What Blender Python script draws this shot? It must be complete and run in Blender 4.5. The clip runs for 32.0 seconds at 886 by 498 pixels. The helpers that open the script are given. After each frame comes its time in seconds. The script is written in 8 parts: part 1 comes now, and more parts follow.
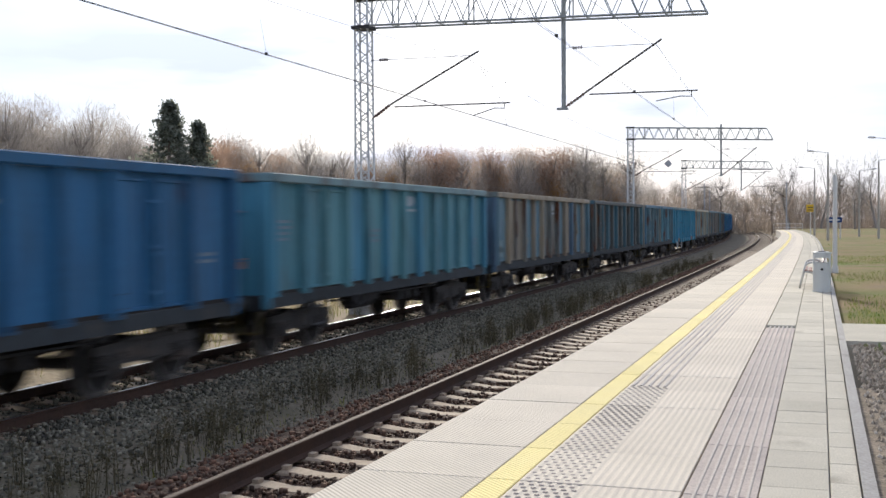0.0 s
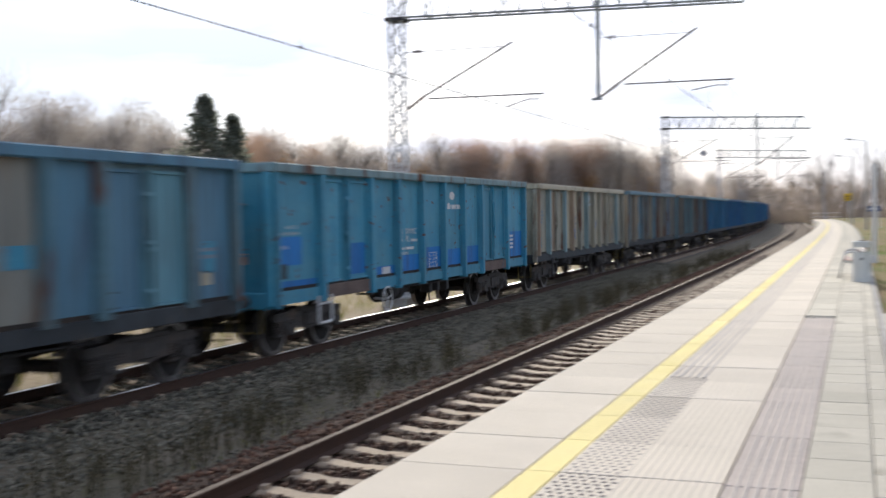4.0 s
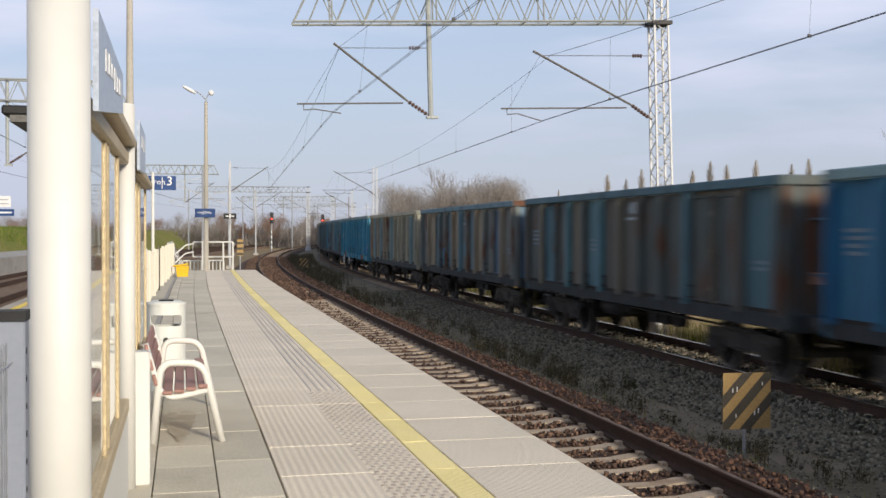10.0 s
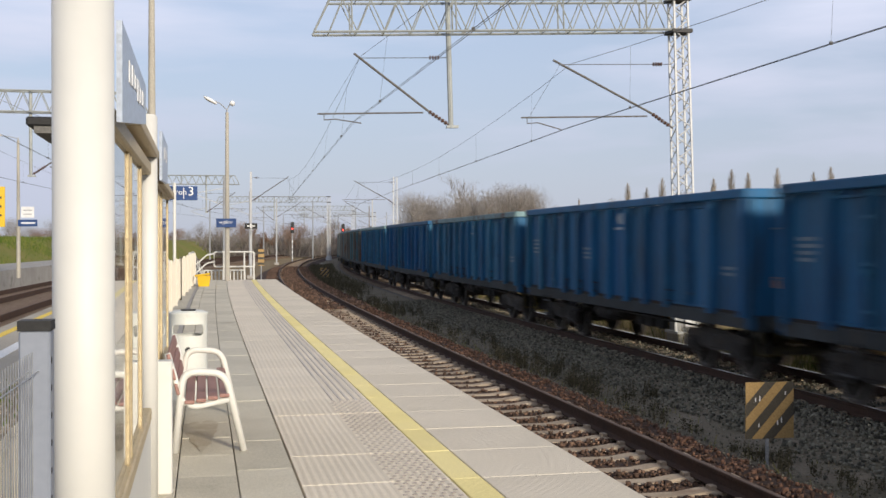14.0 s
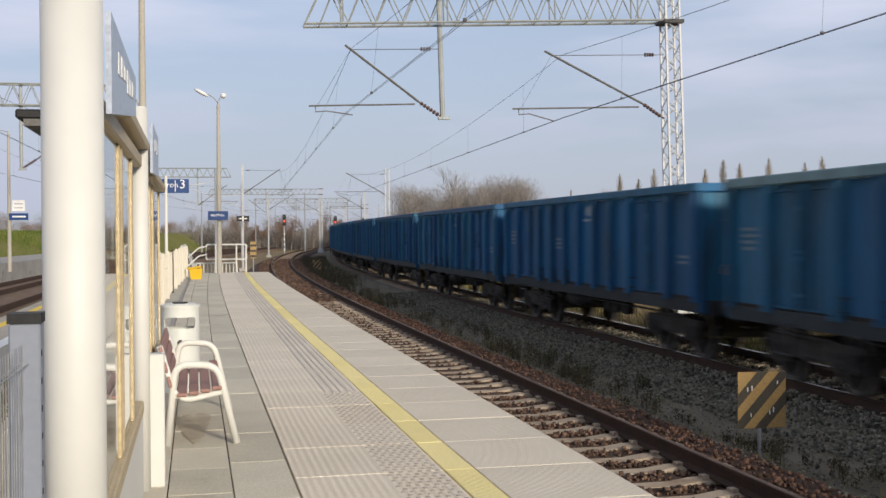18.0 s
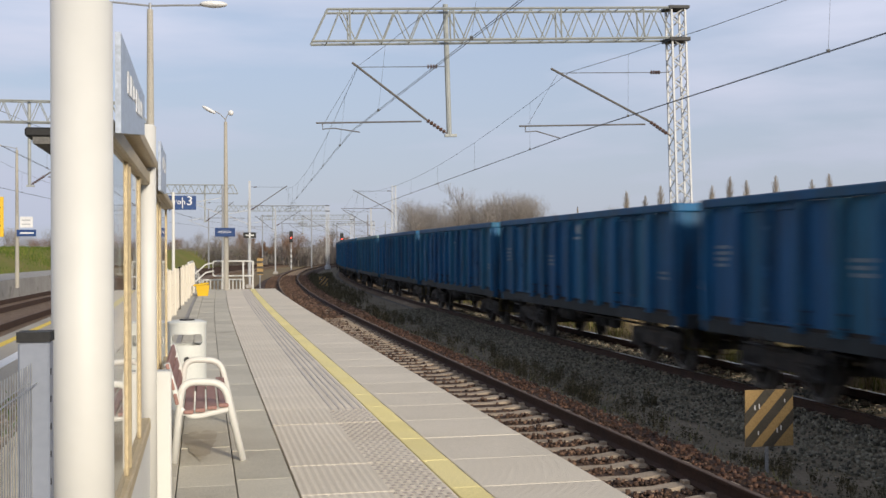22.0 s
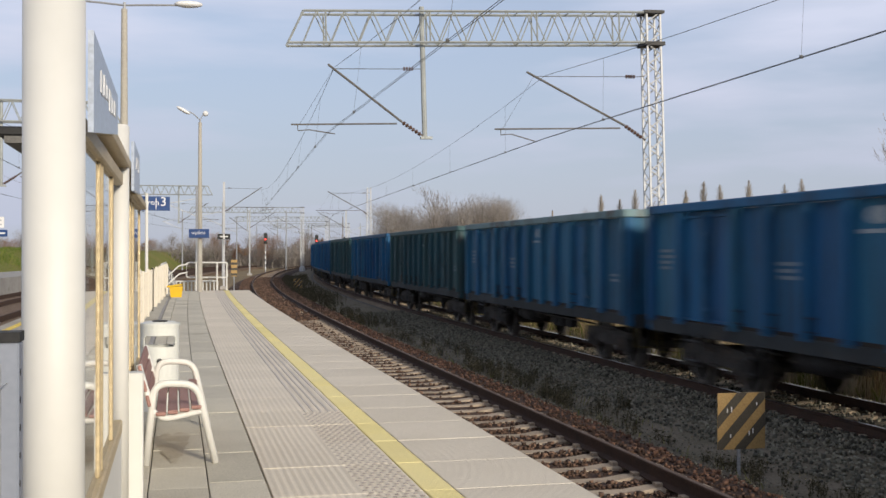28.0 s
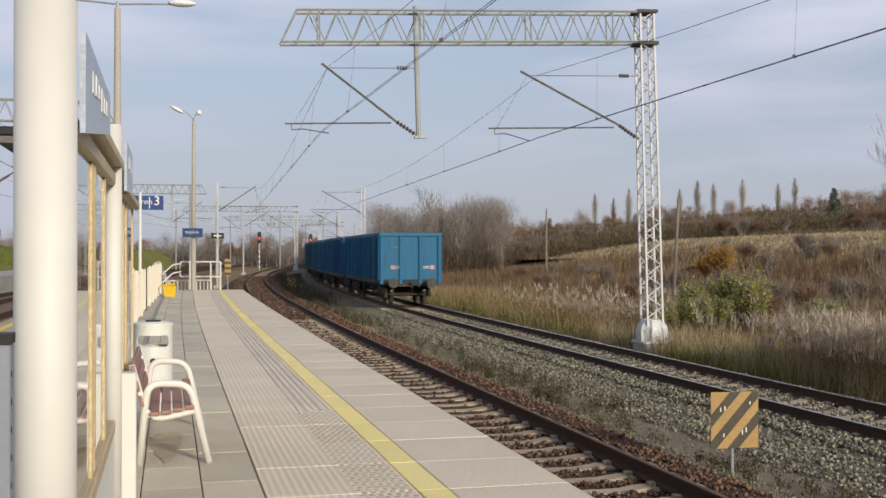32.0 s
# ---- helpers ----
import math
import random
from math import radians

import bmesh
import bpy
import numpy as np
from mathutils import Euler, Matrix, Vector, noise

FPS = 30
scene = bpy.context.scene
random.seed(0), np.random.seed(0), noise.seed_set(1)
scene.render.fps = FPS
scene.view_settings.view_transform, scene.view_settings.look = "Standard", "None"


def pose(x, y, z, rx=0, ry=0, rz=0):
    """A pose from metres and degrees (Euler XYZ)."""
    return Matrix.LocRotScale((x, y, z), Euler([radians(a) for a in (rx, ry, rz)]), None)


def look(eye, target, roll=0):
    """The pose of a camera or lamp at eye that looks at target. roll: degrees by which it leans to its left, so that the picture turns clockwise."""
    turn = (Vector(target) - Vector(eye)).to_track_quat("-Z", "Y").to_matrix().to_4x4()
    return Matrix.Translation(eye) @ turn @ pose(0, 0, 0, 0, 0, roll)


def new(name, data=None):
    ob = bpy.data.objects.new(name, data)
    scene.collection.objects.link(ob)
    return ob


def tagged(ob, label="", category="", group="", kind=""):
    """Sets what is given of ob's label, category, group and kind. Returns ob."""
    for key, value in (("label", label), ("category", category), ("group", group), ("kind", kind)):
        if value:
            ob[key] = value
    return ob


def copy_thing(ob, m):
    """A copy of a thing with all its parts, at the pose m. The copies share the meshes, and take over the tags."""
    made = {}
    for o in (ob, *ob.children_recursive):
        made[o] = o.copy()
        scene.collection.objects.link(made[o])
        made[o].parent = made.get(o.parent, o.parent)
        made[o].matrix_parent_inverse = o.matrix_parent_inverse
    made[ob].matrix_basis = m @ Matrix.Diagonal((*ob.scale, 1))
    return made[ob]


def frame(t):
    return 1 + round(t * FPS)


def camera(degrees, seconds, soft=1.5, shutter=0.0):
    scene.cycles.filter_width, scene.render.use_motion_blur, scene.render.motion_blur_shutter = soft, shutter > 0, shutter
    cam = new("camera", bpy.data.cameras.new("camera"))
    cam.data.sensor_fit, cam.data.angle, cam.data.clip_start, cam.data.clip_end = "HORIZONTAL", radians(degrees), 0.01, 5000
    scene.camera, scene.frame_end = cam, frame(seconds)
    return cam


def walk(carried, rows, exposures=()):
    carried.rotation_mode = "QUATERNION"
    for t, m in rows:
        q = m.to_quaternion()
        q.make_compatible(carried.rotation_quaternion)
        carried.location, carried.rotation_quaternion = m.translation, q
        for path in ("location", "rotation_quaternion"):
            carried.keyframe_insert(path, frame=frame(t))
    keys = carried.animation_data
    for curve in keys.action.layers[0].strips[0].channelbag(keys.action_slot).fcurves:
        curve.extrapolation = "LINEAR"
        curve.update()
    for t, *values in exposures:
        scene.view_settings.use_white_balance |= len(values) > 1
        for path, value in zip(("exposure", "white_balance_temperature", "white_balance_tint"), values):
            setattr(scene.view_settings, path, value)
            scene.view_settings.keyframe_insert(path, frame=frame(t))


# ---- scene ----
cam = camera(43.75, 32.0, soft=1.5, shutter=0.85)

# seconds, x, y, z, yaw, pitch, roll
PATH = [
    (0, 0.000, 0.000, 1.492, 18.86, -1.39, 0.41),
    (0.5, 0.000, 0.000, 1.492, 19.05, -1.43, 0.55),
    (1, 0.000, 0.000, 1.492, 18.83, -1.35, 0.54),
    (1.5, 0.000, 0.000, 1.492, 18.97, -1.41, 0.67),
    (2, 0.000, 0.000, 1.492, 18.92, -1.45, 0.67),
    (2.5, 0.000, 0.000, 1.492, 19.08, -1.61, 0.46),
    (3, 0.000, 0.000, 1.492, 18.82, -1.61, 0.47),
    (3.5, 0.000, 0.000, 1.492, 19.16, -1.65, 0.78),
    (4, -0.028, 0.000, 1.492, 20.60, -1.80, 0.80),
    (4.5, -0.056, 0.000, 1.492, 34.00, -2.60, 1.00),
    (5, -0.084, 0.000, 1.480, 64.00, -3.90, 1.30),
    (5.5, -0.112, 0.000, 1.480, 102.30, -4.69, 1.54),
    (6, -0.140, 0.000, 1.480, 137.20, -3.80, 2.00),
    (6.5, -0.140, 0.000, 1.480, 154.48, -2.90, 0.54),
    (7, -0.154, -0.007, 1.468, 161.07, -1.67, 0.07),
    (7.5, -0.156, -0.009, 1.469, 162.84, -1.32, 0.01),
    (8, -0.152, -0.013, 1.467, 164.05, -1.31, -0.25),
    (8.5, -0.153, -0.000, 1.472, 165.13, -1.31, -0.24),
    (9, -0.147, -0.008, 1.472, 165.79, -1.21, -0.26),
    (9.5, -0.144, 0.001, 1.476, 166.23, -1.01, -0.24),
    (10, -0.139, -0.001, 1.475, 166.65, -0.83, -0.12),
    (10.5, -0.139, 0.005, 1.476, 166.86, -0.66, -0.06),
    (11, -0.138, -0.002, 1.473, 167.26, -0.63, -0.07),
    (11.5, -0.137, 0.003, 1.473, 167.44, -0.53, -0.08),
    (12, -0.135, 0.006, 1.476, 167.69, -0.44, -0.20),
    (12.5, -0.126, -0.008, 1.475, 167.69, -0.29, -0.28),
    (13, -0.130, 0.003, 1.474, 167.75, -0.27, -0.27),
    (13.5, -0.135, 0.008, 1.478, 167.64, -0.21, -0.08),
    (14, -0.135, 0.001, 1.475, 167.70, -0.35, 0.03),
    (14.5, -0.135, 0.004, 1.476, 167.43, -0.51, 0.10),
    (16.5, -0.139, -0.005, 1.473, 167.23, -0.55, 0.23),
    (17, -0.139, -0.006, 1.474, 167.10, -0.58, 0.26),
    (17.5, -0.137, -0.007, 1.476, 167.21, -0.65, 0.27),
    (18, -0.138, -0.006, 1.472, 167.30, -0.78, 0.30),
    (18.5, -0.139, -0.014, 1.475, 167.35, -0.62, 0.35),
    (19, -0.141, -0.004, 1.475, 167.25, -0.38, 0.33),
    (19.5, -0.143, -0.010, 1.472, 167.21, -0.36, 0.41),
    (20, -0.140, -0.002, 1.476, 167.28, -0.17, 0.31),
    (20.5, -0.142, 0.004, 1.477, 167.58, -0.17, 0.25),
    (21, -0.136, 0.011, 1.481, 167.70, -0.04, 0.21),
    (21.5, -0.137, 0.007, 1.478, 167.66, 0.03, 0.24),
    (22, -0.135, 0.007, 1.478, 167.64, 0.09, 0.23),
    (22.5, -0.135, 0.005, 1.478, 167.64, 0.13, 0.16),
    (23, -0.135, 0.011, 1.480, 167.56, 0.20, 0.14),
    (23.5, -0.131, 0.014, 1.481, 167.71, 0.43, 0.13),
    (24, -0.133, 0.028, 1.483, 167.76, 0.49, 0.01),
    (24.5, -0.132, 0.020, 1.481, 167.27, 0.32, -0.02),
    (25, -0.131, 0.009, 1.479, 166.98, 0.24, -0.00),
    (25.5, -0.133, 0.010, 1.481, 166.93, 0.24, 0.02),
    (27.5, -0.135, 0.002, 1.479, 166.49, 0.26, -0.10),
    (28, -0.137, 0.004, 1.476, 166.34, 0.22, -0.06),
    (28.5, -0.137, 0.002, 1.479, 166.17, 0.27, -0.04),
    (29, -0.134, 0.002, 1.478, 165.79, 0.32, -0.03),
    (29.5, -0.136, 0.005, 1.476, 165.61, 0.30, -0.07),
    (30, -0.135, 0.002, 1.479, 165.66, 0.26, 0.03),
    (30.5, -0.135, 0.001, 1.481, 165.70, 0.26, -0.03),
    (31, -0.140, 0.008, 1.479, 165.81, 0.30, 0.01),
    (31.5, -0.139, 0.005, 1.481, 165.89, 0.26, -0.04),
    (32, -0.141, 0.004, 1.481, 166.03, 0.17, -0.04),
]
EXPOSURES = [(0, 0.38, 6250, 10), (3.5, 0.38, 6250, 10), (5.5, 1.25, 6500, 10), (6.4, 1.62, 6500, 10), (7.0, 1.25, 6450, 10), (7.5, 1.0, 6300, 10), (8.0, 0.54, 6250, 15),
             (8.5, 0.33, 6300, 10), (9.0, 0.22, 6400, 10), (10.0, -0.02, 6500, 10), (12, -0.03, 6500, 10), (14, -0.05, 6500, 10), (16.5, -0.17, 6500, 10), (25, -0.17, 6500, 10), (29.5, -0.15, 6530, 10), (32, -0.24, 6680, 10)]
walk(cam, [(t, pose(x, y, z, 90 + pitch, roll, yaw)) for t, x, y, z, yaw, pitch, roll in PATH], EXPOSURES)

# ---- world and sun ----
SUN_AZ, SUN_EL = -18.0, 18.0      # degrees clockwise from +y, degrees over the horizon
world = bpy.data.worlds.new("world")
scene.world = world
world.use_nodes = True
wn, wl = world.node_tree.nodes, world.node_tree.links
wn.clear()
w_out, w_bg, w_sky = wn.new("ShaderNodeOutputWorld"), wn.new("ShaderNodeBackground"), wn.new("ShaderNodeTexSky")
w_sky.sky_type, w_sky.sun_disc = "NISHITA", False
w_sky.sun_elevation, w_sky.sun_rotation = radians(SUN_EL), radians(SUN_AZ)
w_sky.altitude, w_sky.air_density, w_sky.dust_density, w_sky.ozone_density = 150, 1.0, 1.0, 3.0
w_co, w_map, w_noise, w_ramp, w_mix = (wn.new("ShaderNodeTexCoord"), wn.new("ShaderNodeMapping"), wn.new("ShaderNodeTexNoise"),
                                       wn.new("ShaderNodeValToRGB"), wn.new("ShaderNodeMixRGB"))
w_map.inputs["Scale"].default_value = (1.6, 1.6, 9.0)
w_noise.inputs["Scale"].default_value, w_noise.inputs["Detail"].default_value = 1.7, 6.0
w_ramp.color_ramp.elements[0].position, w_ramp.color_ramp.elements[1].position = 0.40, 0.64
w_ramp.color_ramp.elements[0].color, w_ramp.color_ramp.elements[1].color = (0.52, 0.52, 0.52, 1), (1.0, 1.0, 1.0, 1)
w_mix.inputs["Color2"].default_value = (6.4, 6.85, 8.4, 1)
wl.new(w_co.outputs["Generated"], w_map.inputs["Vector"])
wl.new(w_map.outputs["Vector"], w_noise.inputs["Vector"])
wl.new(w_noise.outputs["Fac"], w_ramp.inputs["Fac"])
w_sep0, w_haze, w_max = wn.new("ShaderNodeSeparateXYZ"), wn.new("ShaderNodeMapRange"), wn.new("ShaderNodeMath")
w_max.operation = "MAXIMUM"
w_haze.inputs["From Max"].default_value, w_haze.inputs["To Min"].default_value, w_haze.inputs["To Max"].default_value = 0.30, 0.85, 0.3
wl.new(w_co.outputs["Generated"], w_sep0.inputs[0])
wl.new(w_sep0.outputs["Z"], w_haze.inputs["Value"])
wl.new(w_haze.outputs[0], w_max.inputs[0])
wl.new(w_ramp.outputs["Color"], w_max.inputs[1])
wl.new(w_max.outputs[0], w_mix.inputs["Fac"])
wl.new(w_sky.outputs["Color"], w_mix.inputs["Color1"])
w_sep, w_fall, w_mul = wn.new("ShaderNodeSeparateXYZ"), wn.new("ShaderNodeValToRGB"), wn.new("ShaderNodeMixRGB")
w_mul.blend_type = "MULTIPLY"
w_mul.inputs["Fac"].default_value = 1.0
w_fall.color_ramp.elements[0].color, w_fall.color_ramp.elements[1].color = (0.88, 0.88, 0.88, 1), (0.80, 0.80, 0.80, 1)
for at, v in ((0.09, 0.98), (0.20, 1.15), (0.34, 1.06), (0.58, 0.84)):
    w_fall.color_ramp.elements.new(at).color = (v, v, v, 1)
wl.new(w_co.outputs["Generated"], w_sep.inputs[0])
wl.new(w_sep.outputs["Z"], w_fall.inputs["Fac"])
wl.new(w_fall.outputs[0], w_mul.inputs["Color2"])
wl.new(w_mix.outputs["Color"], w_mul.inputs["Color1"])
wl.new(w_mul.outputs[0], w_bg.inputs["Color"])
wl.new(w_bg.outputs["Background"], w_out.inputs["Surface"])
w_bg.inputs["Strength"].default_value = 0.100

sun = new("sun", bpy.data.lights.new("sun", "SUN"))
sun.data.energy, sun.data.angle, sun.data.color = 4.7, radians(9.0), (1.0, 0.90, 0.74)
az, el = radians(SUN_AZ), radians(SUN_EL)
sun.matrix_world = look((0, 0, 40), (-math.sin(az) * math.cos(el), -math.cos(az) * math.cos(el), 40 - math.sin(el)))


# ---- materials ----
def material(name, color, rough=0.8, metal=0.0, second=None, scale=3.0, amount=0.5, grain=60.0, bump=0.15, stain=None, stain_scale=1.2,
             stain_at=(0.6, 0.72), stretch=(1, 1, 1), vary=0.0, detail=6.0, spec=0.3, bump_dist=0.01, grain_dark=0.75):
    """Base colour with a second colour in soft patches, fine grain, optional stains, and bump."""
    m = bpy.data.materials.new(name)
    m.use_nodes = True
    n, l = m.node_tree.nodes, m.node_tree.links
    b = n["Principled BSDF"]
    b.inputs["Roughness"].default_value, b.inputs["Metallic"].default_value = rough, metal
    b.inputs["Specular IOR Level"].default_value = spec
    co, mp, info = n.new("ShaderNodeTexCoord"), n.new("ShaderNodeMapping"), n.new("ShaderNodeObjectInfo")
    mp.inputs["Scale"].default_value = stretch
    l.new(co.outputs["Object"], mp.inputs["Vector"])
    off = n.new("ShaderNodeVectorMath")
    off.operation = "MULTIPLY_ADD"
    off.inputs[1].default_value = (37.0, 53.0, 71.0)
    comb = n.new("ShaderNodeCombineXYZ")
    for i in range(3):
        l.new(info.outputs["Random"], comb.inputs[i])
    l.new(comb.outputs[0], off.inputs[0])
    l.new(mp.outputs[0], off.inputs[2])

    def noise_at(sc, lo, hi, det=detail):
        t, r = n.new("ShaderNodeTexNoise"), n.new("ShaderNodeMapRange")
        t.inputs["Scale"].default_value, t.inputs["Detail"].default_value = sc, det
        r.inputs["From Min"].default_value, r.inputs["From Max"].default_value = lo, hi
        l.new(off.outputs[0], t.inputs["Vector"])
        l.new(t.outputs["Fac"], r.inputs["Value"])
        return t, r.outputs[0]

    def mix(fac, c1, c2, mode="MIX"):
        x = n.new("ShaderNodeMixRGB")
        x.blend_type = mode
        for sock, v in (("Fac", fac), ("Color1", c1), ("Color2", c2)):
            if isinstance(v, (int, float)):
                x.inputs[sock].default_value = v
            elif isinstance(v, tuple):
                x.inputs[sock].default_value = (*v, 1)
            else:
                l.new(v, x.inputs[sock])
        return x.outputs[0]

    second = second or tuple(c * 0.75 for c in color)
    _, f1 = noise_at(scale, 0.5 - 0.3 * amount, 0.5 + 0.3)
    out = mix(f1, color, second)
    gt, f2 = noise_at(grain, 0.35, 0.65, 3.0)
    out = mix(f2, out, mix(1.0, out, (grain_dark,) * 3, "MULTIPLY"))
    if stain:
        _, f3 = noise_at(stain_scale, *stain_at)
        out = mix(f3, out, stain)
        rr = n.new("ShaderNodeMapRange")
        rr.inputs["To Min"].default_value, rr.inputs["To Max"].default_value = rough, min(1.0, rough + 0.25)
        l.new(f3, rr.inputs["Value"])
        l.new(rr.outputs[0], b.inputs["Roughness"])
    if vary:
        hsv = n.new("ShaderNodeHueSaturation")
        mr = n.new("ShaderNodeMapRange")
        mr.inputs["To Min"].default_value, mr.inputs["To Max"].default_value = 1 - vary, 1 + vary
        l.new(info.outputs["Random"], mr.inputs["Value"])
        l.new(mr.outputs[0], hsv.inputs["Value"])
        l.new(out, hsv.inputs["Color"])
        out = hsv.outputs[0]
    l.new(out, b.inputs["Base Color"])
    if bump:
        bp = n.new("ShaderNodeBump")
        bp.inputs["Strength"].default_value, bp.inputs["Distance"].default_value = bump, bump_dist
        l.new(gt.outputs["Fac"], bp.inputs["Height"])
        l.new(bp.outputs[0], b.inputs["Normal"])
    return m


def island_material(name, c1, c2, c3=None, rough=0.9, soft=0.0):
    """Colour chosen per piece of a joined mesh."""
    m = bpy.data.materials.new(name)
    m.use_nodes = True
    n, l = m.node_tree.nodes, m.node_tree.links
    b = n["Principled BSDF"]
    b.inputs["Roughness"].default_value = rough
    b.inputs["Specular IOR Level"].default_value = 0.2
    g, r = n.new("ShaderNodeNewGeometry"), n.new("ShaderNodeValToRGB")
    l.new(g.outputs["Random Per Island"], r.inputs["Fac"])
    r.color_ramp.elements[0].color, r.color_ramp.elements[1].color = (*c1, 1), (*c2, 1)
    if c3:
        e = r.color_ramp.elements.new(0.5)
        e.color = (*c3, 1)
    l.new(r.outputs[0], b.inputs["Base Color"])
    if soft:
        tr, mx = n.new("ShaderNodeBsdfTranslucent"), n.new("ShaderNodeMixShader")
        mx.inputs[0].default_value = soft
        l.new(r.outputs[0], tr.inputs["Color"])
        l.new(b.outputs[0], mx.inputs[1])
        l.new(tr.outputs[0], mx.inputs[2])
        l.new(mx.outputs[0], n["Material Output"].inputs["Surface"])
    return m


RUST = (0.13, 0.055, 0.03)
GRIME = (0.035, 0.033, 0.03)


def wagon_paint(name, color, second, rust_at, others=(), dirt=0.5, rust_scale=1.9, stretch=(1.4, 1.4, 0.45)):
    """Worn wagon paint: soft fading, rust blooms, dirt running down; others are the colours of single repainted plates."""
    m = material(name, color, rough=0.58, second=second, scale=1.3, amount=0.8, grain=26.0, bump=0.08, stain=RUST, stain_scale=rust_scale,
                 stain_at=rust_at, stretch=stretch, vary=0.14, spec=0.25, grain_dark=0.8)
    n, l = m.node_tree.nodes, m.node_tree.links
    b = n["Principled BSDF"]
    src = b.inputs["Base Color"].links[0].from_socket
    info = n.new("ShaderNodeObjectInfo")
    if others:
        ramp, mix = n.new("ShaderNodeValToRGB"), n.new("ShaderNodeMixRGB")
        ramp.color_ramp.interpolation = "CONSTANT"
        e = ramp.color_ramp.elements
        e[0].color, e[1].position, e[1].color = (0, 0, 0, 0), 0.40, (*others[0], 0.75)
        for k, c in enumerate(others[1:]):
            q = e.new(0.40 + 0.6 * (k + 1) / len(others))
            q.color = (*c, 0.75)
        l.new(info.outputs["Random"], ramp.inputs["Fac"])
        l.new(ramp.outputs["Alpha"], mix.inputs["Fac"])
        l.new(src, mix.inputs["Color1"])
        l.new(ramp.outputs["Color"], mix.inputs["Color2"])
        src = mix.outputs[0]
    co, mp, tx, mr, dm = n.new("ShaderNodeTexCoord"), n.new("ShaderNodeMapping"), n.new("ShaderNodeTexNoise"), n.new("ShaderNodeMapRange"), n.new("ShaderNodeMixRGB")
    mp.inputs["Scale"].default_value = (5.0, 5.0, 0.55)
    tx.inputs["Scale"].default_value, tx.inputs["Detail"].default_value = 1.4, 7.0
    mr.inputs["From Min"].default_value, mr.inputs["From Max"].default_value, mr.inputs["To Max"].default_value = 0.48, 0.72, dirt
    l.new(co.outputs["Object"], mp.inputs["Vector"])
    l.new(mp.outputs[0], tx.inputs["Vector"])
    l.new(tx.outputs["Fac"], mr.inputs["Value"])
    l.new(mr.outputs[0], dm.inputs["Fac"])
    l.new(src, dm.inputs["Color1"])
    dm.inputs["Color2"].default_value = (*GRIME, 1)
    l.new(dm.outputs[0], b.inputs["Base Color"])
    return m


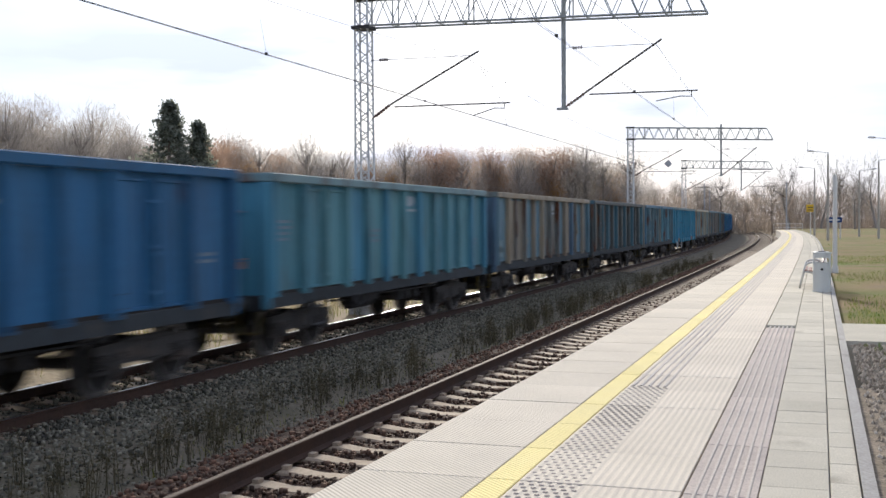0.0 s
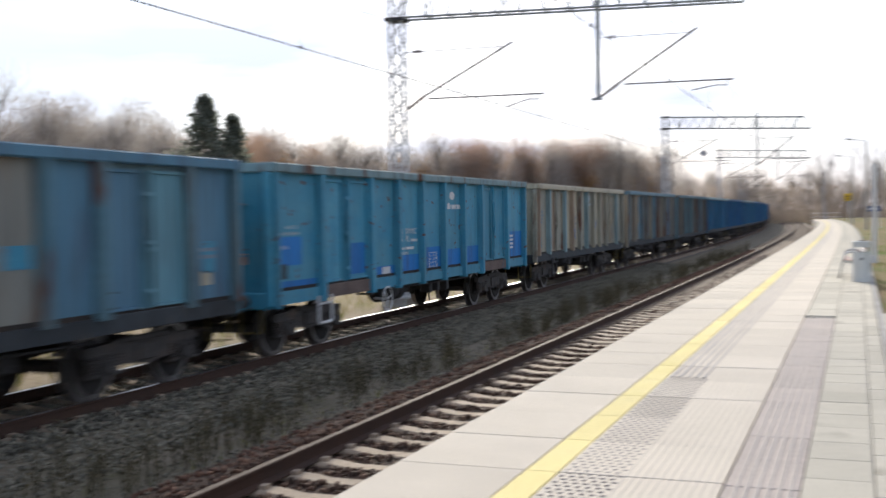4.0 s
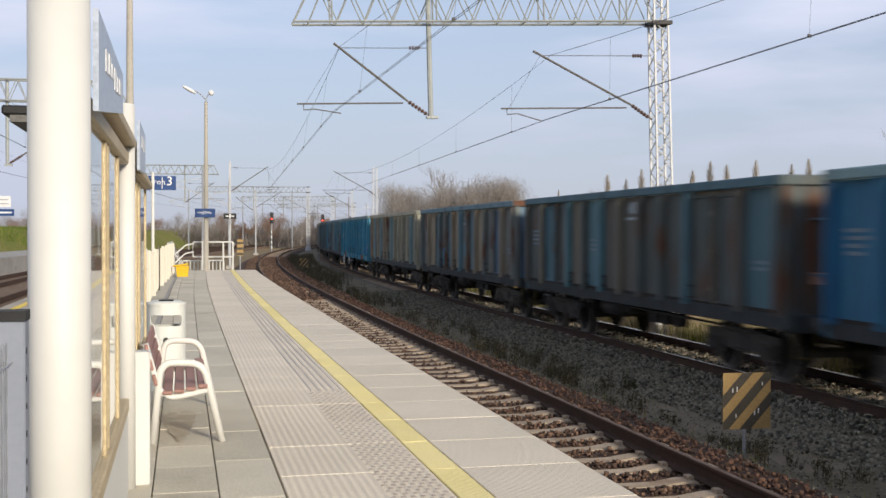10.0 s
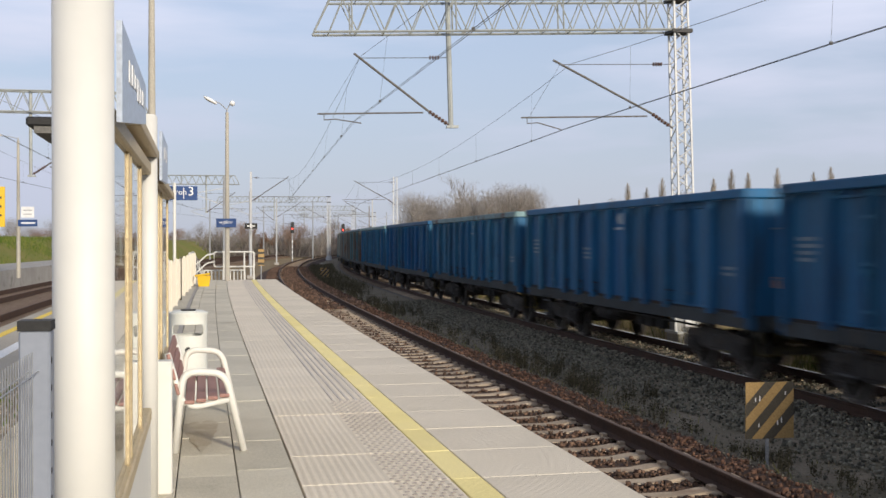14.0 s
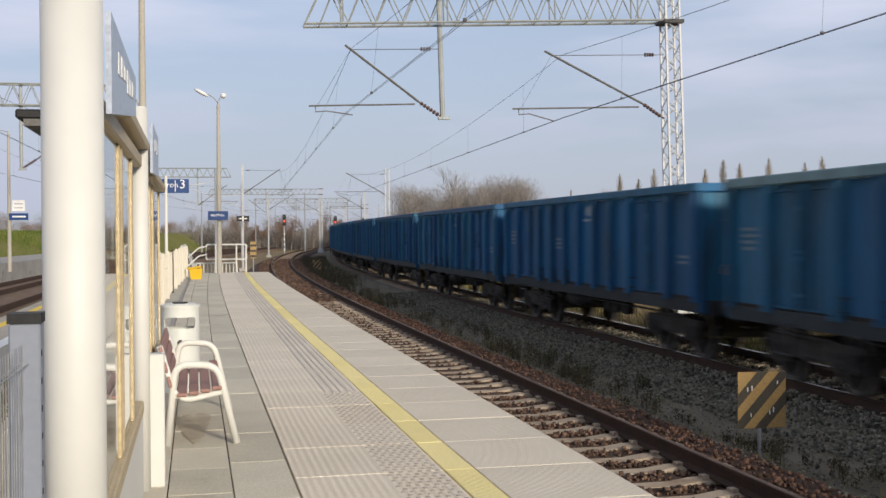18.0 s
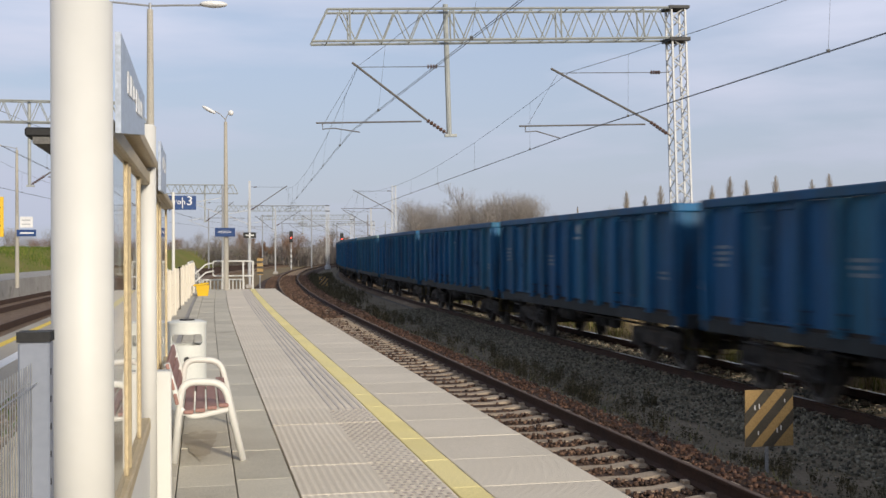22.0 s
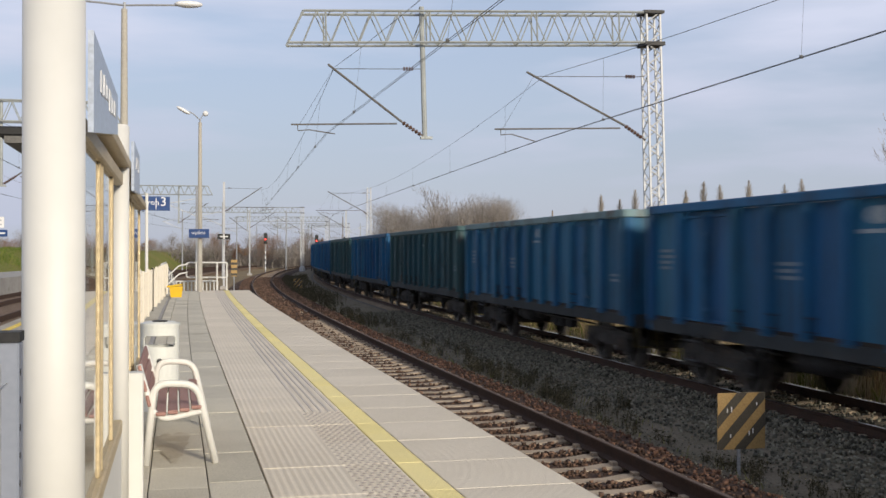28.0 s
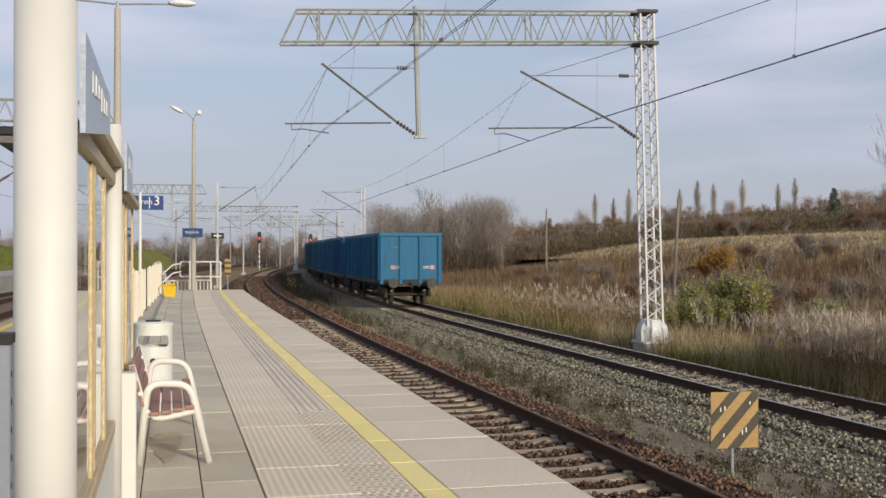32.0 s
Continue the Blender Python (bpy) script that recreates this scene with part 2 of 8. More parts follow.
M = {
    "slab_rib": material("slab_rib", (0.64, 0.575, 0.505), 0.9, spec=0.05, second=(0.54, 0.49, 0.45), scale=1.2, grain=70, bump=0.25, vary=0.04),
    "slab_pink": material("slab_pink", (0.61, 0.53, 0.47), 0.9, spec=0.05, second=(0.47, 0.41, 0.37), scale=1.0, grain=80, vary=0.06),
    "slab_grey": material("slab_grey", (0.62, 0.575, 0.475), 0.9, spec=0.05, second=(0.53, 0.49, 0.40), scale=1.4, grain=110, stain=(0.27, 0.24, 0.19), stain_scale=1.0,
                          stain_at=(0.62, 0.8), vary=0.09),
    "yellow_line": material("yellow_line", (0.86, 0.64, 0.10), 0.75, second=(0.78, 0.53, 0.09), scale=2.0, grain=60, stain=(0.5, 0.45, 0.3), stain_scale=6.0, stain_at=(0.66, 0.8)),
    "concrete": material("concrete", (0.42, 0.40, 0.37), 0.9, second=(0.32, 0.30, 0.28), scale=1.5, grain=50, stain=(0.2, 0.19, 0.17)),
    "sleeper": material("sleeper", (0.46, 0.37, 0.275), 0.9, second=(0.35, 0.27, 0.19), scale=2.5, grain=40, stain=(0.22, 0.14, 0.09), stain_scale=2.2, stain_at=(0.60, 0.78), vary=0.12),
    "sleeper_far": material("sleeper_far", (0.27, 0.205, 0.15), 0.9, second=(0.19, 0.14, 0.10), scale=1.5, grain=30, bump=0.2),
    "rail_side": material("rail_side", (0.075, 0.040, 0.026), 0.85, second=(0.05, 0.032, 0.024), scale=3.0, grain=30),
    "rail_head_dull": material("rail_head_dull", (0.17, 0.13, 0.11), 0.8, spec=0.1, second=(0.11, 0.08, 0.065), scale=4.0, grain=40, bump=0.05),
    "rail_head": material("rail_head", (0.62, 0.62, 0.64), 0.28, metal=1.0, second=(0.5, 0.5, 0.52), scale=4.0, grain=40, bump=0.02),
    "ballast_bed": material("ballast_bed", (0.21, 0.195, 0.172), 0.95, second=(0.13, 0.12, 0.105), scale=3.0, grain=22, bump=1.0, bump_dist=0.05, grain_dark=0.5),
    "ballast_rust": material("ballast_rust", (0.12, 0.072, 0.05), 0.95, second=(0.075, 0.05, 0.038), scale=3.0, grain=24, bump=1.0, bump_dist=0.05, grain_dark=0.4),
    "stone": island_material("stone", (0.068, 0.065, 0.052), (0.32, 0.295, 0.225), (0.178, 0.168, 0.132)),
    "stone_rust": island_material("stone_rust", (0.05, 0.034, 0.027), (0.20, 0.125, 0.088), (0.095, 0.058, 0.042)),
    "stone_crest": island_material("stone_crest", (0.065, 0.040, 0.030), (0.25, 0.14, 0.095), (0.13, 0.072, 0.050)),
    "soil": material("soil", (0.24, 0.20, 0.145), 0.95, second=(0.13, 0.115, 0.07), scale=1.1, grain=25, bump=0.6, bump_dist=0.03),
    "field": material("field", (0.27, 0.20, 0.11), 0.95, second=(0.17, 0.125, 0.07), scale=0.12, grain=6, bump=0.8, bump_dist=0.1, stain=(0.19, 0.15, 0.075), stain_scale=0.06, stain_at=(0.5, 0.7)),
    "lawn": material("lawn", (0.25, 0.175, 0.09), 0.95, spec=0.05, second=(0.105, 0.165, 0.03), scale=0.28, grain=25, bump=0.7, bump_dist=0.03, stain=(0.20, 0.15, 0.085), stain_scale=0.8, stain_at=(0.54, 0.66)),
    "steel_white": material("steel_white", (0.64, 0.65, 0.66), 0.5, second=(0.54, 0.55, 0.56), scale=2.0, grain=30, bump=0.03, stain=(0.45, 0.38, 0.30), stain_scale=3.0, stain_at=(0.7, 0.85)),
    "galvanised": material("galvanised", (0.46, 0.47, 0.49), 0.5, metal=0.55, second=(0.36, 0.37, 0.39), scale=5.0, grain=30, bump=0.05),
    "white_gloss": material("white_gloss", (0.64, 0.63, 0.595), 0.55, second=(0.60, 0.59, 0.555), scale=0.6, grain=8, bump=0.0, spec=0.5, grain_dark=0.97),
    "dark_steel": material("dark_steel", (0.055, 0.055, 0.058), 0.6, metal=0.3, second=(0.04, 0.036, 0.033), scale=3.0, grain=30),
    "running_gear": material("running_gear", (0.028, 0.026, 0.024), 0.85, second=(0.05, 0.041, 0.033), scale=2.5, grain=20, stain=(0.07, 0.045, 0.03), stain_scale=3.0, vary=0.15),
    "bogie_dust": material("bogie_dust", (0.075, 0.068, 0.062), 0.8, second=(0.04, 0.036, 0.033), scale=5.0, grain=25, stain=(0.12, 0.09, 0.07), stain_scale=4.0, stain_at=(0.55, 0.75), vary=0.2),
    "wheel_tread": material("wheel_tread", (0.32, 0.31, 0.30), 0.4, metal=0.9, second=(0.2, 0.18, 0.17), scale=4.0, grain=30),
    "wire": material("wire", (0.10, 0.10, 0.10), 0.6, metal=0.4, second=(0.07, 0.07, 0.07)),
    "beam_steel": material("beam_steel", (0.40, 0.42, 0.41), 0.6, metal=0.15, second=(0.31, 0.33, 0.325), scale=4.0, grain=30, bump=0.05),
    "bracket_steel": material("bracket_steel", (0.17, 0.16, 0.15), 0.75, metal=0.2, second=(0.11, 0.10, 0.095), scale=6.0, grain=30, bump=0.05),
    "insulator": material("insulator", (0.10, 0.05, 0.035), 0.35, second=(0.07, 0.04, 0.03)),
    "lamp_pole": material("lamp_pole", (0.46, 0.43, 0.37), 0.8, second=(0.40, 0.37, 0.32), scale=1.5, grain=40),
    "black": material("black", (0.02, 0.02, 0.021), 0.6, second=(0.03, 0.03, 0.03)),
    "sign_blue": material("sign_blue", (0.018, 0.06, 0.20), 0.4, second=(0.015, 0.05, 0.17), bump=0.0),
    "sign_white": material("sign_white", (0.8, 0.8, 0.8), 0.45, second=(0.75, 0.75, 0.74), bump=0.0),
    "sign_yellow": material("sign_yellow", (0.78, 0.50, 0.03), 0.5, second=(0.7, 0.45, 0.04), bump=0.0),
    "stripe_ochre": material("stripe_ochre", (0.42, 0.275, 0.11), 0.6, second=(0.36, 0.23, 0.09), scale=6, grain=50, bump=0.03),
    "stripe_dark": material("stripe_dark", (0.065, 0.056, 0.043), 0.6, second=(0.085, 0.073, 0.056), scale=6, grain=50, bump=0.03),
    "warning_pale": material("warning_pale", (0.55, 0.28, 0.20), 0.6, second=(0.6, 0.45, 0.35), scale=8, bump=0.0),
    "buffer_grey": material("buffer_grey", (0.085, 0.088, 0.085), 0.8, second=(0.045, 0.044, 0.042), scale=4, grain=30),
    "sole_grime": material("sole_grime", (0.045, 0.055, 0.062), 0.8, second=(0.028, 0.028, 0.027), scale=2.0, grain=24, stain=(0.09, 0.075, 0.062), stain_scale=2.5, stain_at=(0.58, 0.72), stretch=(3, 3, 1), vary=0.2),
    "worn_marks": material("worn_marks", (0.22, 0.28, 0.33), 0.7, second=(0.10, 0.15, 0.20), scale=6, grain=30, bump=0.0),
    "emblem_worn": material("emblem_worn", (0.42, 0.47, 0.50), 0.7, second=(0.26, 0.32, 0.37), scale=6, grain=30, bump=0.0),
    "dull_yellow": material("dull_yellow", (0.16, 0.12, 0.03), 0.8, second=(0.06, 0.05, 0.03), scale=5, grain=30),
    "lettering": material("lettering", (0.70, 0.70, 0.68), 0.6, second=(0.55, 0.55, 0.54), scale=5, bump=0.0),
}
PAINTS = {
    "cargo": wagon_paint("paint_cargo", (0.045, 0.252, 0.391), (0.095, 0.297, 0.38), (0.635, 0.70), dirt=0.28, rust_scale=4.2, stretch=(1.2, 1.2, 2.0)),
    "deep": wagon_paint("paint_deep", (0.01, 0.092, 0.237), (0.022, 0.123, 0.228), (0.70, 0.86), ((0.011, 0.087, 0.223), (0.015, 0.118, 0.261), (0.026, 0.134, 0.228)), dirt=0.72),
    "pine": wagon_paint("paint_pine", (0.025, 0.085, 0.105), (0.045, 0.09, 0.095), (0.62, 0.8), ((0.02, 0.075, 0.10), (0.035, 0.09, 0.10)), dirt=0.6),
    "sky": wagon_paint("paint_sky", (0.022, 0.125, 0.275), (0.045, 0.15, 0.27), (0.68, 0.84), dirt=0.5),
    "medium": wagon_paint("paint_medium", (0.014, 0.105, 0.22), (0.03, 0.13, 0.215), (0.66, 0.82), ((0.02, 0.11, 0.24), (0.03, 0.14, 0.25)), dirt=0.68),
    "tail": wagon_paint("paint_tail", (0.011, 0.125, 0.265), (0.017, 0.135, 0.255), (0.70, 0.84), dirt=0.35),
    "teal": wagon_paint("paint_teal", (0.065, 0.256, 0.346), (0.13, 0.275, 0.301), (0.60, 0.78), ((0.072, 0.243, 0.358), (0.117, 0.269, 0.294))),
    "weathered": wagon_paint("paint_weathered", (0.083, 0.224, 0.294), (0.189, 0.224, 0.215), (0.51, 0.65), ((0.118, 0.287, 0.35), (0.248, 0.218, 0.169), (0.065, 0.178, 0.271))),
    "beige": wagon_paint("paint_beige", (0.389, 0.358, 0.264), (0.238, 0.264, 0.242), (0.56, 0.72), ((0.173, 0.297, 0.33), (0.432, 0.385, 0.275), (0.335, 0.325, 0.253), (0.302, 0.22, 0.154))),
    "olive": wagon_paint("paint_olive", (0.221, 0.202, 0.156), (0.104, 0.169, 0.202), (0.52, 0.68), ((0.104, 0.221, 0.286), (0.351, 0.286, 0.195), (0.065, 0.143, 0.234), (0.26, 0.215, 0.156))),
    "brown": wagon_paint("paint_brown", (0.119, 0.119, 0.106), (0.062, 0.106, 0.12), (0.53, 0.69), ((0.062, 0.156, 0.204), (0.175, 0.152, 0.114), (0.088, 0.213, 0.264), (0.1, 0.094, 0.082))),
}
PATCH_BLUE = wagon_paint("paint_patch", (0.012, 0.165, 0.50), (0.016, 0.18, 0.46), (0.72, 0.85))
RIM_PAINT = wagon_paint("paint_rim", (0.17, 0.30, 0.33), (0.22, 0.31, 0.32), (0.56, 0.68))
SOLE_RUST = material("paint_sole", (0.17, 0.125, 0.105), 0.8, second=(0.10, 0.07, 0.06), scale=2, grain=30, stain=(0.07, 0.10, 0.13), stain_scale=2.2)

# ---- the line of the curve ----
DS = 0.5
S_TAB = np.arange(-420, 420 + DS, DS)


def bend(s):
    a = np.minimum(np.abs(s), 130.0)
    return np.where(s > 0, -1.63e-5 - 2.84e-6 * a - 1.604e-8 * a * a, -1.63e-5 - 2.778e-5 * a + 1.461e-7 * a * a)


K_TAB = bend(S_TAB)
TH = np.concatenate([[0], np.cumsum((K_TAB[1:] + K_TAB[:-1]) / 2 * DS)])
ZERO = int(np.argmin(np.abs(S_TAB)))
TH -= TH[ZERO]
CX = np.concatenate([[0], np.cumsum((np.sin(TH[1:]) + np.sin(TH[:-1])) / 2 * DS)])
CY = np.concatenate([[0], np.cumsum((np.cos(TH[1:]) + np.cos(TH[:-1])) / 2 * DS)])
CX += -2.645 - CX[ZERO]
CY -= CY[ZERO]


def heading(s):
    return float(np.interp(s, S_TAB, TH))


def on_line(s, a, z=0.0):
    """The place at s metres along the platform edge, a metres out from it towards the tracks, z over the platform."""
    h = heading(s)
    return Vector((float(np.interp(s, S_TAB, CX)) - a * math.cos(h), float(np.interp(s, S_TAB, CY)) + a * math.sin(h), z))


def frame_at(s, a, z=0.0, turn=0.0):
    """A pose there, its y axis along the line (+s), its x axis away from the tracks."""
    p = on_line(s, a, z)
    return pose(p.x, p.y, p.z, 0, 0, -math.degrees(heading(s)) + turn)


def line_array(s, a, z):
    h = np.interp(s, S_TAB, TH)
    return np.stack([np.interp(s, S_TAB, CX) - a * np.cos(h), np.interp(s, S_TAB, CY) + a * np.sin(h), z + 0 * s], -1)


TRACK1, TRACK2, RAIL1, RAIL2, HALF = 1.7125, 7.672, -0.768, -0.914, 0.7525


# ---- mesh tools ----
def obj(name, bm, mat, smooth=False):
    me = bpy.data.meshes.new(name)
    bm.to_mesh(me)
    bm.free()
    for m in mat if isinstance(mat, (list, tuple)) else [mat]:
        me.materials.append(m)
    if smooth:
        for p in me.polygons:
            p.use_smooth = True
    return new(name, me)


def part(name, bm, mat, parent, label="", smooth=False):
    ob = obj(name, bm, mat, smooth)
    ob.parent = parent
    if label:
        tagged(ob, label)
    return ob


def mesh_obj(name, verts, faces, mat, smooth=False):
    me = bpy.data.meshes.new(name)
    me.from_pydata([tuple(v) for v in verts], [], [tuple(f) for f in faces])
    me.materials.append(mat)
    if smooth:
        for p in me.polygons:
            p.use_smooth = True
    return new(name, me)


def soup(name, verts, faces, mat):
    """A joined mesh from numpy arrays: verts (n, 3), faces (m, 3)."""
    me = bpy.data.meshes.new(name)
    me.vertices.add(len(verts))
    me.vertices.foreach_set("co", np.ascontiguousarray(verts, dtype=np.float32).ravel())
    k = faces.shape[1]
    me.loops.add(faces.size)
    me.loops.foreach_set("vertex_index", np.ascontiguousarray(faces, dtype=np.int32).ravel())
    me.polygons.add(len(faces))
    me.polygons.foreach_set("loop_start", np.arange(0, faces.size, k, dtype=np.int32))
    me.update(calc_edges=True)
    me.validate()
    me.materials.append(mat)
    return new(name, me)


def box(bm, x0, x1, y0, y1, z0, z1, bevel=0.0, m=None, mat=0):
    g = bmesh.ops.create_cube(bm, size=1.0)
    vs = g["verts"]
    for v in vs:
        v.co = Vector(((x0 + x1) / 2 + v.co.x * (x1 - x0), (y0 + y1) / 2 + v.co.y * (y1 - y0), (z0 + z1) / 2 + v.co.z * (z1 - z0)))
        if m is not None:
            v.co = m @ v.co
    fs = {f for v in vs for f in v.link_faces}
    for f in fs:
        f.material_index = mat
    if bevel:
        es = {e for v in vs for e in v.link_edges}
        bmesh.ops.bevel(bm, geom=list(es), offset=bevel, segments=1, affect="EDGES")
    return bm


def rod(bm, p0, p1, r, seg=8, r1=None, mat=0):
    p0, p1 = Vector(p0), Vector(p1)
    d = p1 - p0
    q = d.to_track_quat("Z", "Y").to_matrix().to_4x4()
    g = bmesh.ops.create_cone(bm, cap_ends=True, segments=seg, radius1=r, radius2=r if r1 is None else r1, depth=d.length, matrix=Matrix.Translation((p0 + p1) / 2) @ q)
    if mat:
        for f in {f for v in g["verts"] for f in v.link_faces}:
            f.material_index = mat
    return bm


def tube(bm, pts, r, seg=8):
    """A bent round bar through the points."""
    pts = [Vector(p) for p in pts]
    rings = []
    for i, p in enumerate(pts):
        d = (pts[min(i + 1, len(pts) - 1)] - pts[max(i - 1, 0)]).normalized()
        q = d.to_track_quat("Z", "Y")
        rings.append([bm.verts.new(p + q @ Vector((r * math.cos(2 * math.pi * k / seg), r * math.sin(2 * math.pi * k / seg), 0))) for k in range(seg)])
    for a, b in zip(rings, rings[1:]):
        for k in range(seg):
            bm.faces.new((a[k], a[(k + 1) % seg], b[(k + 1) % seg], b[k]))
    bm.faces.new(rings[0][::-1])
    bm.faces.new(rings[-1])
    return bm


def rounded(pts, r, n=4):
    """The corners of a polyline rounded off."""
    pts = [Vector(p) for p in pts]
    out = [pts[0]]
    for a, b, c in zip(pts, pts[1:], pts[2:]):
        u, v = (a - b).normalized(), (c - b).normalized()
        p, q = b + u * r, b + v * r
        for i in range(n + 1):
            t = i / n
            out.append((1 - t) ** 2 * p + 2 * t * (1 - t) * b + t * t * q)
    return out + [pts[-1]]


def B():
    return bmesh.new()


def empty(name, m=None):
    ob = new(name)
    if m is not None:
        ob.matrix_world = m
    return ob


def sweep(name, profile, s0, s1, step, mat, closed=True):
    """A profile of (a, z) points drawn along the line."""
    ss = np.linspace(s0, s1, max(2, int(abs(s1 - s0) / step) + 1))
    n = len(profile)
    verts = np.concatenate([line_array(ss, a, z)[:, None, :] for a, z in profile], 1).reshape(-1, 3)
    faces = []
    for i in range(len(ss) - 1):
        for k in range(n if closed else n - 1):
            a, b = i * n + k, i * n + (k + 1) % n
            faces.append((a, b, b + n, a + n))
    if closed:
        faces += [tuple(range(n)), tuple(range((len(ss) - 1) * n + n - 1, (len(ss) - 1) * n - 1, -1))]
    return mesh_obj(name, verts, faces, mat)


def words(name, text, size, mat, parent, m, label=""):
    """Flat lettering as a mesh."""
    cu = bpy.data.curves.new(name, "FONT")
    cu.body, cu.size, cu.extrude, cu.align_x, cu.align_y = text, size, 0.001, "LEFT", "BOTTOM"
    cu.resolution_u = 2
    tmp = bpy.data.objects.new(name, cu)
    me = bpy.data.meshes.new_from_object(tmp)
    bpy.data.objects.remove(tmp)
    me.materials.append(mat)
    ob = new(name, me)
    ob.parent = parent
    ob.matrix_basis = m
    if label:
        tagged(ob, label)
    return ob


# ---- ground ----
def ground_height(x, y):
    """Flat by the station; the land rises slowly behind the field."""
    off = np.interp(y, CY, CX) - x
    r1, r2 = np.clip((-x - 20) / 36.0, 0, 1), np.clip((-x - 56) / 70.0, 0, 1)
    ahead = 0.35 * (r1 * r1 * (3 - 2 * r1) * 3.6 + r2 * 3.6)
    q1, q2 = np.clip((off - 17) / 38.0, 0, 1), np.clip((off - 55) / 65.0, 0, 1)
    back = q1 * q1 * (3 - 2 * q1) * 4.4 + q2 * 5.0
    w = np.clip((-y - 10) / 30.0, 0, 1)
    return -1.32 + (1 - w) * ahead + w * back


def make_ground():
    def axis(limit):
        near = np.arange(-80, 80.1, 2.0)
        out = np.array([90, 105, 125, 150, 180, 220, 280, 360, 480, 700, 1200, 2500, 4500.0])
        return np.concatenate([-out[::-1], near, out])
    gx, gy = axis(0), axis(0)
    X, Y = np.meshgrid(gx, gy, indexing="ij")
    Z = ground_height(X, Y)
    rng = np.random.default_rng(3)
    Z = Z + rng.normal(0, 0.05, Z.shape) * (np.abs(X + 5) > 14)
    verts = np.stack([X, Y, Z], -1).reshape(-1, 3)
    n, m = X.shape
    i, j = np.meshgrid(np.arange(n - 1), np.arange(m - 1), indexing="ij")
    a = (i * m + j).ravel()
    faces = np.stack([a, a + m, a + m + 1, a + 1], 1)
    ob = soup("ground", verts, faces, M["field"])
    for p in ob.data.polygons:
        p.use_smooth = True
    return tagged(ob, "dry brown autumn field with matted grass", "ground", kind="structure")


make_ground()


# ---- tracks ----
def rail_profile(a, top):
    pts = [(-0.075, -0.172), (0.075, -0.172), (0.075, -0.160), (0.012, -0.135), (0.010, -0.045), (0.036, -0.032), (0.036, -0.006), (0.028, -0.0015),
           (-0.028, -0.0015), (-0.036, -0.006), (-0.036, -0.032), (-0.010, -0.045), (-0.012, -0.135), (-0.075, -0.160)]
    return [(a + p, top + z) for p, z in pts]


def make_track(axis, top, near, bed, name, head, head_label):
    track = tagged(empty(name, frame_at(0, axis, top)), "ballasted railway track with concrete sleepers and worn steel rails", "railway track", kind="structure")
    inv = track.matrix_world.inverted()
    for a in (axis - HALF, axis + HALF):
        r = sweep("rail", rail_profile(a, top), -300, 320, 1.0, M["rail_side"])
        h = sweep("rail_head", [(a - 0.027, top - 0.002), (a + 0.027, top - 0.002), (a + 0.025, top), (a - 0.025, top)], -300, 320, 1.0, M[head])
        r.parent, h.parent = track, r
        r.matrix_parent_inverse, h.matrix_parent_inverse = inv, Matrix()
        tagged(r, "rusty brown steel rail"), tagged(h, head_label)
    # one sleeper: sunken middle, raised rail seats, with fastenings
    bm = B()
    xs = [-1.25, -1.22, -0.95, -0.55, -0.3, 0.3, 0.55, 0.95, 1.22, 1.25]
    zs = [-0.25, -0.195, -0.175, -0.172, -0.205, -0.205, -0.172, -0.175, -0.195, -0.25]
    rings = []
    for x, z in zip(xs, zs):
        rings.append([bm.verts.new((x, w, zz)) for w, zz in ((-0.15, -0.36), (-0.125, z - 0.02), (-0.105, z), (0.105, z), (0.125, z - 0.02), (0.15, -0.36))])
    for p, q in zip(rings, rings[1:]):
        for k in range(6):
            bm.faces.new((p[k], p[(k + 1) % 6], q[(k + 1) % 6], q[k]))
    bm.faces.new(rings[0][::-1]), bm.faces.new(rings[-1])
    for x in (-HALF, HALF):
        for sx in (-0.11, 0.11):
            box(bm, x + sx - 0.035, x + sx + 0.035, -0.05, 0.05, -0.175, -0.135)
    bmesh.ops.recalc_face_normals(bm, faces=bm.faces)
    me = bpy.data.meshes.new("sleeper")
    bm.to_mesh(me)
    bm.free()
    me.materials.append(M["sleeper"])
    rest_v, rest_f = [], []
    co = np.array([v.co for v in me.vertices])
    rng = random.Random(5)
    k = 0
    for i in range(-430, 460):
        s = i * 0.6 + 0.2
        m = frame_at(s, axis, top + rng.uniform(-0.004, 0.004), rng.uniform(-0.5, 0.5))
        if near[0] <= s <= near[1]:
            ob = new("sleeper", me)
            ob.parent = track
            ob.matrix_parent_inverse = inv
            ob.matrix_basis = m
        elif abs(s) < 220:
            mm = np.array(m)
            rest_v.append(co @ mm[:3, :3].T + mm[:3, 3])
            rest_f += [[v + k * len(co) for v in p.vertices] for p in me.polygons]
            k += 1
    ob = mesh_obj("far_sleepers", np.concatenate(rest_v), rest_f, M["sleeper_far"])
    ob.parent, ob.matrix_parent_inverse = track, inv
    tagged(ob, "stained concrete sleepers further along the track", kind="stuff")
    z = top - 0.215
    b = sweep("ballast_" + name[-1], [(axis + 2.9, z - 0.45), (axis + 1.65, z), (axis - 1.65, z), (axis - 2.9, z - 0.45)], -300, 320, 1.0, M[bed], closed=False)
    tagged(b, "bed of crushed stone ballast under the track", "ballast", kind="structure")
    return track


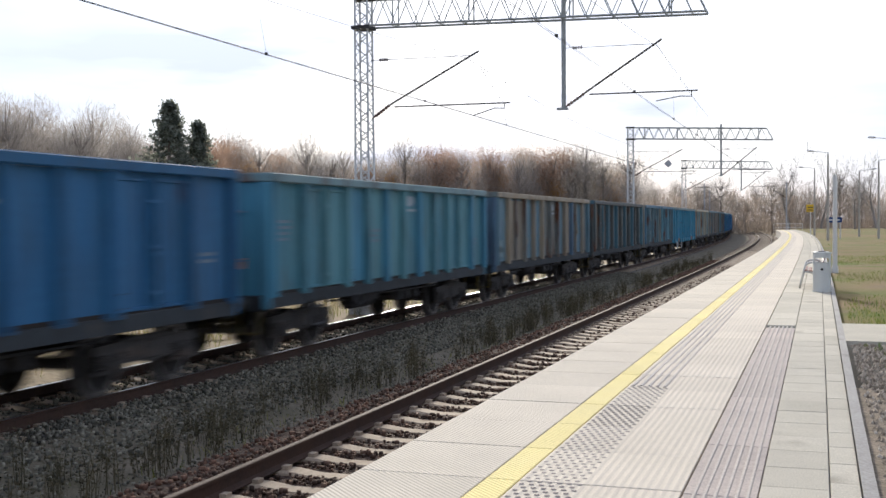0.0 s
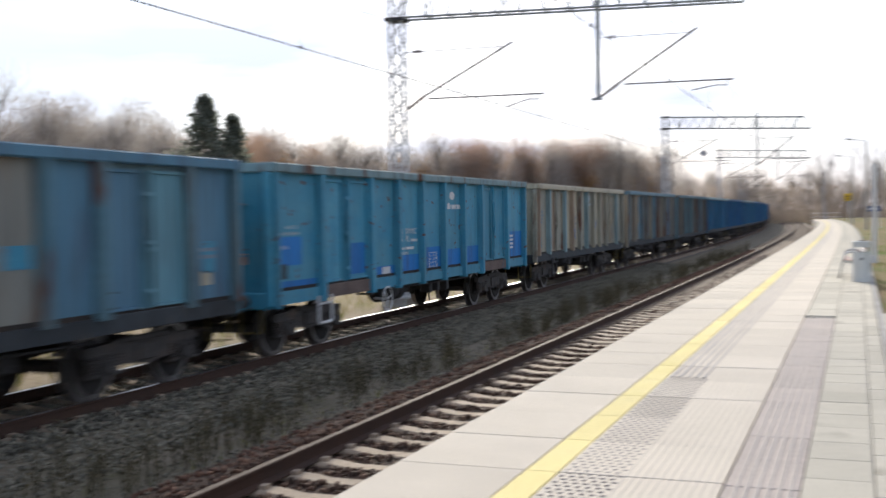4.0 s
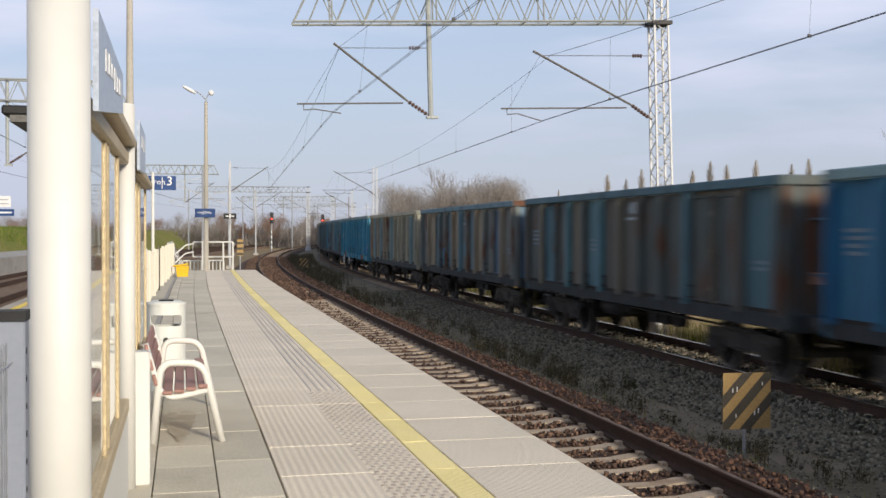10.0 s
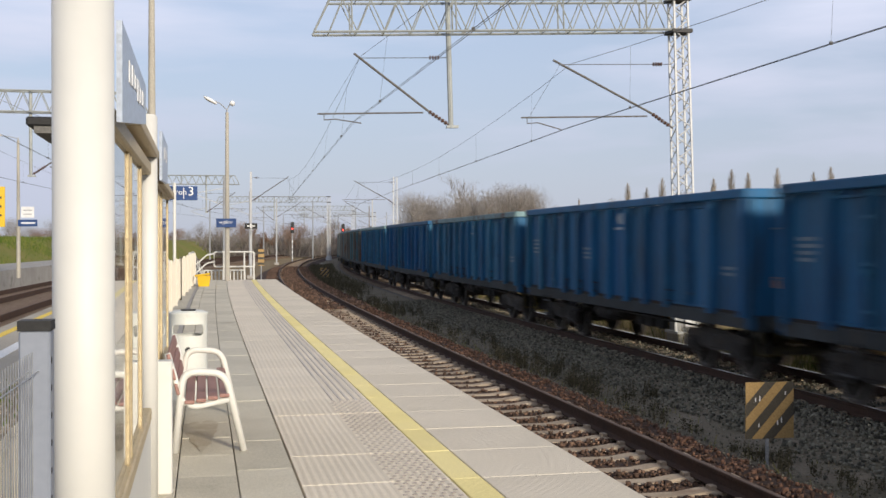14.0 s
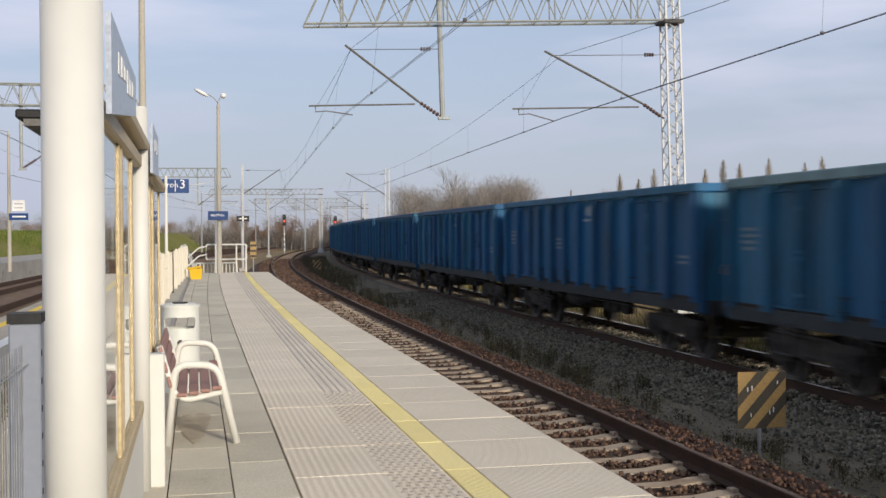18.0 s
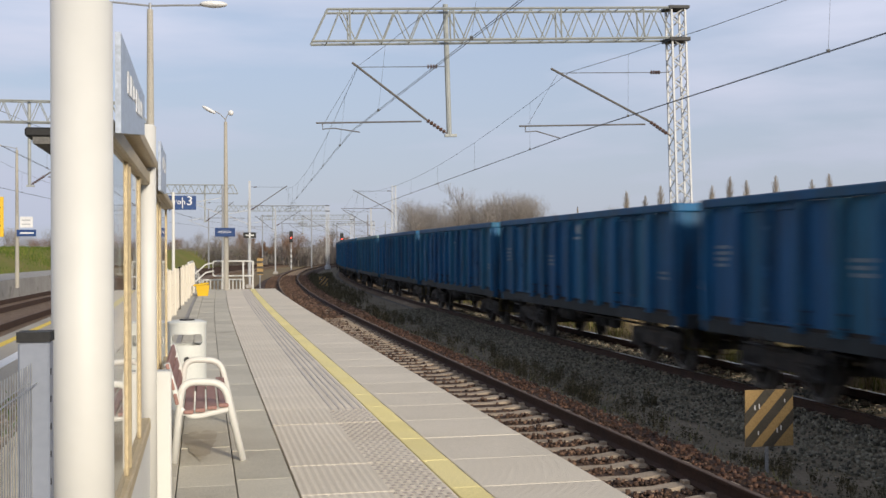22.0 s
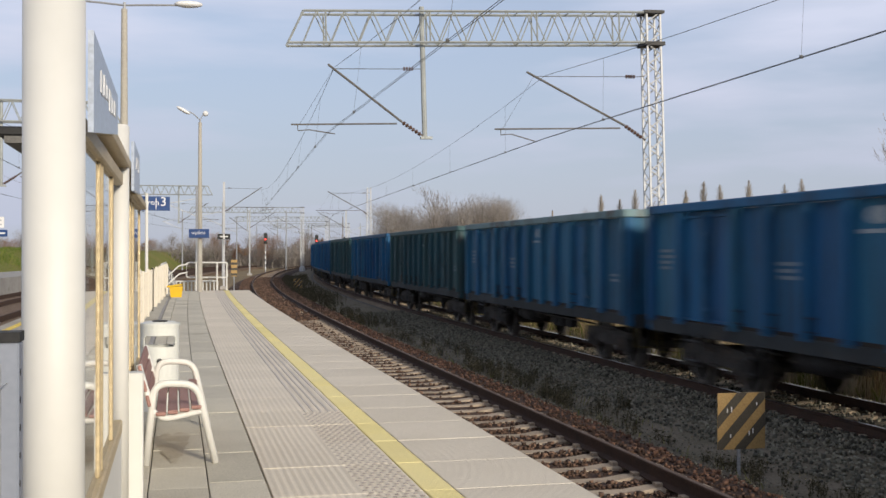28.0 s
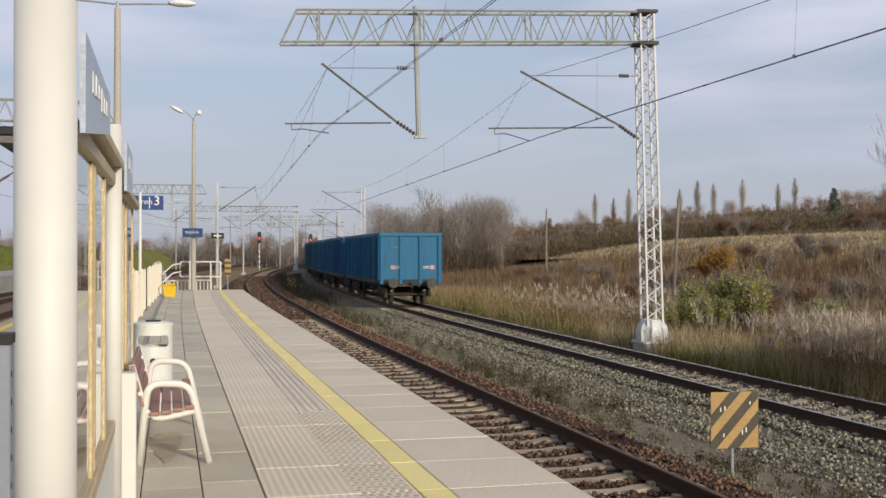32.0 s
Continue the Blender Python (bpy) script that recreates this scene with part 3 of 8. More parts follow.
make_track(TRACK1, RAIL1, (-62, 90), "ballast_rust", "track_1", "rail_head_dull", "dull brown running surface of the rail")
make_track(TRACK2, RAIL2, (-62, 80), "ballast_bed", "track_2", "rail_head", "polished running surface of the rail")
mid = sweep("track_gap", [(6.2, -1.12), (5.2, -1.14), (4.2, -1.22), (3.3, -1.05)], -300, 320, 1.0, M["soil"], closed=False)
tagged(mid, "strip of stones and dry weeds between the tracks", "ground", kind="structure")

# ---- platform ----
PLAT0, PLAT1 = -44.3, 172.0


def make_platform():
    plat = tagged(empty("platform", frame_at(0, 0, 0)), "curved railway platform paved with pale ribbed slabs and a yellow line", "platform", kind="structure")
    inv = plat.matrix_world.inverted()

    def keep(ob, label=""):
        ob.parent, ob.matrix_parent_inverse = plat, inv
        if label:
            tagged(ob, label)
        return ob
    keep(sweep("edge_wall", [(-0.12, -0.03), (-0.12, -1.4), (-0.45, -1.4), (-0.45, -0.03)], PLAT0, PLAT1, 2.0, M["concrete"]), "grey concrete platform wall")
    keep(sweep("core", [(-0.5, -0.045), (-0.5, -1.3), (-2.86, -1.3), (-2.86, -0.045)], PLAT0, PLAT1, 2.0, M["concrete"]), "joint bed under the slabs")
    keep(sweep("back_kerb", [(-2.87, 0.012), (-2.87, -1.3), (-2.95, -1.3), (-2.95, 0.0)], PLAT0, PLAT1, 2.0, M["concrete"]), "narrow concrete kerb at the back of the platform")
    return plat, keep


PLATFORM, keep_on_platform = make_platform()
# ---- wagons ----
def bogie_mesh():
    """Cast side frame, arched over the axle boxes, with box guides and coil springs, for one side (x > 0)."""
    bm = B()
    half = [(0.0, 0.80), (0.55, 0.80), (0.80, 0.76), (1.25, 0.74), (1.27, 0.63), (1.02, 0.61), (0.70, 0.62), (0.56, 0.46), (0.0, 0.40)]
    prof = half + [(-y, z) for y, z in half[-2:0:-1]]
    inner = [bm.verts.new((0.94, y, z)) for y, z in prof]
    outer = [bm.verts.new((1.05, y, z)) for y, z in prof]
    for k in range(len(prof)):
        j = (k + 1) % len(prof)
        bm.faces.new((inner[k], inner[j], outer[j], outer[k]))
    bm.faces.new(inner[::-1]), bm.faces.new(outer)
    box(bm, 1.04, 1.10, -0.50, 0.50, 0.74, 0.82, 0.02)
    box(bm, 1.04, 1.09, -0.22, 0.22, 0.46, 0.70, 0.02)
    for y in (-0.9, 0.9):
        box(bm, 0.90, 1.10, y - 0.13, y + 0.13, 0.36, 0.64, 0.04)
        rod(bm, (1.08, y, 0.47), (1.15, y, 0.47), 0.115, 14, 0.095)
        for d in (-0.25, 0.25):
            for k in range(6):
                z = 0.385 + k * 0.042
                rod(bm, (1.02, y + d, z), (1.02, y + d, z + 0.026), 0.085, 10)
            box(bm, 0.92, 1.10, y + d - 0.11, y + d + 0.11, 0.345, 0.385, 0.01)
    bmesh.ops.recalc_face_normals(bm, faces=bm.faces)
    return bm


def wheelset_mesh():
    bm = B()
    prof = [(0.0, 0.10), (0.05, 0.10), (0.055, 0.16), (0.025, 0.2), (0.02, 0.34), (0.0, 0.38), (0.0, 0.445), (0.0, 0.455), (-0.105, 0.46), (-0.11, 0.488), (-0.13, 0.485), (-0.135, 0.39), (-0.075, 0.36), (-0.08, 0.2), (-0.135, 0.15), (-0.135, 0.09)]
    seg = 28
    for sx in (1, -1):
        rings = []
        for px_, pr in prof:
            rings.append([bm.verts.new((sx * (0.82 + px_), pr * math.cos(2 * math.pi * k / seg), pr * math.sin(2 * math.pi * k / seg))) for k in range(seg)])
        for i, (a, b) in enumerate(zip(rings, rings[1:])):
            for k in range(seg):
                f = bm.faces.new((a[k], a[(k + 1) % seg], b[(k + 1) % seg], b[k]))
                f.material_index = 1 if 5 <= i <= 9 else 0
    rod(bm, (-1.0, 0, 0), (1.0, 0, 0), 0.09, 12)
    bmesh.ops.recalc_face_normals(bm, faces=bm.faces)
    return bm


def end_panel(bm, y, sgn, w, zb, zt):
    box(bm, -w, w, min(y, y - sgn * 0.05), max(y, y - sgn * 0.05), zb, zt)


def make_wagon(name, paint, label, body=12.8, over=14.04, end_w=1.30, door_w=1.95, panels=6, patches=False, rim=None, sole=None, top=3.31, pivots=9.0, graffiti=0):
    """An open high-sided wagon; its own y points to its rear, +x to the platform, z from the rail head."""
    w = tagged(empty(name), label, "freight wagon", group="open wagons of the goods train")
    L, X = body / 2, 1.33
    zb, zr, zt = 1.16, top - 0.16, top
    rim, sole = rim or paint, sole or paint
    # floor and underframe
    bm = B()
    box(bm, -1.34, 1.34, -L + 0.06, L - 0.06, 1.14, 1.22)
    part("floor", bm, M["running_gear"], w)
    bm = B()
    box(bm, -0.30, -0.12, -L, L, 0.88, 1.13)
    box(bm, 0.12, 0.30, -L, L, 0.88, 1.13)
    for y in (-L + 0.1, -pivots / 2, -1.2, 1.2, pivots / 2, L - 0.1):
        box(bm, -1.25, 1.25, y - 0.09, y + 0.09, 0.90, 1.13)
    part("underframe", bm, M["running_gear"], w)
    # posts along a side: bounds of the bays
    ys = [-L, -L + end_w, -L + end_w + door_w]
    mid0, mid1 = ys[-1], L - end_w - door_w
    ys += [mid0 + (mid1 - mid0) * i / panels for i in range(1, panels)] + [mid1, L - end_w, L]
    doors = (1, len(ys) - 3)
    for sx in (1, -1):
        bm = B()
        box(bm, *sorted((sx * 1.22, sx * 1.39)), -L, L, 0.94, zb)
        part("solebar", bm, sole, w, "lower side beam with worn paint")
        bm = B()
        box(bm, *sorted((sx * 1.33, sx * 1.478)), -L - 0.02, L + 0.02, zr, zt, 0.02)
        part("top_rim", bm, rim, w, "dented top rim of the side wall")
        for i in range(len(ys) - 1):
            y0, y1 = ys[i], ys[i + 1]
            if i in doors:
                ym = (y0 + y1) / 2
                bm = B()
                box(bm, *sorted((sx * 1.285, sx * 1.322)), y0 + 0.02, y1 - 0.02, zb, zr + 0.01)
                part("door_frame", bm, paint, w, "steel frame behind the door leaves")
                for a, b in ((y0 + 0.09, ym - 0.14), (ym + 0.14, y1 - 0.09)):
                    bm = B()
                    # one leaf with a raised frame round a sunken plate
                    box(bm, *sorted((sx * 1.29, sx * 1.368)), a, b, zb + 0.05, zr - 0.07)
                    bm.normal_update()
                    face = max(bm.faces, key=lambda q: q.normal.x * sx)
                    bmesh.ops.inset_individual(bm, faces=[face], thickness=0.055)
                    bmesh.ops.inset_individual(bm, faces=[face], thickness=0.010, depth=-0.040)
                    d = part("side_door", bm, paint, w, "steel leaf of the double side door")
                bm = B()
                box(bm, *sorted((sx * 1.318, sx * 1.345)), ym - 0.06, ym + 0.06, zb + 0.03, zr - 0.02)
                rod(bm, (sx * 1.37, ym, zb + 0.05), (sx * 1.37, ym, zr - 0.02), 0.032, 8)
                for z in (0.25, 0.9, 1.55):
                    box(bm, *sorted((sx * 1.31, sx * 1.39)), ym - 0.1, ym + 0.1, zb + z, zb + z + 0.05)
                box(bm, *sorted((sx * 1.37, sx * 1.43)), ym - 0.06, ym + 0.09, zb + 0.8, zb + 0.86)
                tube(bm, [(sx * 1.43, ym - 0.05, zb + 0.75), (sx * 1.45, ym - 0.09, zb + 1.0), (sx * 1.42, ym - 0.06, zb + 1.25)], 0.018, 6)
                part("door_latch", bm, paint, w)
                bm = B()
                box(bm, *sorted((sx * 1.36, sx * 1.40)), y0 + 0.06, y1 - 0.06, 0.94, zb + 0.015, 0.01)
                part("door_sill", bm, SOLE_RUST if patches else M["sole_grime"], w, "grimy flap under the side door")
            else:
                bm = B()
                box(bm, *sorted((sx * 1.30, sx * X)), y0 + 0.02, y1 - 0.02, zb, zr)
                # a shallow dent line and lower seam
                box(bm, *sorted((sx * 1.32, sx * 1.337)), y0 + 0.03, y1 - 0.03, zb + 0.02, zb + 0.05)
                part("side_panel", bm, paint, w)
                if patches:
                    hgt = {0: 0.16, 2: 0.22, 3: 0.40, 4: 0.52, 5: 0.43, 6: 0.46, 7: 0.46}.get(i, 0.75)
                    bm = B()
                    box(bm, *sorted((sx * 1.322, sx * 1.336)), y0 + 0.06, y1 - 0.06, zb + 0.055, zb + hgt)
                    part("repaint_patch", bm, PATCH_BLUE, w, "bright blue repainted patch")
        for i, y in enumerate(ys):
            wd = 0.075 if i not in (1, 2, len(ys) - 3, len(ys) - 2) else 0.095
            yy = min(max(y, -L + wd), L - wd)
            bm = B()
            v = [(1.32, yy - wd), (1.45, yy - wd * 0.8), (1.47, yy - wd * 0.65), (1.47, yy + wd * 0.65), (1.45, yy + wd * 0.8), (1.32, yy + wd)]
            lo = [bm.verts.new((sx * a, b, 0.90 if patches else zb - 0.03)) for a, b in v]
            hi = [bm.verts.new((sx * a, b, zr + 0.01)) for a, b in v]
            for k in range(6):
                bm.faces.new((lo[k], lo[(k + 1) % 6], hi[(k + 1) % 6], hi[k]))
            bm.faces.new(lo[::-1]), bm.faces.new(hi)
            bmesh.ops.recalc_face_normals(bm, faces=bm.faces)
            part("side_post", bm, paint, w)
            if sx > 0 and i in (2, 3, 4, len(ys) - 3):
                bm = B()
                box(bm, *sorted((sx * 1.335, sx * 1.36)), yy + wd - 0.01, yy + wd + 0.02, 1.23, 1.49)
                for z in (1.25, 1.45):
                    box(bm, *sorted((sx * 1.35, sx * 1.43)), yy + wd - 0.005, yy + wd + 0.11, z, z + 0.025)
                part("rope_hook", bm, M["running_gear"], w)
    # ends
    for sy in (1, -1):
        bm = B()
        box(bm, -1.34, 1.34, *sorted((sy * (L - 0.05), sy * L)), 0.95, zr)
        e = part("end_wall", bm, paint, w)
        bm = B()
        box(bm, -1.445, 1.445, *sorted((sy * (L - 0.06), sy * (L + 0.06))), zr, zt, 0.02)
        part("end_rim", bm, rim, w)
        for x in (-1.33, -0.45, 0.45, 1.33):
            bm = B()
            box(bm, x - 0.07, x + 0.07, *sorted((sy * L, sy * (L + 0.09))), 0.93, zr, 0.02)
            part("end_post", bm, paint, w)
        bm = B()
        box(bm, -1.3, 1.3, *sorted((sy * (L - 0.02), sy * (L + 0.06))), 0.88, 1.16, 0.02)
        part("headstock", bm, sole, w, "buffer beam in worn paint")
        for x in (-0.875, 0.875):
            bm = B()
            rod(bm, (x, sy * (L + 0.05), 1.02), (x, sy * (L + 0.36), 1.02), 0.11, 12)
            rod(bm, (x, sy * (L + 0.34), 1.02), (x, sy * (L + 0.60), 1.02), 0.075, 12)
            rod(bm, (x, sy * (L + 0.58), 1.02), (x, sy * (L + 0.615), 1.02), 0.22, 20)
            part("buffer", bm, M["buffer_grey"], w, "round steel buffer")
        bm = B()
        tube(bm, [(0, sy * (L + 0.06), 1.0), (0, sy * (L + 0.3), 0.95), (0, sy * (L + 0.42), 0.8), (0, sy * (L + 0.4), 0.62)], 0.045, 8)
        part("coupling", bm, M["running_gear"], w, "steel screw coupling")
        for x in (1.18,):
            bm = B()
            tube(bm, [(x, sy * (L + 0.04), 0.95), (x, sy * (L + 0.04), 0.5), (x - 0.38, sy * (L + 0.04), 0.5), (x - 0.38, sy * (L + 0.04), 0.95)], 0.02, 6)
            part("shunter_step", bm, M["dull_yellow"], w, "grimy yellow step iron")
        for z in (1.75, 2.6):
            bm = B()
            box(bm, 0.52, 0.9, *sorted((sy * (L - 0.01), sy * (L + 0.05))), z, z + 0.03)
            part("end_rung", bm, M["worn_marks"], w, "pale hand rail on the end wall")
        for x in (-1.0, 0.8):
            bm = B()
            box(bm, x - 0.10, x + 0.10, *sorted((sy * (L - 0.005), sy * (L + 0.012))), 1.62, 1.80)
            part("warning_plate", bm, M["warning_pale"], w, "small pale orange warning plate")
            for k in range(2 if sy > 0 else 0):
                bm = B()
                box(bm, x + (0.14 if x < 0 else -0.42), x + (0.42 if x < 0 else -0.14), *sorted((sy * (L - 0.005), sy * (L + 0.010))), 1.66 + 0.07 * k, 1.685 + 0.07 * k)
                part("stencil_bar", bm, M["lettering"], w, "white stencilled line")
    # brake gear between the bogies
    bm = B()
    rod(bm, (0.85, -1.95, 0.78), (0.85, -0.85, 0.78), 0.2, 18)
    for y in (-1.65, -1.15):
        rod(bm, (0.85, y - 0.02, 0.78), (0.85, y + 0.02, 0.78), 0.21, 18)
    rod(bm, (0.85, -0.85, 0.80), (0.85, -0.45, 0.80), 0.12, 12)
    part("air_tank", bm, M["dark_steel"], w, "black brake air reservoir", True)
    bm = B()
    for y0, y1, z0, z1 in ((-0.9, 3.6, 0.84, 0.80), (-0.4, 3.4, 0.88, 0.90), (-3.2, -2.4, 0.85, 0.80)):
        rod(bm, (0.98, y0, z0), (0.98, y1, z1), 0.022, 6)
    for y in (0.8, 1.3, 1.9):
        box(bm, 0.78, 1.02, y - 0.09, y + 0.09, 0.60, 0.86, 0.02)
        rod(bm, (0.95, y, 0.62), (0.95, y + 0.05, 0.42), 0.02, 6)
    part("brake_rigging", bm, M["dark_steel"], w, "brake rods and levers")
    bm = B()
    c = Vector((1.40, -2.62, 0.72))
    tube(bm, [c + Vector((0, 0.24 * math.cos(a), 0.24 * math.sin(a))) for a in [2 * math.pi * k / 20 for k in range(21)]], 0.018, 6)
    for a in (0.3, 2.4, 4.5):
        rod(bm, c, c + Vector((0, 0.24 * math.cos(a), 0.24 * math.sin(a))), 0.014, 6)
    rod(bm, c + Vector((-0.3, 0, 0)), c, 0.025, 6)
    part("hand_brake_wheel", bm, M["lettering" if patches else "dark_steel"], w, "hand brake wheel")
    bm = B()
    for z0 in (0.0,):
        tube(bm, rounded([(1.42, -pivots / 2 - 0.35, 1.0), (1.42, -pivots / 2 - 0.35, 0.52), (1.42, -pivots / 2 + 0.15, 0.52), (1.42, -pivots / 2 + 0.15, 1.0)], 0.05), 0.028, 8)
        rod(bm, (1.42, -pivots / 2 - 0.35, 0.86), (1.42, -pivots / 2 + 0.15, 0.86), 0.022, 6)
    part("door_step", bm, M["lettering" if patches else "dark_steel"], w, "tubular step below the door")
    # bogies
    for y in (-pivots / 2, pivots / 2):
        bg = empty("bogie")
        bg.parent, bg.location = w, (0, y, 0)
        tagged(bg, "two-axle bogie, black with road dirt")
        for turn in (0, 180):
            bm = bogie_mesh()
            bmesh.ops.rotate(bm, verts=bm.verts, matrix=Matrix.Rotation(radians(turn), 3, "Z"))
            part("side_frame", bm, M["bogie_dust"], bg)
        bm = B()
        box(bm, -0.95, 0.95, -0.2, 0.2, 0.52, 0.78, 0.03)
        part("bolster", bm, M["running_gear"], bg)
        for dy in (-0.9, 0.9):
            ws = part("wheelset", wheelset_mesh(), [M["running_gear"], M["wheel_tread"]], bg, "axle with two steel wheels")
            ws.location = (0, dy, 0.46)
        for dy in (-1.42, 1.42):
            bm = B()
            box(bm, -0.8, 0.8, dy - 0.03, dy + 0.03, 0.44, 0.52)
            for x in (-0.75, 0.75):
                box(bm, x - 0.05, x + 0.05, dy - 0.05, dy + 0.05, 0.32, 0.62, 0.01)
            part("brake_beam", bm, M["running_gear"], bg)
    # marks on the platform side
    plane = Matrix(((0, 0, 1, 1.372), (1, 0, 0, 0), (0, 1, 0, 0), (0, 0, 0, 1)))

    def mark(i, dy, z, text, size):
        m = plane.copy()
        m.translation = (1.3375, ys[i] + dy, z)
        return words("lettering", text, size, M["lettering"], w, m, "white stencilled lettering")

    def bars(i, dy, z, rows, mat=None):
        bm = B()
        for r_, (a, b) in enumerate(rows):
            box(bm, 1.332, 1.3385, ys[i] + dy + a, ys[i] + dy + b, z - r_ * 0.105, z - r_ * 0.105 + 0.055)
        part("stencil_bar", bm, mat or M["lettering" if patches else "worn_marks"], w, "worn white stencilled marks")
    if patches:
        bm = B()
        box(bm, 1.324, 1.334, ys[1] + 1.27, ys[1] + 1.965, zb + 0.14, zb + 0.73)
        part("repaint_patch", bm, PATCH_BLUE, w, "bright blue repainted square on the door")
        bm = B()
        box(bm, 1.325, 1.335, ys[0] + 0.12, ys[0] + 1.1, zb + 0.42, zb + 0.9)
        part("repaint_patch", bm, PATCH_BLUE, w, "bright blue repainted patch")
        mark(3, 0.24, zb + 0.80, "31   RIV MC", 0.18)
        mark(3, 0.24, zb + 0.645, "51   PL -", 0.18)
        bars(3, 0.24, zb + 0.51, [(0, 0.24)])
        bars(3, 0.58, zb + 0.51, [(0, 0.42)])
        bars(3, 0.88, zb + 0.675, [(0, 0.30)])
        mark(3, 0.24, zb + 0.375, "Eans-xx", 0.135)
        for r_, tx in enumerate(("a-a     3 | 23 | 26", "b-b     5 | 27 | 30", "c-c 10,7 | 39 | 45", "d-d 14,5 | 65 | 65")):
            mark(4, 0.58, zb + 0.30 - r_ * 0.082, tx, 0.062)
        bm = B()
        for z in (zb + 0.03, zb + 0.385):
            box(bm, 1.336, 1.3392, ys[4] + 0.55, ys[4] + 1.03, z, z + 0.012)
        for y in (0.55, 1.02):
            box(bm, 1.336, 1.3392, ys[4] + y, ys[4] + y + 0.012, zb + 0.03, zb + 0.39)
        part("table_frame", bm, M["lettering"], w, "white frame of the load table")
        mark(0, 0.55, zb + 1.02, "A  B  C  D", 0.085)
        mark(0, 0.42, zb + 0.92, "S 40,0 48,0 56,0 66,0", 0.07)
        mark(0, 0.30, zb + 0.68, "82,5 m3", 0.09)
        bars(0, 0.08, zb + 1.12, [(0.0, 0.25), (0.0, 0.22), (0.02, 0.3)])
        bm = B()
        box(bm, 1.332, 1.343, ys[0] + 0.22, ys[0] + 0.55, zb + 0.2, zb + 0.45)
        part("label_holder", bm, M["black"], w, "black card holder with chalk marks")
        for k, wd in enumerate((0.10, 0.11, 0.10, 0.03, 0.09, 0.10, 0.07, 0.11, 0.10)):
            bm = B()
            box(bm, 1.332, 1.3385, ys[5] + 0.24 + 0.118 * k, ys[5] + 0.24 + 0.118 * k + wd, zb + 1.37, zb + 1.37 + (0.13 if k < 3 else 0.10))
            part("mark_block", bm, M["lettering"], w, "white block of the operator mark")
        bm = B()
        bmesh.ops.create_uvsphere(bm, u_segments=16, v_segments=8, radius=0.13, matrix=Matrix.Translation((1.337, ys[5] + 0.74, zb + 1.68)) @ Matrix.Diagonal((0.02, 1.3, 0.75, 1)))
        part("emblem", bm, M["lettering"], w, "white oval emblem")
        bars(len(ys) - 2, 0.42, zb + 0.6, [(0, 0.36)] * 4)
        bm = B()
        box(bm, 1.332, 1.339, ys[2] + 0.65, ys[2] + 1.05, zb - 0.06 + 0.09, zb + 0.2)
        part("stencil_field", bm, M["lettering"], w, "white stencil with a black arrow")
    else:
        bars(0, 0.35, zb + 1.25, [(0, 0.5), (0, 0.55), (0, 0.45), (0.02, 0.4)])
        bars(3, 0.2, zb + 1.05, [(0, 0.62), (0, 0.5), (0.05, 0.6)])
        bars(5, 0.18, zb + 1.50, [(0.0, 0.86)], M["emblem_worn"])
        bm = B()
        bmesh.ops.create_uvsphere(bm, u_segments=16, v_segments=8, radius=0.19, matrix=Matrix.Translation((1.334, ys[5] + 0.6, zb + 1.74)) @ Matrix.Diagonal((0.02, 1.45, 0.65, 1)))
        part("emblem", bm, M["emblem_worn"], w, "faded white oval emblem")
        bars(len(ys) - 2, 0.35, zb + 0.75, [(0, 0.4), (0, 0.4)])
    if graffiti:
        rng = random.Random(graffiti)
        for k in range(7):
            i = rng.choice([0, 2, 3, 4, 5, 6, len(ys) - 2])
            bm = B()
            a = rng.uniform(0.1, 0.5)
            h = rng.uniform(0.1, 0.7)
            box(bm, 1.322, 1.336, ys[i] + a, ys[i] + a + rng.uniform(0.2, 0.5), zb + h, zb + h + rng.uniform(0.15, 0.5))
            part("paint_patch", bm, [PATCH_BLUE, PAINTS["beige"], PAINTS["cargo"]][rng.randrange(3)], w, "patch of other paint")
    return w


LABELS = {
    "deep": "open freight wagon painted deep blue, ribbed steel sides",
    "pine": "open freight wagon in dark pine green paint",
    "sky": "open freight wagon in bright clean blue paint",
    "medium": "open freight wagon in medium blue with faded stencils",
    "tail": "open freight wagon in bright blue with a ribbed end",
    "teal": "open freight wagon in dark greenish teal paint",
    "weathered": "open freight wagon in weathered rust-streaked blue paint",
    "beige": "open freight wagon in dirty beige-grey with blue patches",
    "olive": "open freight wagon in grimy olive grey, partly repainted",
    "brown": "open freight wagon in dark brown grime",
    "cargo": "long open freight wagon in sky blue with bright blue repaints",
}
# u of the gaps between wagons along the train, from its rear, and each wagon's paint
TRAIN = []
u = 412.8
COLOURS = ["tail", "deep", "medium", "pine", "deep", "pine", "deep", "deep", "deep", "deep", "deep", "medium", "deep", "deep", "deep", "deep",
           "deep", "medium", "deep", "medium", "brown", "olive", "beige", "cargo", "weathered", "brown", "olive", "teal", "sky", "medium",
           "deep", "olive", "deep", "medium", "deep", "deep"]
for k, c in enumerate(COLOURS):
    ln = 15.74 if c == "cargo" else (14.85 if k in (25, 26) else 14.04)
    TRAIN.append((u - ln / 2 - (0.15 if c == "cargo" else 0.0), ln, c))
    u -= ln
BUILT, WAGONS = {}, []
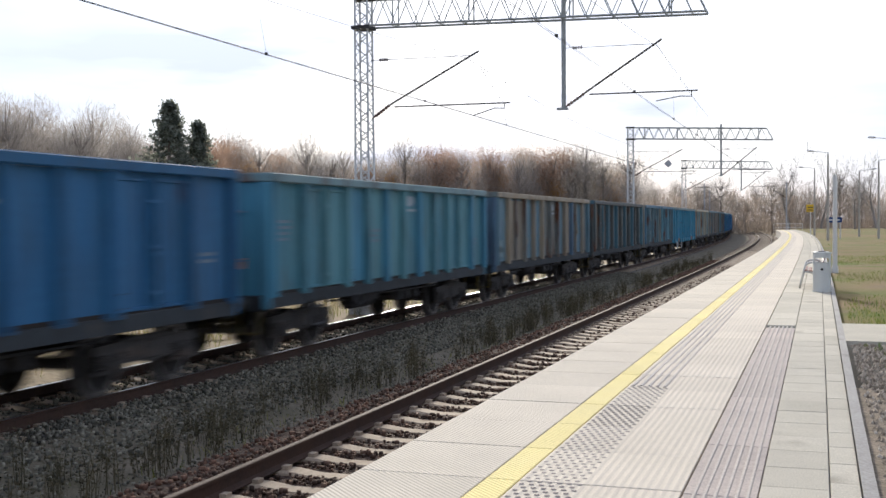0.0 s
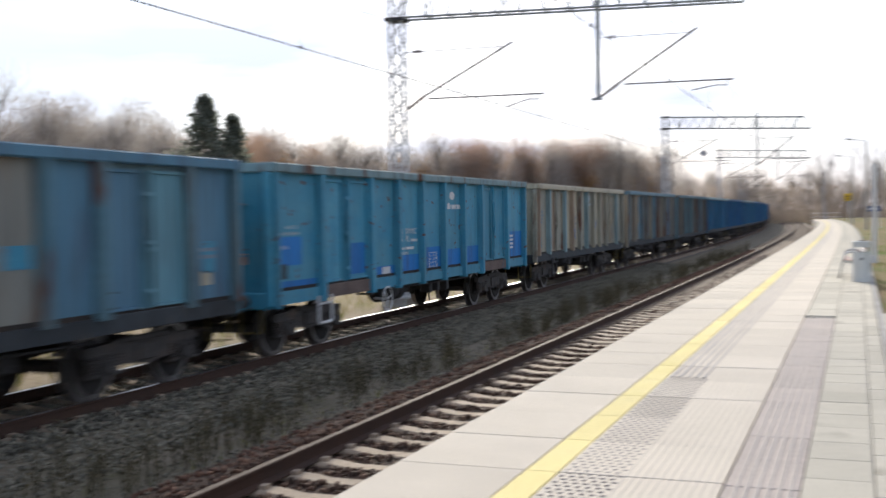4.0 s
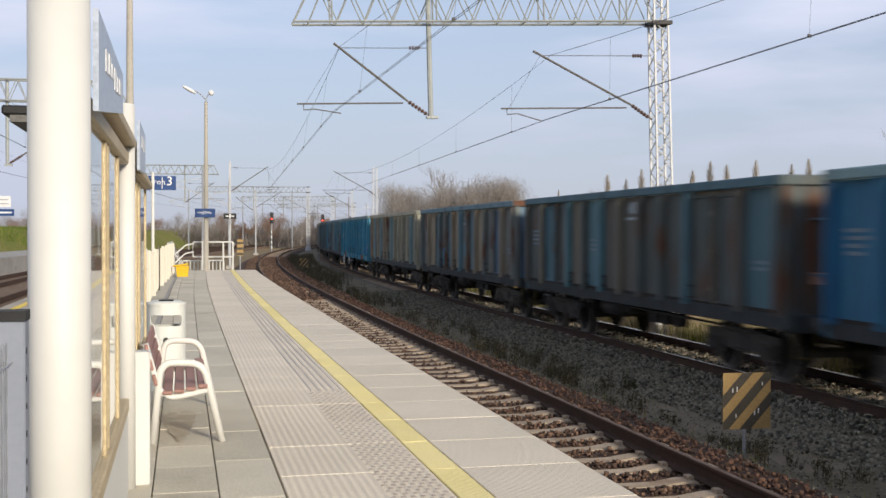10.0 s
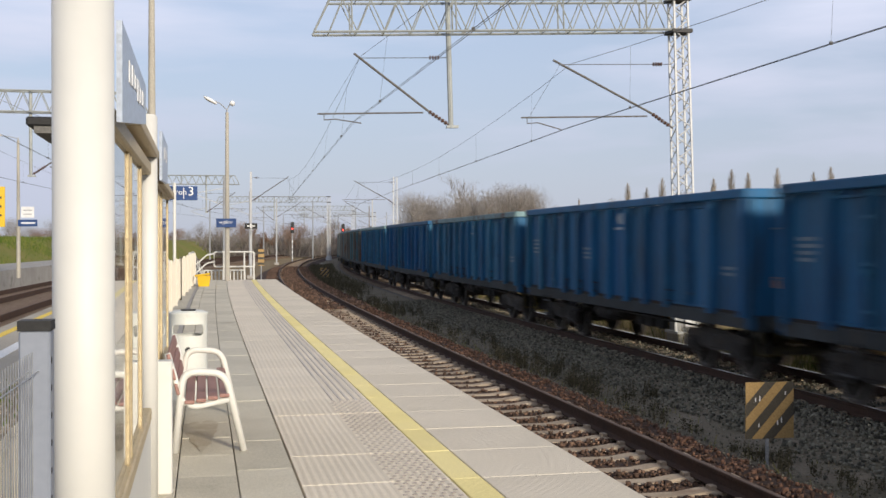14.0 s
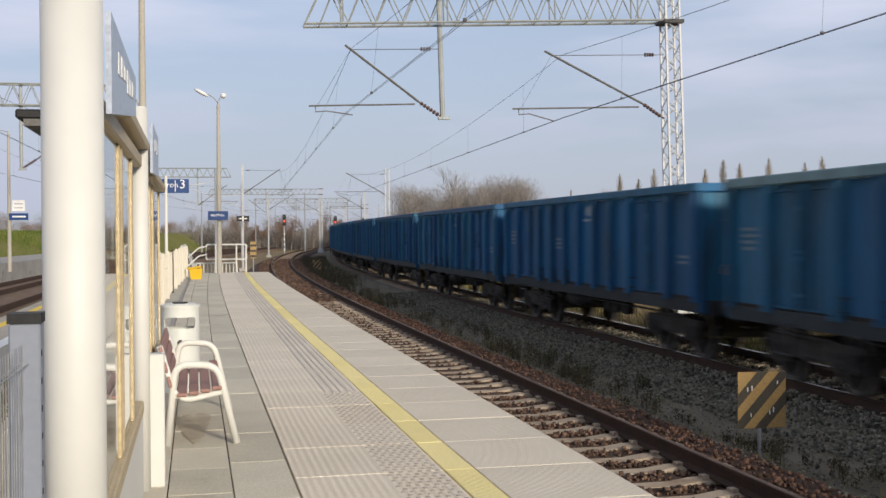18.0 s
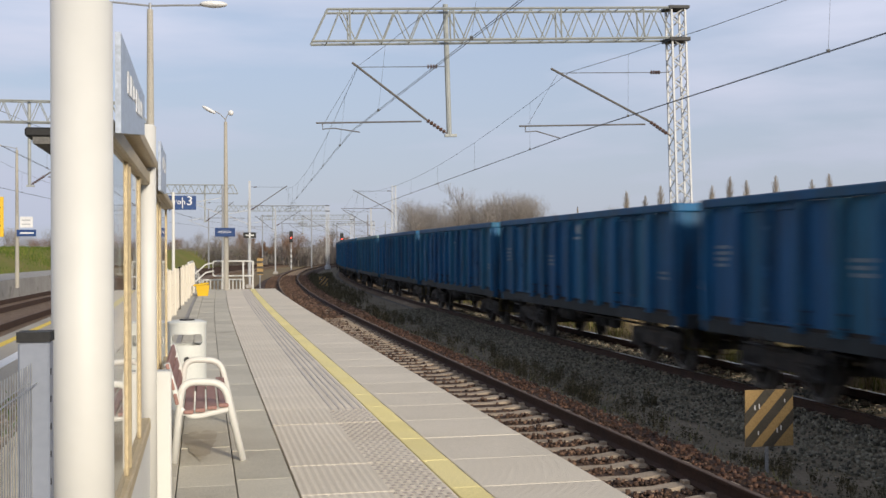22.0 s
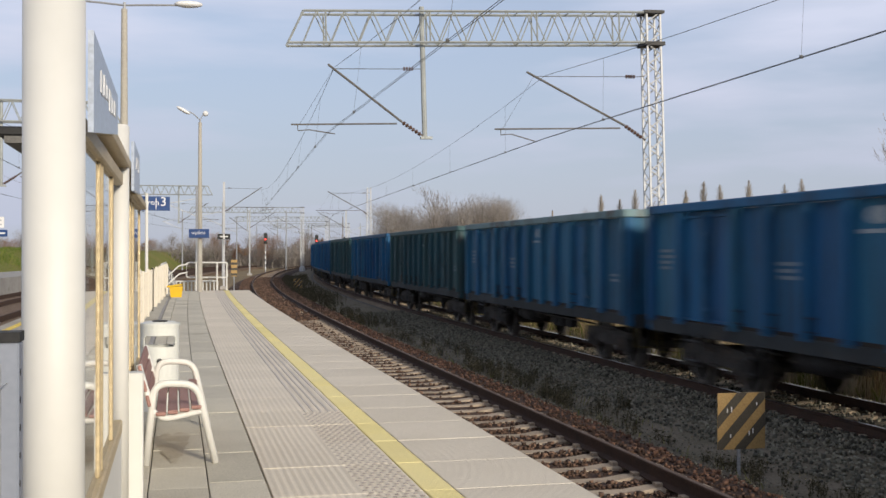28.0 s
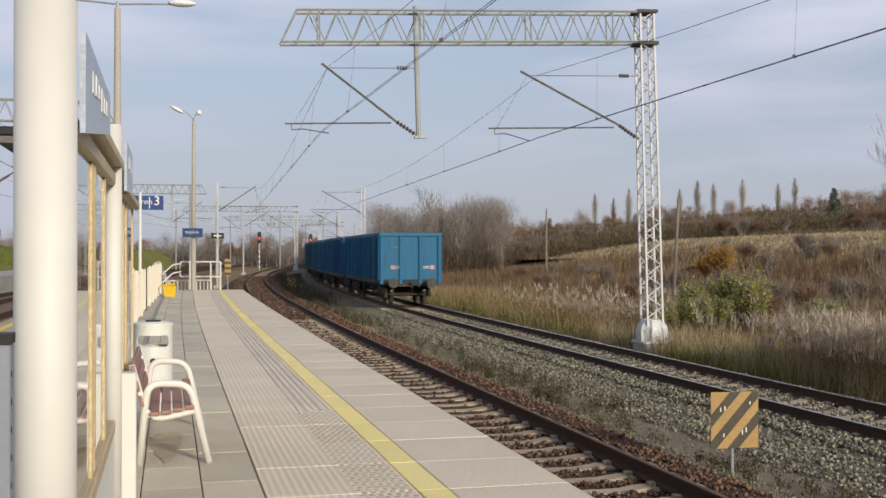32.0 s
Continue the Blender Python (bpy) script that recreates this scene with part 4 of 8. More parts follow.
for centre, ln, c in TRAIN:
    key = (ln, c)
    if key not in BUILT:
        graf = {"weathered": 4, "beige": 7, "olive": 9}.get(c, 0)
        if c == "cargo":
            BUILT[key] = make_wagon("freight_wagon", PAINTS[c], LABELS[c], 14.5, 15.74, 1.74, 2.13, 5, True, RIM_PAINT, PAINTS["cargo"], 3.29, 10.7)
        else:
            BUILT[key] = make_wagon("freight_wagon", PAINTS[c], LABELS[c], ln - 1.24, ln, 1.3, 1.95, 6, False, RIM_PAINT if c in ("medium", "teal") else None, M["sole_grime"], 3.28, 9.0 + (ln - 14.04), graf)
        WAGONS.append(BUILT[key])
    else:
        WAGONS.append(copy_thing(BUILT[key], Matrix()))


def gone(t):
    """Metres that the train has run at t seconds."""
    return 14.74 * t - 0.01 * t * t


def wagon_pose(centre, ln, t):
    s, h = centre - gone(t), 4.5 + (ln - 14.04) * 0.5
    p, q = on_line(s - h, TRACK2, RAIL2), on_line(s + h, TRACK2, RAIL2)
    d = q - p
    return pose((p.x + q.x) / 2, (p.y + q.y) / 2, RAIL2, 0, 0, -math.degrees(math.atan2(d.x, d.y)))


def motions():
    for ob, (centre, ln, _) in zip(WAGONS, TRAIN):
        walk(ob, [(t, wagon_pose(centre, ln, t)) for t in range(33)])
    # wheels roll; axles in the same place on their bogie turn alike
    done = {}
    n = 960
    for ob in WAGONS:
        for bg in ob.children:
            for ws in bg.children:
                if not ws.name.startswith("wheelset"):
                    continue
                key = round(ws.location.y, 3)
                if key not in done:
                    walk(ws, [(32.0 * i / n, pose(0, key, 0.46, math.degrees(gone(32.0 * i / n) / 0.46))) for i in range(n + 1)])
                    done[key] = ws
                else:
                    ws.rotation_mode = "QUATERNION"
                    ws.animation_data_create()
                    ws.animation_data.action = done[key].animation_data.action
                    ws.animation_data.action_slot = done[key].animation_data.action_slot


# ---- masts, gantries and overhead line ----
def lattice(bm, p0, p1, w0, w1, r, bays, depth=None):
    """A four-chord lattice girder between two points; w is the width across, depth the other way."""
    p0, p1 = Vector(p0), Vector(p1)
    d = (p1 - p0).normalized()
    up = Vector((0, 0, 1)) if abs(d.z) < 0.7 else Vector((0, 1, 0))
    u = d.cross(up).normalized()
    v = u.cross(d).normalized()
    d0 = depth if depth is not None else w0

    def corner(t, k):
        w = (w0 + (w1 - w0) * t) / 2
        h = (d0 if depth is not None else w * 2) / 2
        sx, sy = ((1, 1), (-1, 1), (-1, -1), (1, -1))[k]
        return p0 + (p1 - p0) * t + u * (w * sx) + v * (h * sy)
    for k in range(4):
        rod(bm, corner(0, k), corner(1, k), r, 4)
        j = (k + 1) % 4
        for i in range(bays):
            a, b = i / bays, (i + 1) / bays
            m = (a + b) / 2
            rod(bm, corner(a, k), corner(m, j), r * 0.55, 4)
            rod(bm, corner(m, j), corner(b, k), r * 0.55, 4)
    return bm


def cantilever(parent, x0, zb, zt, reach, zreg, zarm):
    """Bracket from a post at x0: strut with insulators, tie, register tube and steady arm. reach is signed."""
    sg = 1 if reach > 0 else -1
    bm = B()
    rod(bm, (x0 + sg * 0.62, 0, zb + 0.42), (x0 + reach * 1.06, 0, zt + 0.12), 0.032, 8)
    part("strut", bm, M["bracket_steel"], parent, "slanting steel bracket tube")
    bm = B()
    for k in range(6):
        a = k / 6
        p = Vector((x0 + sg * (0.12 + 0.5 * a), 0, zb + 0.08 + 0.34 * a))
        rod(bm, p, p + Vector((sg * 0.05, 0, 0.034)), 0.055, 8)
    rod(bm, (x0, 0, zb), (x0 + sg * 0.64, 0, zb + 0.43), 0.02, 6)
    part("strut_insulator", bm, M["insulator"], parent, "brown ribbed insulator")
    bm = B()
    rod(bm, (x0, 0, zt + 0.02), (x0 + reach, 0, zt), 0.010, 6)
    part("tie_wire", bm, M["wire"], parent)
    bm = B()
    for k in range(4):
        rod(bm, (x0 + sg * (0.28 + 0.075 * k), 0, zt + 0.02), (x0 + sg * (0.31 + 0.075 * k), 0, zt + 0.02), 0.055, 8)
    part("tie_insulator", bm, M["insulator"], parent, "brown ribbed insulator")
    bm = B()
    rod(bm, (x0 + sg * 0.75, 0, zreg + 0.02), (x0 + reach + sg * 1.15, 0, zreg), 0.022, 6)
    part("register_tube", bm, M["bracket_steel"], parent)
    bm = B()
    xe = x0 + reach + sg * 0.98
    tube(bm, [(xe, 0, zreg), (xe, 0, zreg - 0.16), (xe - sg * 0.3, 0, zreg - 0.14), (xe - sg * 0.98, 0, zarm)], 0.016, 6)
    part("steady_arm", bm, M["bracket_steel"], parent)
    bm = B()
    rod(bm, (xe - sg * 0.05, 0, zreg), (x0 + reach, 0, zt), 0.004, 4)
    part("stay_wire", bm, M["wire"], parent)


def make_gantry(s, a_mast, a_end, drops, z0=7.3, z1=8.15, foot=-1.0, lean=0.0, sag=0.0, z_drop=4.55, arms=True, rise=1.87):
    """Lattice mast behind the far track with a lattice beam over the tracks. Local x points away from the tracks."""
    hinge = Matrix.Translation((-a_mast, 0, foot))
    g = tagged(empty("catenary_gantry", frame_at(s, 0, 0) @ hinge @ Matrix.Rotation(radians(lean), 4, "Y") @ hinge.inverted()), "white and grey lattice gantry carrying the overhead line", "gantry", group="gantries over the tracks")
    xm, xe = -a_mast, -a_end
    bm = B()
    lattice(bm, (xm, 0, foot + 0.35), (xm, 0, z1 + 0.02), 0.46, 0.40, 0.036, 15)
    part("mast", bm, M["steel_white"], g, "white painted lattice mast")
    bm = B()
    box(bm, xm - 0.42, xm + 0.42, -0.42, 0.42, foot - 0.5, foot - 0.06, 0.03)
    part("footing", bm, M["concrete"], g, "stained concrete block")
    bm = B()
    box(bm, xm - 0.45, xm + 0.45, -0.45, 0.45, foot - 0.06, foot)
    rings = []
    for r, z in ((0.41, 0.0), (0.41, 0.30), (0.38, 0.40), (0.28, 0.58), (0.25, 0.59), (0.23, 0.46)):
        rings.append([bm.verts.new((xm + r * math.cos(math.pi * (k + 0.5) / 4), r * math.sin(math.pi * (k + 0.5) / 4), foot + z)) for k in range(8)])
    for p, q in zip(rings, rings[1:]):
        for k in range(8):
            bm.faces.new((p[k], p[(k + 1) % 8], q[(k + 1) % 8], q[k]))
    for k in range(8):
        a = math.pi * (k + 0.5) / 4
        rod(bm, (xm + 0.41 * math.cos(a), 0.41 * math.sin(a), foot), (xm + 0.41 * math.cos(a), 0.41 * math.sin(a), foot + 0.32), 0.04, 6)
        rod(bm, (xm + 0.41 * math.cos(a), 0.41 * math.sin(a), foot + 0.32), (xm + 0.26 * math.cos(a), 0.26 * math.sin(a), foot + 0.60), 0.04, 6, 0.02)
    bmesh.ops.recalc_face_normals(bm, faces=bm.faces)
    part("base_collar", bm, M["steel_white"], g, "white flared foot of the mast")
    bm = B()
    h, dp = (z1 - z0), 0.5
    n = max(6, int(abs(xe - xm) / 0.75))
    sg = 1 if xe > xm else -1
    xs = xm + sg * 0.25
    L = abs(xe - xs)
    low = sag

    def dz(x):
        return -low * abs(x - xs) / L
    for y in (-dp / 2, dp / 2):
        rod(bm, (xs, y, z0), (xe, y, z0 - low), 0.035, 4)
        rod(bm, (xs, y, z1), (xe - sg * 0.42, y, z1 - low), 0.035, 4)
        rod(bm, (xe, y, z0 - low), (xe - sg * 0.42, y, z1 - low), 0.03, 4)
        for i in range(n):
            a, b = xs + sg * (L - 0.4) * i / n, xs + sg * (L - 0.4) * (i + 1) / n
            c = (a + b) / 2
            rod(bm, (a, y, z0 + dz(a)), (c, y, z1 + dz(c)), 0.017, 4)
            rod(bm, (c, y, z1 + dz(c)), (b, y, z0 + dz(b)), 0.017, 4)
        for f in (0.08, 0.32, 0.62, 0.9):
            rod(bm, (xs + sg * L * f, y, z0 - low * f), (xs + sg * L * f, y, z1 - low * f), 0.024, 4)
    for i in range(n + 1):
        a = xs + sg * (L - 0.4) * i / n
        for z in (z0, z1):
            rod(bm, (a, -dp / 2, z + dz(a)), (a, dp / 2, z + dz(a)), 0.015, 4)
    part("beam", bm, M["beam_steel"], g, "grey lattice beam")
    bm = B()
    box(bm, xm - 0.3, xm + 0.3, -0.3, 0.3, z0 - 0.08, z0 + 0.02)
    part("beam_seat", bm, M["dark_steel"], g)
    bm = B()
    box(bm, xm - 0.3, xm + 0.3, -0.3, 0.3, z1 - 0.02, z1 + 0.06)
    part("beam_seat", bm, M["dark_steel"], g)
    for a_drop, reach in drops:
        bm = B()
        rod(bm, (-a_drop, 0, z_drop), (-a_drop, 0, z1 + 0.05), 0.07, 8)
        box(bm, -a_drop - 0.2, -a_drop + 0.12, -0.06, 0.06, z_drop, z_drop + 0.07)
        part("drop_post", bm, M["beam_steel"], g, "grey hanging post")
        if arms:
            cantilever(g, -a_drop, z_drop + 0.05, z_drop + rise, reach, z_drop + 0.4, z_drop + 0.15)
    if arms:
        cantilever(g, xm + sg * 0.25, 4.68, 6.45, 3.25 if sg > 0 else -3.25, 5.0, 4.66)
    return g


def make_mast(s, a, reach, lattice_mast=False, h=6.9, foot=-1.2):
    m = tagged(empty("catenary_mast", frame_at(s, 0, 0)), "slim steel mast with a bracket for the overhead line", "mast", group="masts along the tracks")
    x = -a
    bm = B()
    if lattice_mast:
        lattice(bm, (x, 0, foot), (x, 0, h), 0.4, 0.3, 0.03, 14)
    else:
        for k in (-0.1, 0.1):
            box(bm, x - 0.08, x + 0.08, k - 0.02, k + 0.02, foot, h)
        for k in range(14):
            box(bm, x - 0.06, x + 0.06, -0.1, 0.1, foot + 0.3 + k * 0.55, foot + 0.36 + k * 0.55)
    part("mast_body", bm, M["steel_white"] if lattice_mast else M["galvanised"], m)
    bm = B()
    box(bm, x - 0.3, x + 0.3, -0.3, 0.3, foot - 0.4, foot + 0.15, 0.03)
    part("footing", bm, M["concrete"], m)
    if reach:
        cantilever(m, x, 4.6, 6.42, reach, 4.98, 4.72)
    return m


make_gantry(-29.0, 10.68, 0.45, [(4.07, 2.42)], 7.40, 8.24, lean=1.6, sag=0.17, z_drop=4.73)
make_gantry(31.5, 10.62, 0.3, [(4.36, 2.65)], 7.5, 8.35, sag=0.24, z_drop=4.72, rise=1.76)
make_gantry(80.0, 9.95, 0.1, [(3.6, 2.3)], 7.40, 8.2, sag=0.35, z_drop=4.6)
make_gantry(121.0, 9.95, 0.8, [(4.0, 2.35)], 7.12, 7.9, sag=0.3, z_drop=4.6)
make_mast(-91.0, 10.4, 3.2, True)
make_mast(-86.0, -1.2, -2.7)
make_mast(-140.0, 10.4, 3.2)
make_mast(-140.0, -1.6, -2.9)
make_mast(165.0, 10.0, 3.2)
make_mast(165.0, -1.4, -2.9)
make_mast(205.0, 10.0, 3.2)
# gantries over the other tracks
make_gantry(-48.5, -24.0, -5.2, [(-10.0, -2.6)], 6.92, 7.8, z_drop=4.22)
make_gantry(-108.0, -18.0, -3.3, [(-6.45, -2.6)], 7.06, 7.9, z_drop=4.3)
make_gantry(-158.0, 4.2, -11.6, [(-3.5, 2.4)], 7.2, 7.95)
make_gantry(-205.0, 5.0, -12.0, [(-4.0, 2.4)])
make_gantry(-250.0, 5.0, -12.0, [(-4.0, 2.4)])

# along the line, out to the contact wire, out to the carrier wire
SUPPORT1 = [(-260, 1.9, 1.9), (-205, 1.6, 1.6), (-140, 1.75, 1.7), (-86, 1.6, 1.6), (-29, 1.28, 1.46), (31.5, 1.65, 1.65), (80, 1.3, 1.35), (121, 1.75, 1.7), (165, 1.6, 1.6), (205, 1.7, 1.7), (260, 1.7, 1.7)]
SUPPORT2 = [(-260, 7.7, 7.7), (-205, 7.5, 7.5), (-140, 7.7, 7.7), (-91, 7.45, 7.45), (-29, 7.3, 7.3), (31.5, 7.06, 7.3), (80, 6.6, 6.7), (121, 7.5, 7.5), (165, 7.6, 7.6), (205, 7.6, 7.6), (260, 7.7, 7.7)]


def make_overhead(track_supports, name):
    line = tagged(empty(name), "overhead contact line: carrier wire, droppers and twin contact wires", "overhead wires", kind="structure")
    for (s0, a0, b0), (s1, a1, b1) in zip(track_supports, track_supports[1:]):
        n = 14
        span = s1 - s0
        low, up = [], []
        for i in range(n + 1):
            f = i / n
            low.append(on_line(s0, a0, 4.65).lerp(on_line(s1, a1, 4.65), f))
            q = on_line(s0, b0, 6.38).lerp(on_line(s1, b1, 6.38), f)
            up.append(Vector((q.x, q.y, 6.38 - 4 * (0.95 * span / 60) * f * (1 - f))))
        for dx in (-0.022, 0.022):
            bm = B()
            tube(bm, [p + Vector((dx, 0, 0)) for p in low], 0.0062, 4)
            part("contact_wire", bm, M["wire"], line)
        bm = B()
        tube(bm, up, 0.0065, 4)
        part("carrier_wire", bm, M["wire"], line)
        for i in range(1, n, 2):
            bm = B()
            rod(bm, low[i], up[i], 0.0026, 4)
            box(bm, low[i].x - 0.025, low[i].x + 0.025, low[i].y - 0.015, low[i].y + 0.015, low[i].z - 0.015, low[i].z + 0.04)
            part("dropper", bm, M["wire"], line)
    return line


make_overhead(SUPPORT1, "overhead_line_1")
make_overhead(SUPPORT2, "overhead_line_2")
make_overhead([(q, a, a) for q, a in ((-300, -5.5), (-250, -5.6), (-205, -5.6), (-158, -5.7), (-108, -7.4), (-48.5, -8.6), (20, -9.0))], "overhead_line_3")
make_overhead([(q, a, a) for q, a in ((-300, -9.6), (-250, -9.7), (-205, -9.8), (-158, -10.0), (-108, -12.6), (-48.5, -13.2), (20, -13.5))], "overhead_line_4")


# ---- striped marker ----
def make_marker(s, a, z_top=-0.32):
    m = tagged(empty("striped_marker_board", frame_at(s, a, -1.2, -2)), "square board with ochre and black diagonal stripes on a post", "sign")
    w, zt = 0.60, z_top + 1.2
    bm = B()
    box(bm, -w / 2, w / 2, -0.012, 0.0, zt - 0.66, zt)
    part("board", bm, M["stripe_ochre"], m)
    # stripes: bands rising to the right, cut to the square
    h = 0.66
    for lo, hi in ((0.40, 0.63), (0.87, 1.11), (1.34, 1.58)):
        poly = [(-w / 2, zt - h), (w / 2, zt - h), (w / 2, zt), (-w / 2, zt)]

        def clip(poly, f):
            out = []
            for p, q in zip(poly, poly[1:] + poly[:1]):
                fp, fq = f(p), f(q)
                if fp >= 0:
                    out.append(p)
                if fp * fq < 0:
                    t = fp / (fp - fq)
                    out.append((p[0] + t * (q[0] - p[0]), p[1] + t * (q[1] - p[1])))
            return out
        # seen from +y the platform side is on the left of the board's own x
        g = lambda p: (w / 2 - p[0]) / w + (zt - p[1]) / h
        poly = clip(poly, lambda p: g(p) - lo)
        poly = clip(poly, lambda p: hi - g(p)) if len(poly) > 2 else poly
        if len(poly) > 2:
            bm = B()
            bm.faces.new([bm.verts.new((x, 0.003, z)) for x, z in poly])
            r = bmesh.ops.extrude_face_region(bm, geom=bm.faces[:])
            bmesh.ops.translate(bm, verts=[v for v in r["geom"] if isinstance(v, bmesh.types.BMVert)], vec=(0, -0.002, 0))
            bmesh.ops.recalc_face_normals(bm, faces=bm.faces)
            part("stripe", bm, M["stripe_dark"], m, "black diagonal stripe")
    for u_, v_, k in ((0.2, 0.31, 0.05), (0.29, 0.29, 0.06), (0.82, 0.2, 0.04), (0.27, 0.76, 0.04), (0.66, 0.72, 0.055), (0.74, 0.68, 0.06)):
        bm = B()
        x, z = w / 2 - u_ * w, zt - v_ * h
        box(bm, x - 0.007, x + 0.007, 0.0032, 0.0042, z - k / 2, z + k / 2)
        part("chipped_paint", bm, M["sign_white"], m, "small chip showing white metal")
    bm = B()
    rod(bm, (0.02, -0.03, 0), (0.02, -0.03, zt - 0.1), 0.022, 8)
    part("post", bm, M["galvanised"], m, "thin grey steel post")
    return m


make_marker(-11.75, 3.94, -0.155)
make_marker(-78.0, 4.1)


# ---- platform surface ----
def slab_mesh(name, x0, x1, y, mat, top=0.0, joint=0.004, thick=0.06):
    bm = B()
    box(bm, x0 + joint, x1 - joint, joint, y - joint, top - thick, top, 0.004)
    me = bpy.data.meshes.new(name)
    bm.to_mesh(me)
    bm.free()
    me.materials.append(mat)
    return me


def lay(name, a0, a1, s0, s1, length, mat, near, shift=0.0, jitter=0.002, top=0.0, joint=0.004, label=""):
    """A row of slabs between a0 and a1 (a falls away from the tracks); near ones are pieces, the rest one mesh."""
    me = slab_mesh(name, -max(a0, a1), -min(a0, a1), length, mat, top, joint)
    co = np.array([v.co for v in me.vertices])
    polys = [list(p.vertices) for p in me.polygons]
    rest_v, rest_f = [], []
    rng = random.Random(hash((round(a0 * 100), 7)) % 1000)
    s, k = s0 + shift, 0
    while s + length <= s1 + 0.01:
        m = frame_at(s, 0, rng.uniform(-jitter, jitter))
        if near[0] <= s <= near[1]:
            ob = new(name, me)
            ob.matrix_world = m
            keep_on_platform(ob)
            ob.matrix_basis = m
        else:
            mm = np.array(m)
            rest_v.append(co @ mm[:3, :3].T + mm[:3, 3])
            rest_f += [[v + k * len(co) for v in p] for p in polys]
            k += 1
        s += length
    if rest_v:
        ob = mesh_obj("far_" + name, np.concatenate(rest_v), rest_f, mat)
        keep_on_platform(ob, label or "paving further along the platform")
        tagged(ob, kind="stuff")


def ribbed(name, base, second, spacing, across):
    """Paving with fine parallel ridges."""
    m = material(name, base, 0.92, spec=0.05, second=second, scale=0.9, grain=80, bump=0.0, vary=0.045, grain_dark=0.86, stain=tuple(c * 0.82 for c in base), stain_scale=0.7, stain_at=(0.52, 0.8))
    n, l = m.node_tree.nodes, m.node_tree.links
    co, wv, bp = n.new("ShaderNodeTexCoord"), n.new("ShaderNodeTexWave"), n.new("ShaderNodeBump")
    wv.wave_type, wv.bands_direction = "BANDS", across
    wv.inputs["Scale"].default_value = 0.314 / spacing
    wv.inputs["Distortion"].default_value = 0.25
    wv.inputs["Detail"].default_value = 1.0
    bp.inputs["Strength"].default_value, bp.inputs["Distance"].default_value = 0.6, 0.006
    # the grooves are a little darker than the ridges
    dirt, tint = n.new("ShaderNodeMapRange"), n.new("ShaderNodeMixRGB")
    dirt.inputs["From Min"].default_value, dirt.inputs["From Max"].default_value = 0.15, 0.6
    dirt.inputs["To Min"].default_value, dirt.inputs["To Max"].default_value = 0.14, 0.0
    tint.inputs["Color2"].default_value = (base[0] * 0.55, base[1] * 0.55, base[2] * 0.55, 1)
    out = n["Principled BSDF"].inputs["Base Color"]
    l.new(out.links[0].from_socket, tint.inputs["Color1"])
    l.new(wv.outputs["Fac"], dirt.inputs["Value"])
    l.new(dirt.outputs[0], tint.inputs["Fac"])
    l.new(tint.outputs[0], out)
    l.new(co.outputs["Object"], wv.inputs["Vector"])
    l.new(wv.outputs["Fac"], bp.inputs["Height"])
    l.new(bp.outputs[0], n["Principled BSDF"].inputs["Normal"])
    return m


M["edge_ribbed"] = ribbed("edge_ribbed", (0.74, 0.665, 0.55), (0.67, 0.60, 0.49), 0.021, "DIAGONAL")
M["inner_ribbed"] = ribbed("inner_ribbed", (0.75, 0.67, 0.555), (0.675, 0.605, 0.495), 0.05, "X")
M["yellow_ribbed"] = ribbed("yellow_ribbed", (0.95, 0.81, 0.37), (0.91, 0.79, 0.42), 0.021, "DIAGONAL")
COLS = 0.917
lay("edge_slab", 0.0, -0.80, PLAT0, PLAT1, COLS, M["edge_ribbed"], (-32, 58))
lay("yellow_slab", -0.80, -1.0, PLAT0, PLAT1, COLS, M["yellow_ribbed"], (-32, 58), jitter=0.001, label="yellow warning line further along the platform")
lay("tactile_slab", -1.0, -1.93, PLAT0, PLAT1, COLS, M["inner_ribbed"], (-32, 58))
for k in range(5):
    a = -1.03 - 0.07 * k
    for s0, s1 in ((PLAT0, -10.2), (10.0, PLAT1)):
        keep_on_platform(sweep("guide_rib", [(a, -0.004), (a - 0.008, 0.006), (a - 0.027, 0.006), (a - 0.035, -0.004)], s0, s1, 2.0, M["slab_rib"]), "raised guiding rib")
# warning domes
M["dome_dark"] = material("dome_dark", (0.46, 0.40, 0.35), 0.9, second=(0.37, 0.32, 0.28), scale=3.0, grain=80)
dv, df = [], []
ring = [(math.cos(2 * math.pi * k / 8), math.sin(2 * math.pi * k / 8)) for k in range(8)]
dome = np.array([(0.017 * c, 0.017 * q, 0.0) for c, q in ring] + [(0.011 * c, 0.011 * q, 0.0042) for c, q in ring])
dome_f = [(k, (k + 1) % 8, 8 + (k + 1) % 8, 8 + k) for k in range(8)] + [tuple(range(8, 16))]
cnt = 0
for i in range(int(20.2 / 0.075)):
    for k in range(6):
        p = on_line(-10.15 + i * 0.075, -1.04 - 0.058 * k - (0.029 if i % 2 else 0.0), 0.001)
        dv.append(dome + np.array(p))
        df += [tuple(v + cnt * 16 for v in f) for f in dome_f]
        cnt += 1
dots = mesh_obj("warning_domes", np.concatenate(dv), df, M["dome_dark"])
keep_on_platform(dots, "field of small raised warning domes")
tagged(dots, kind="stuff")
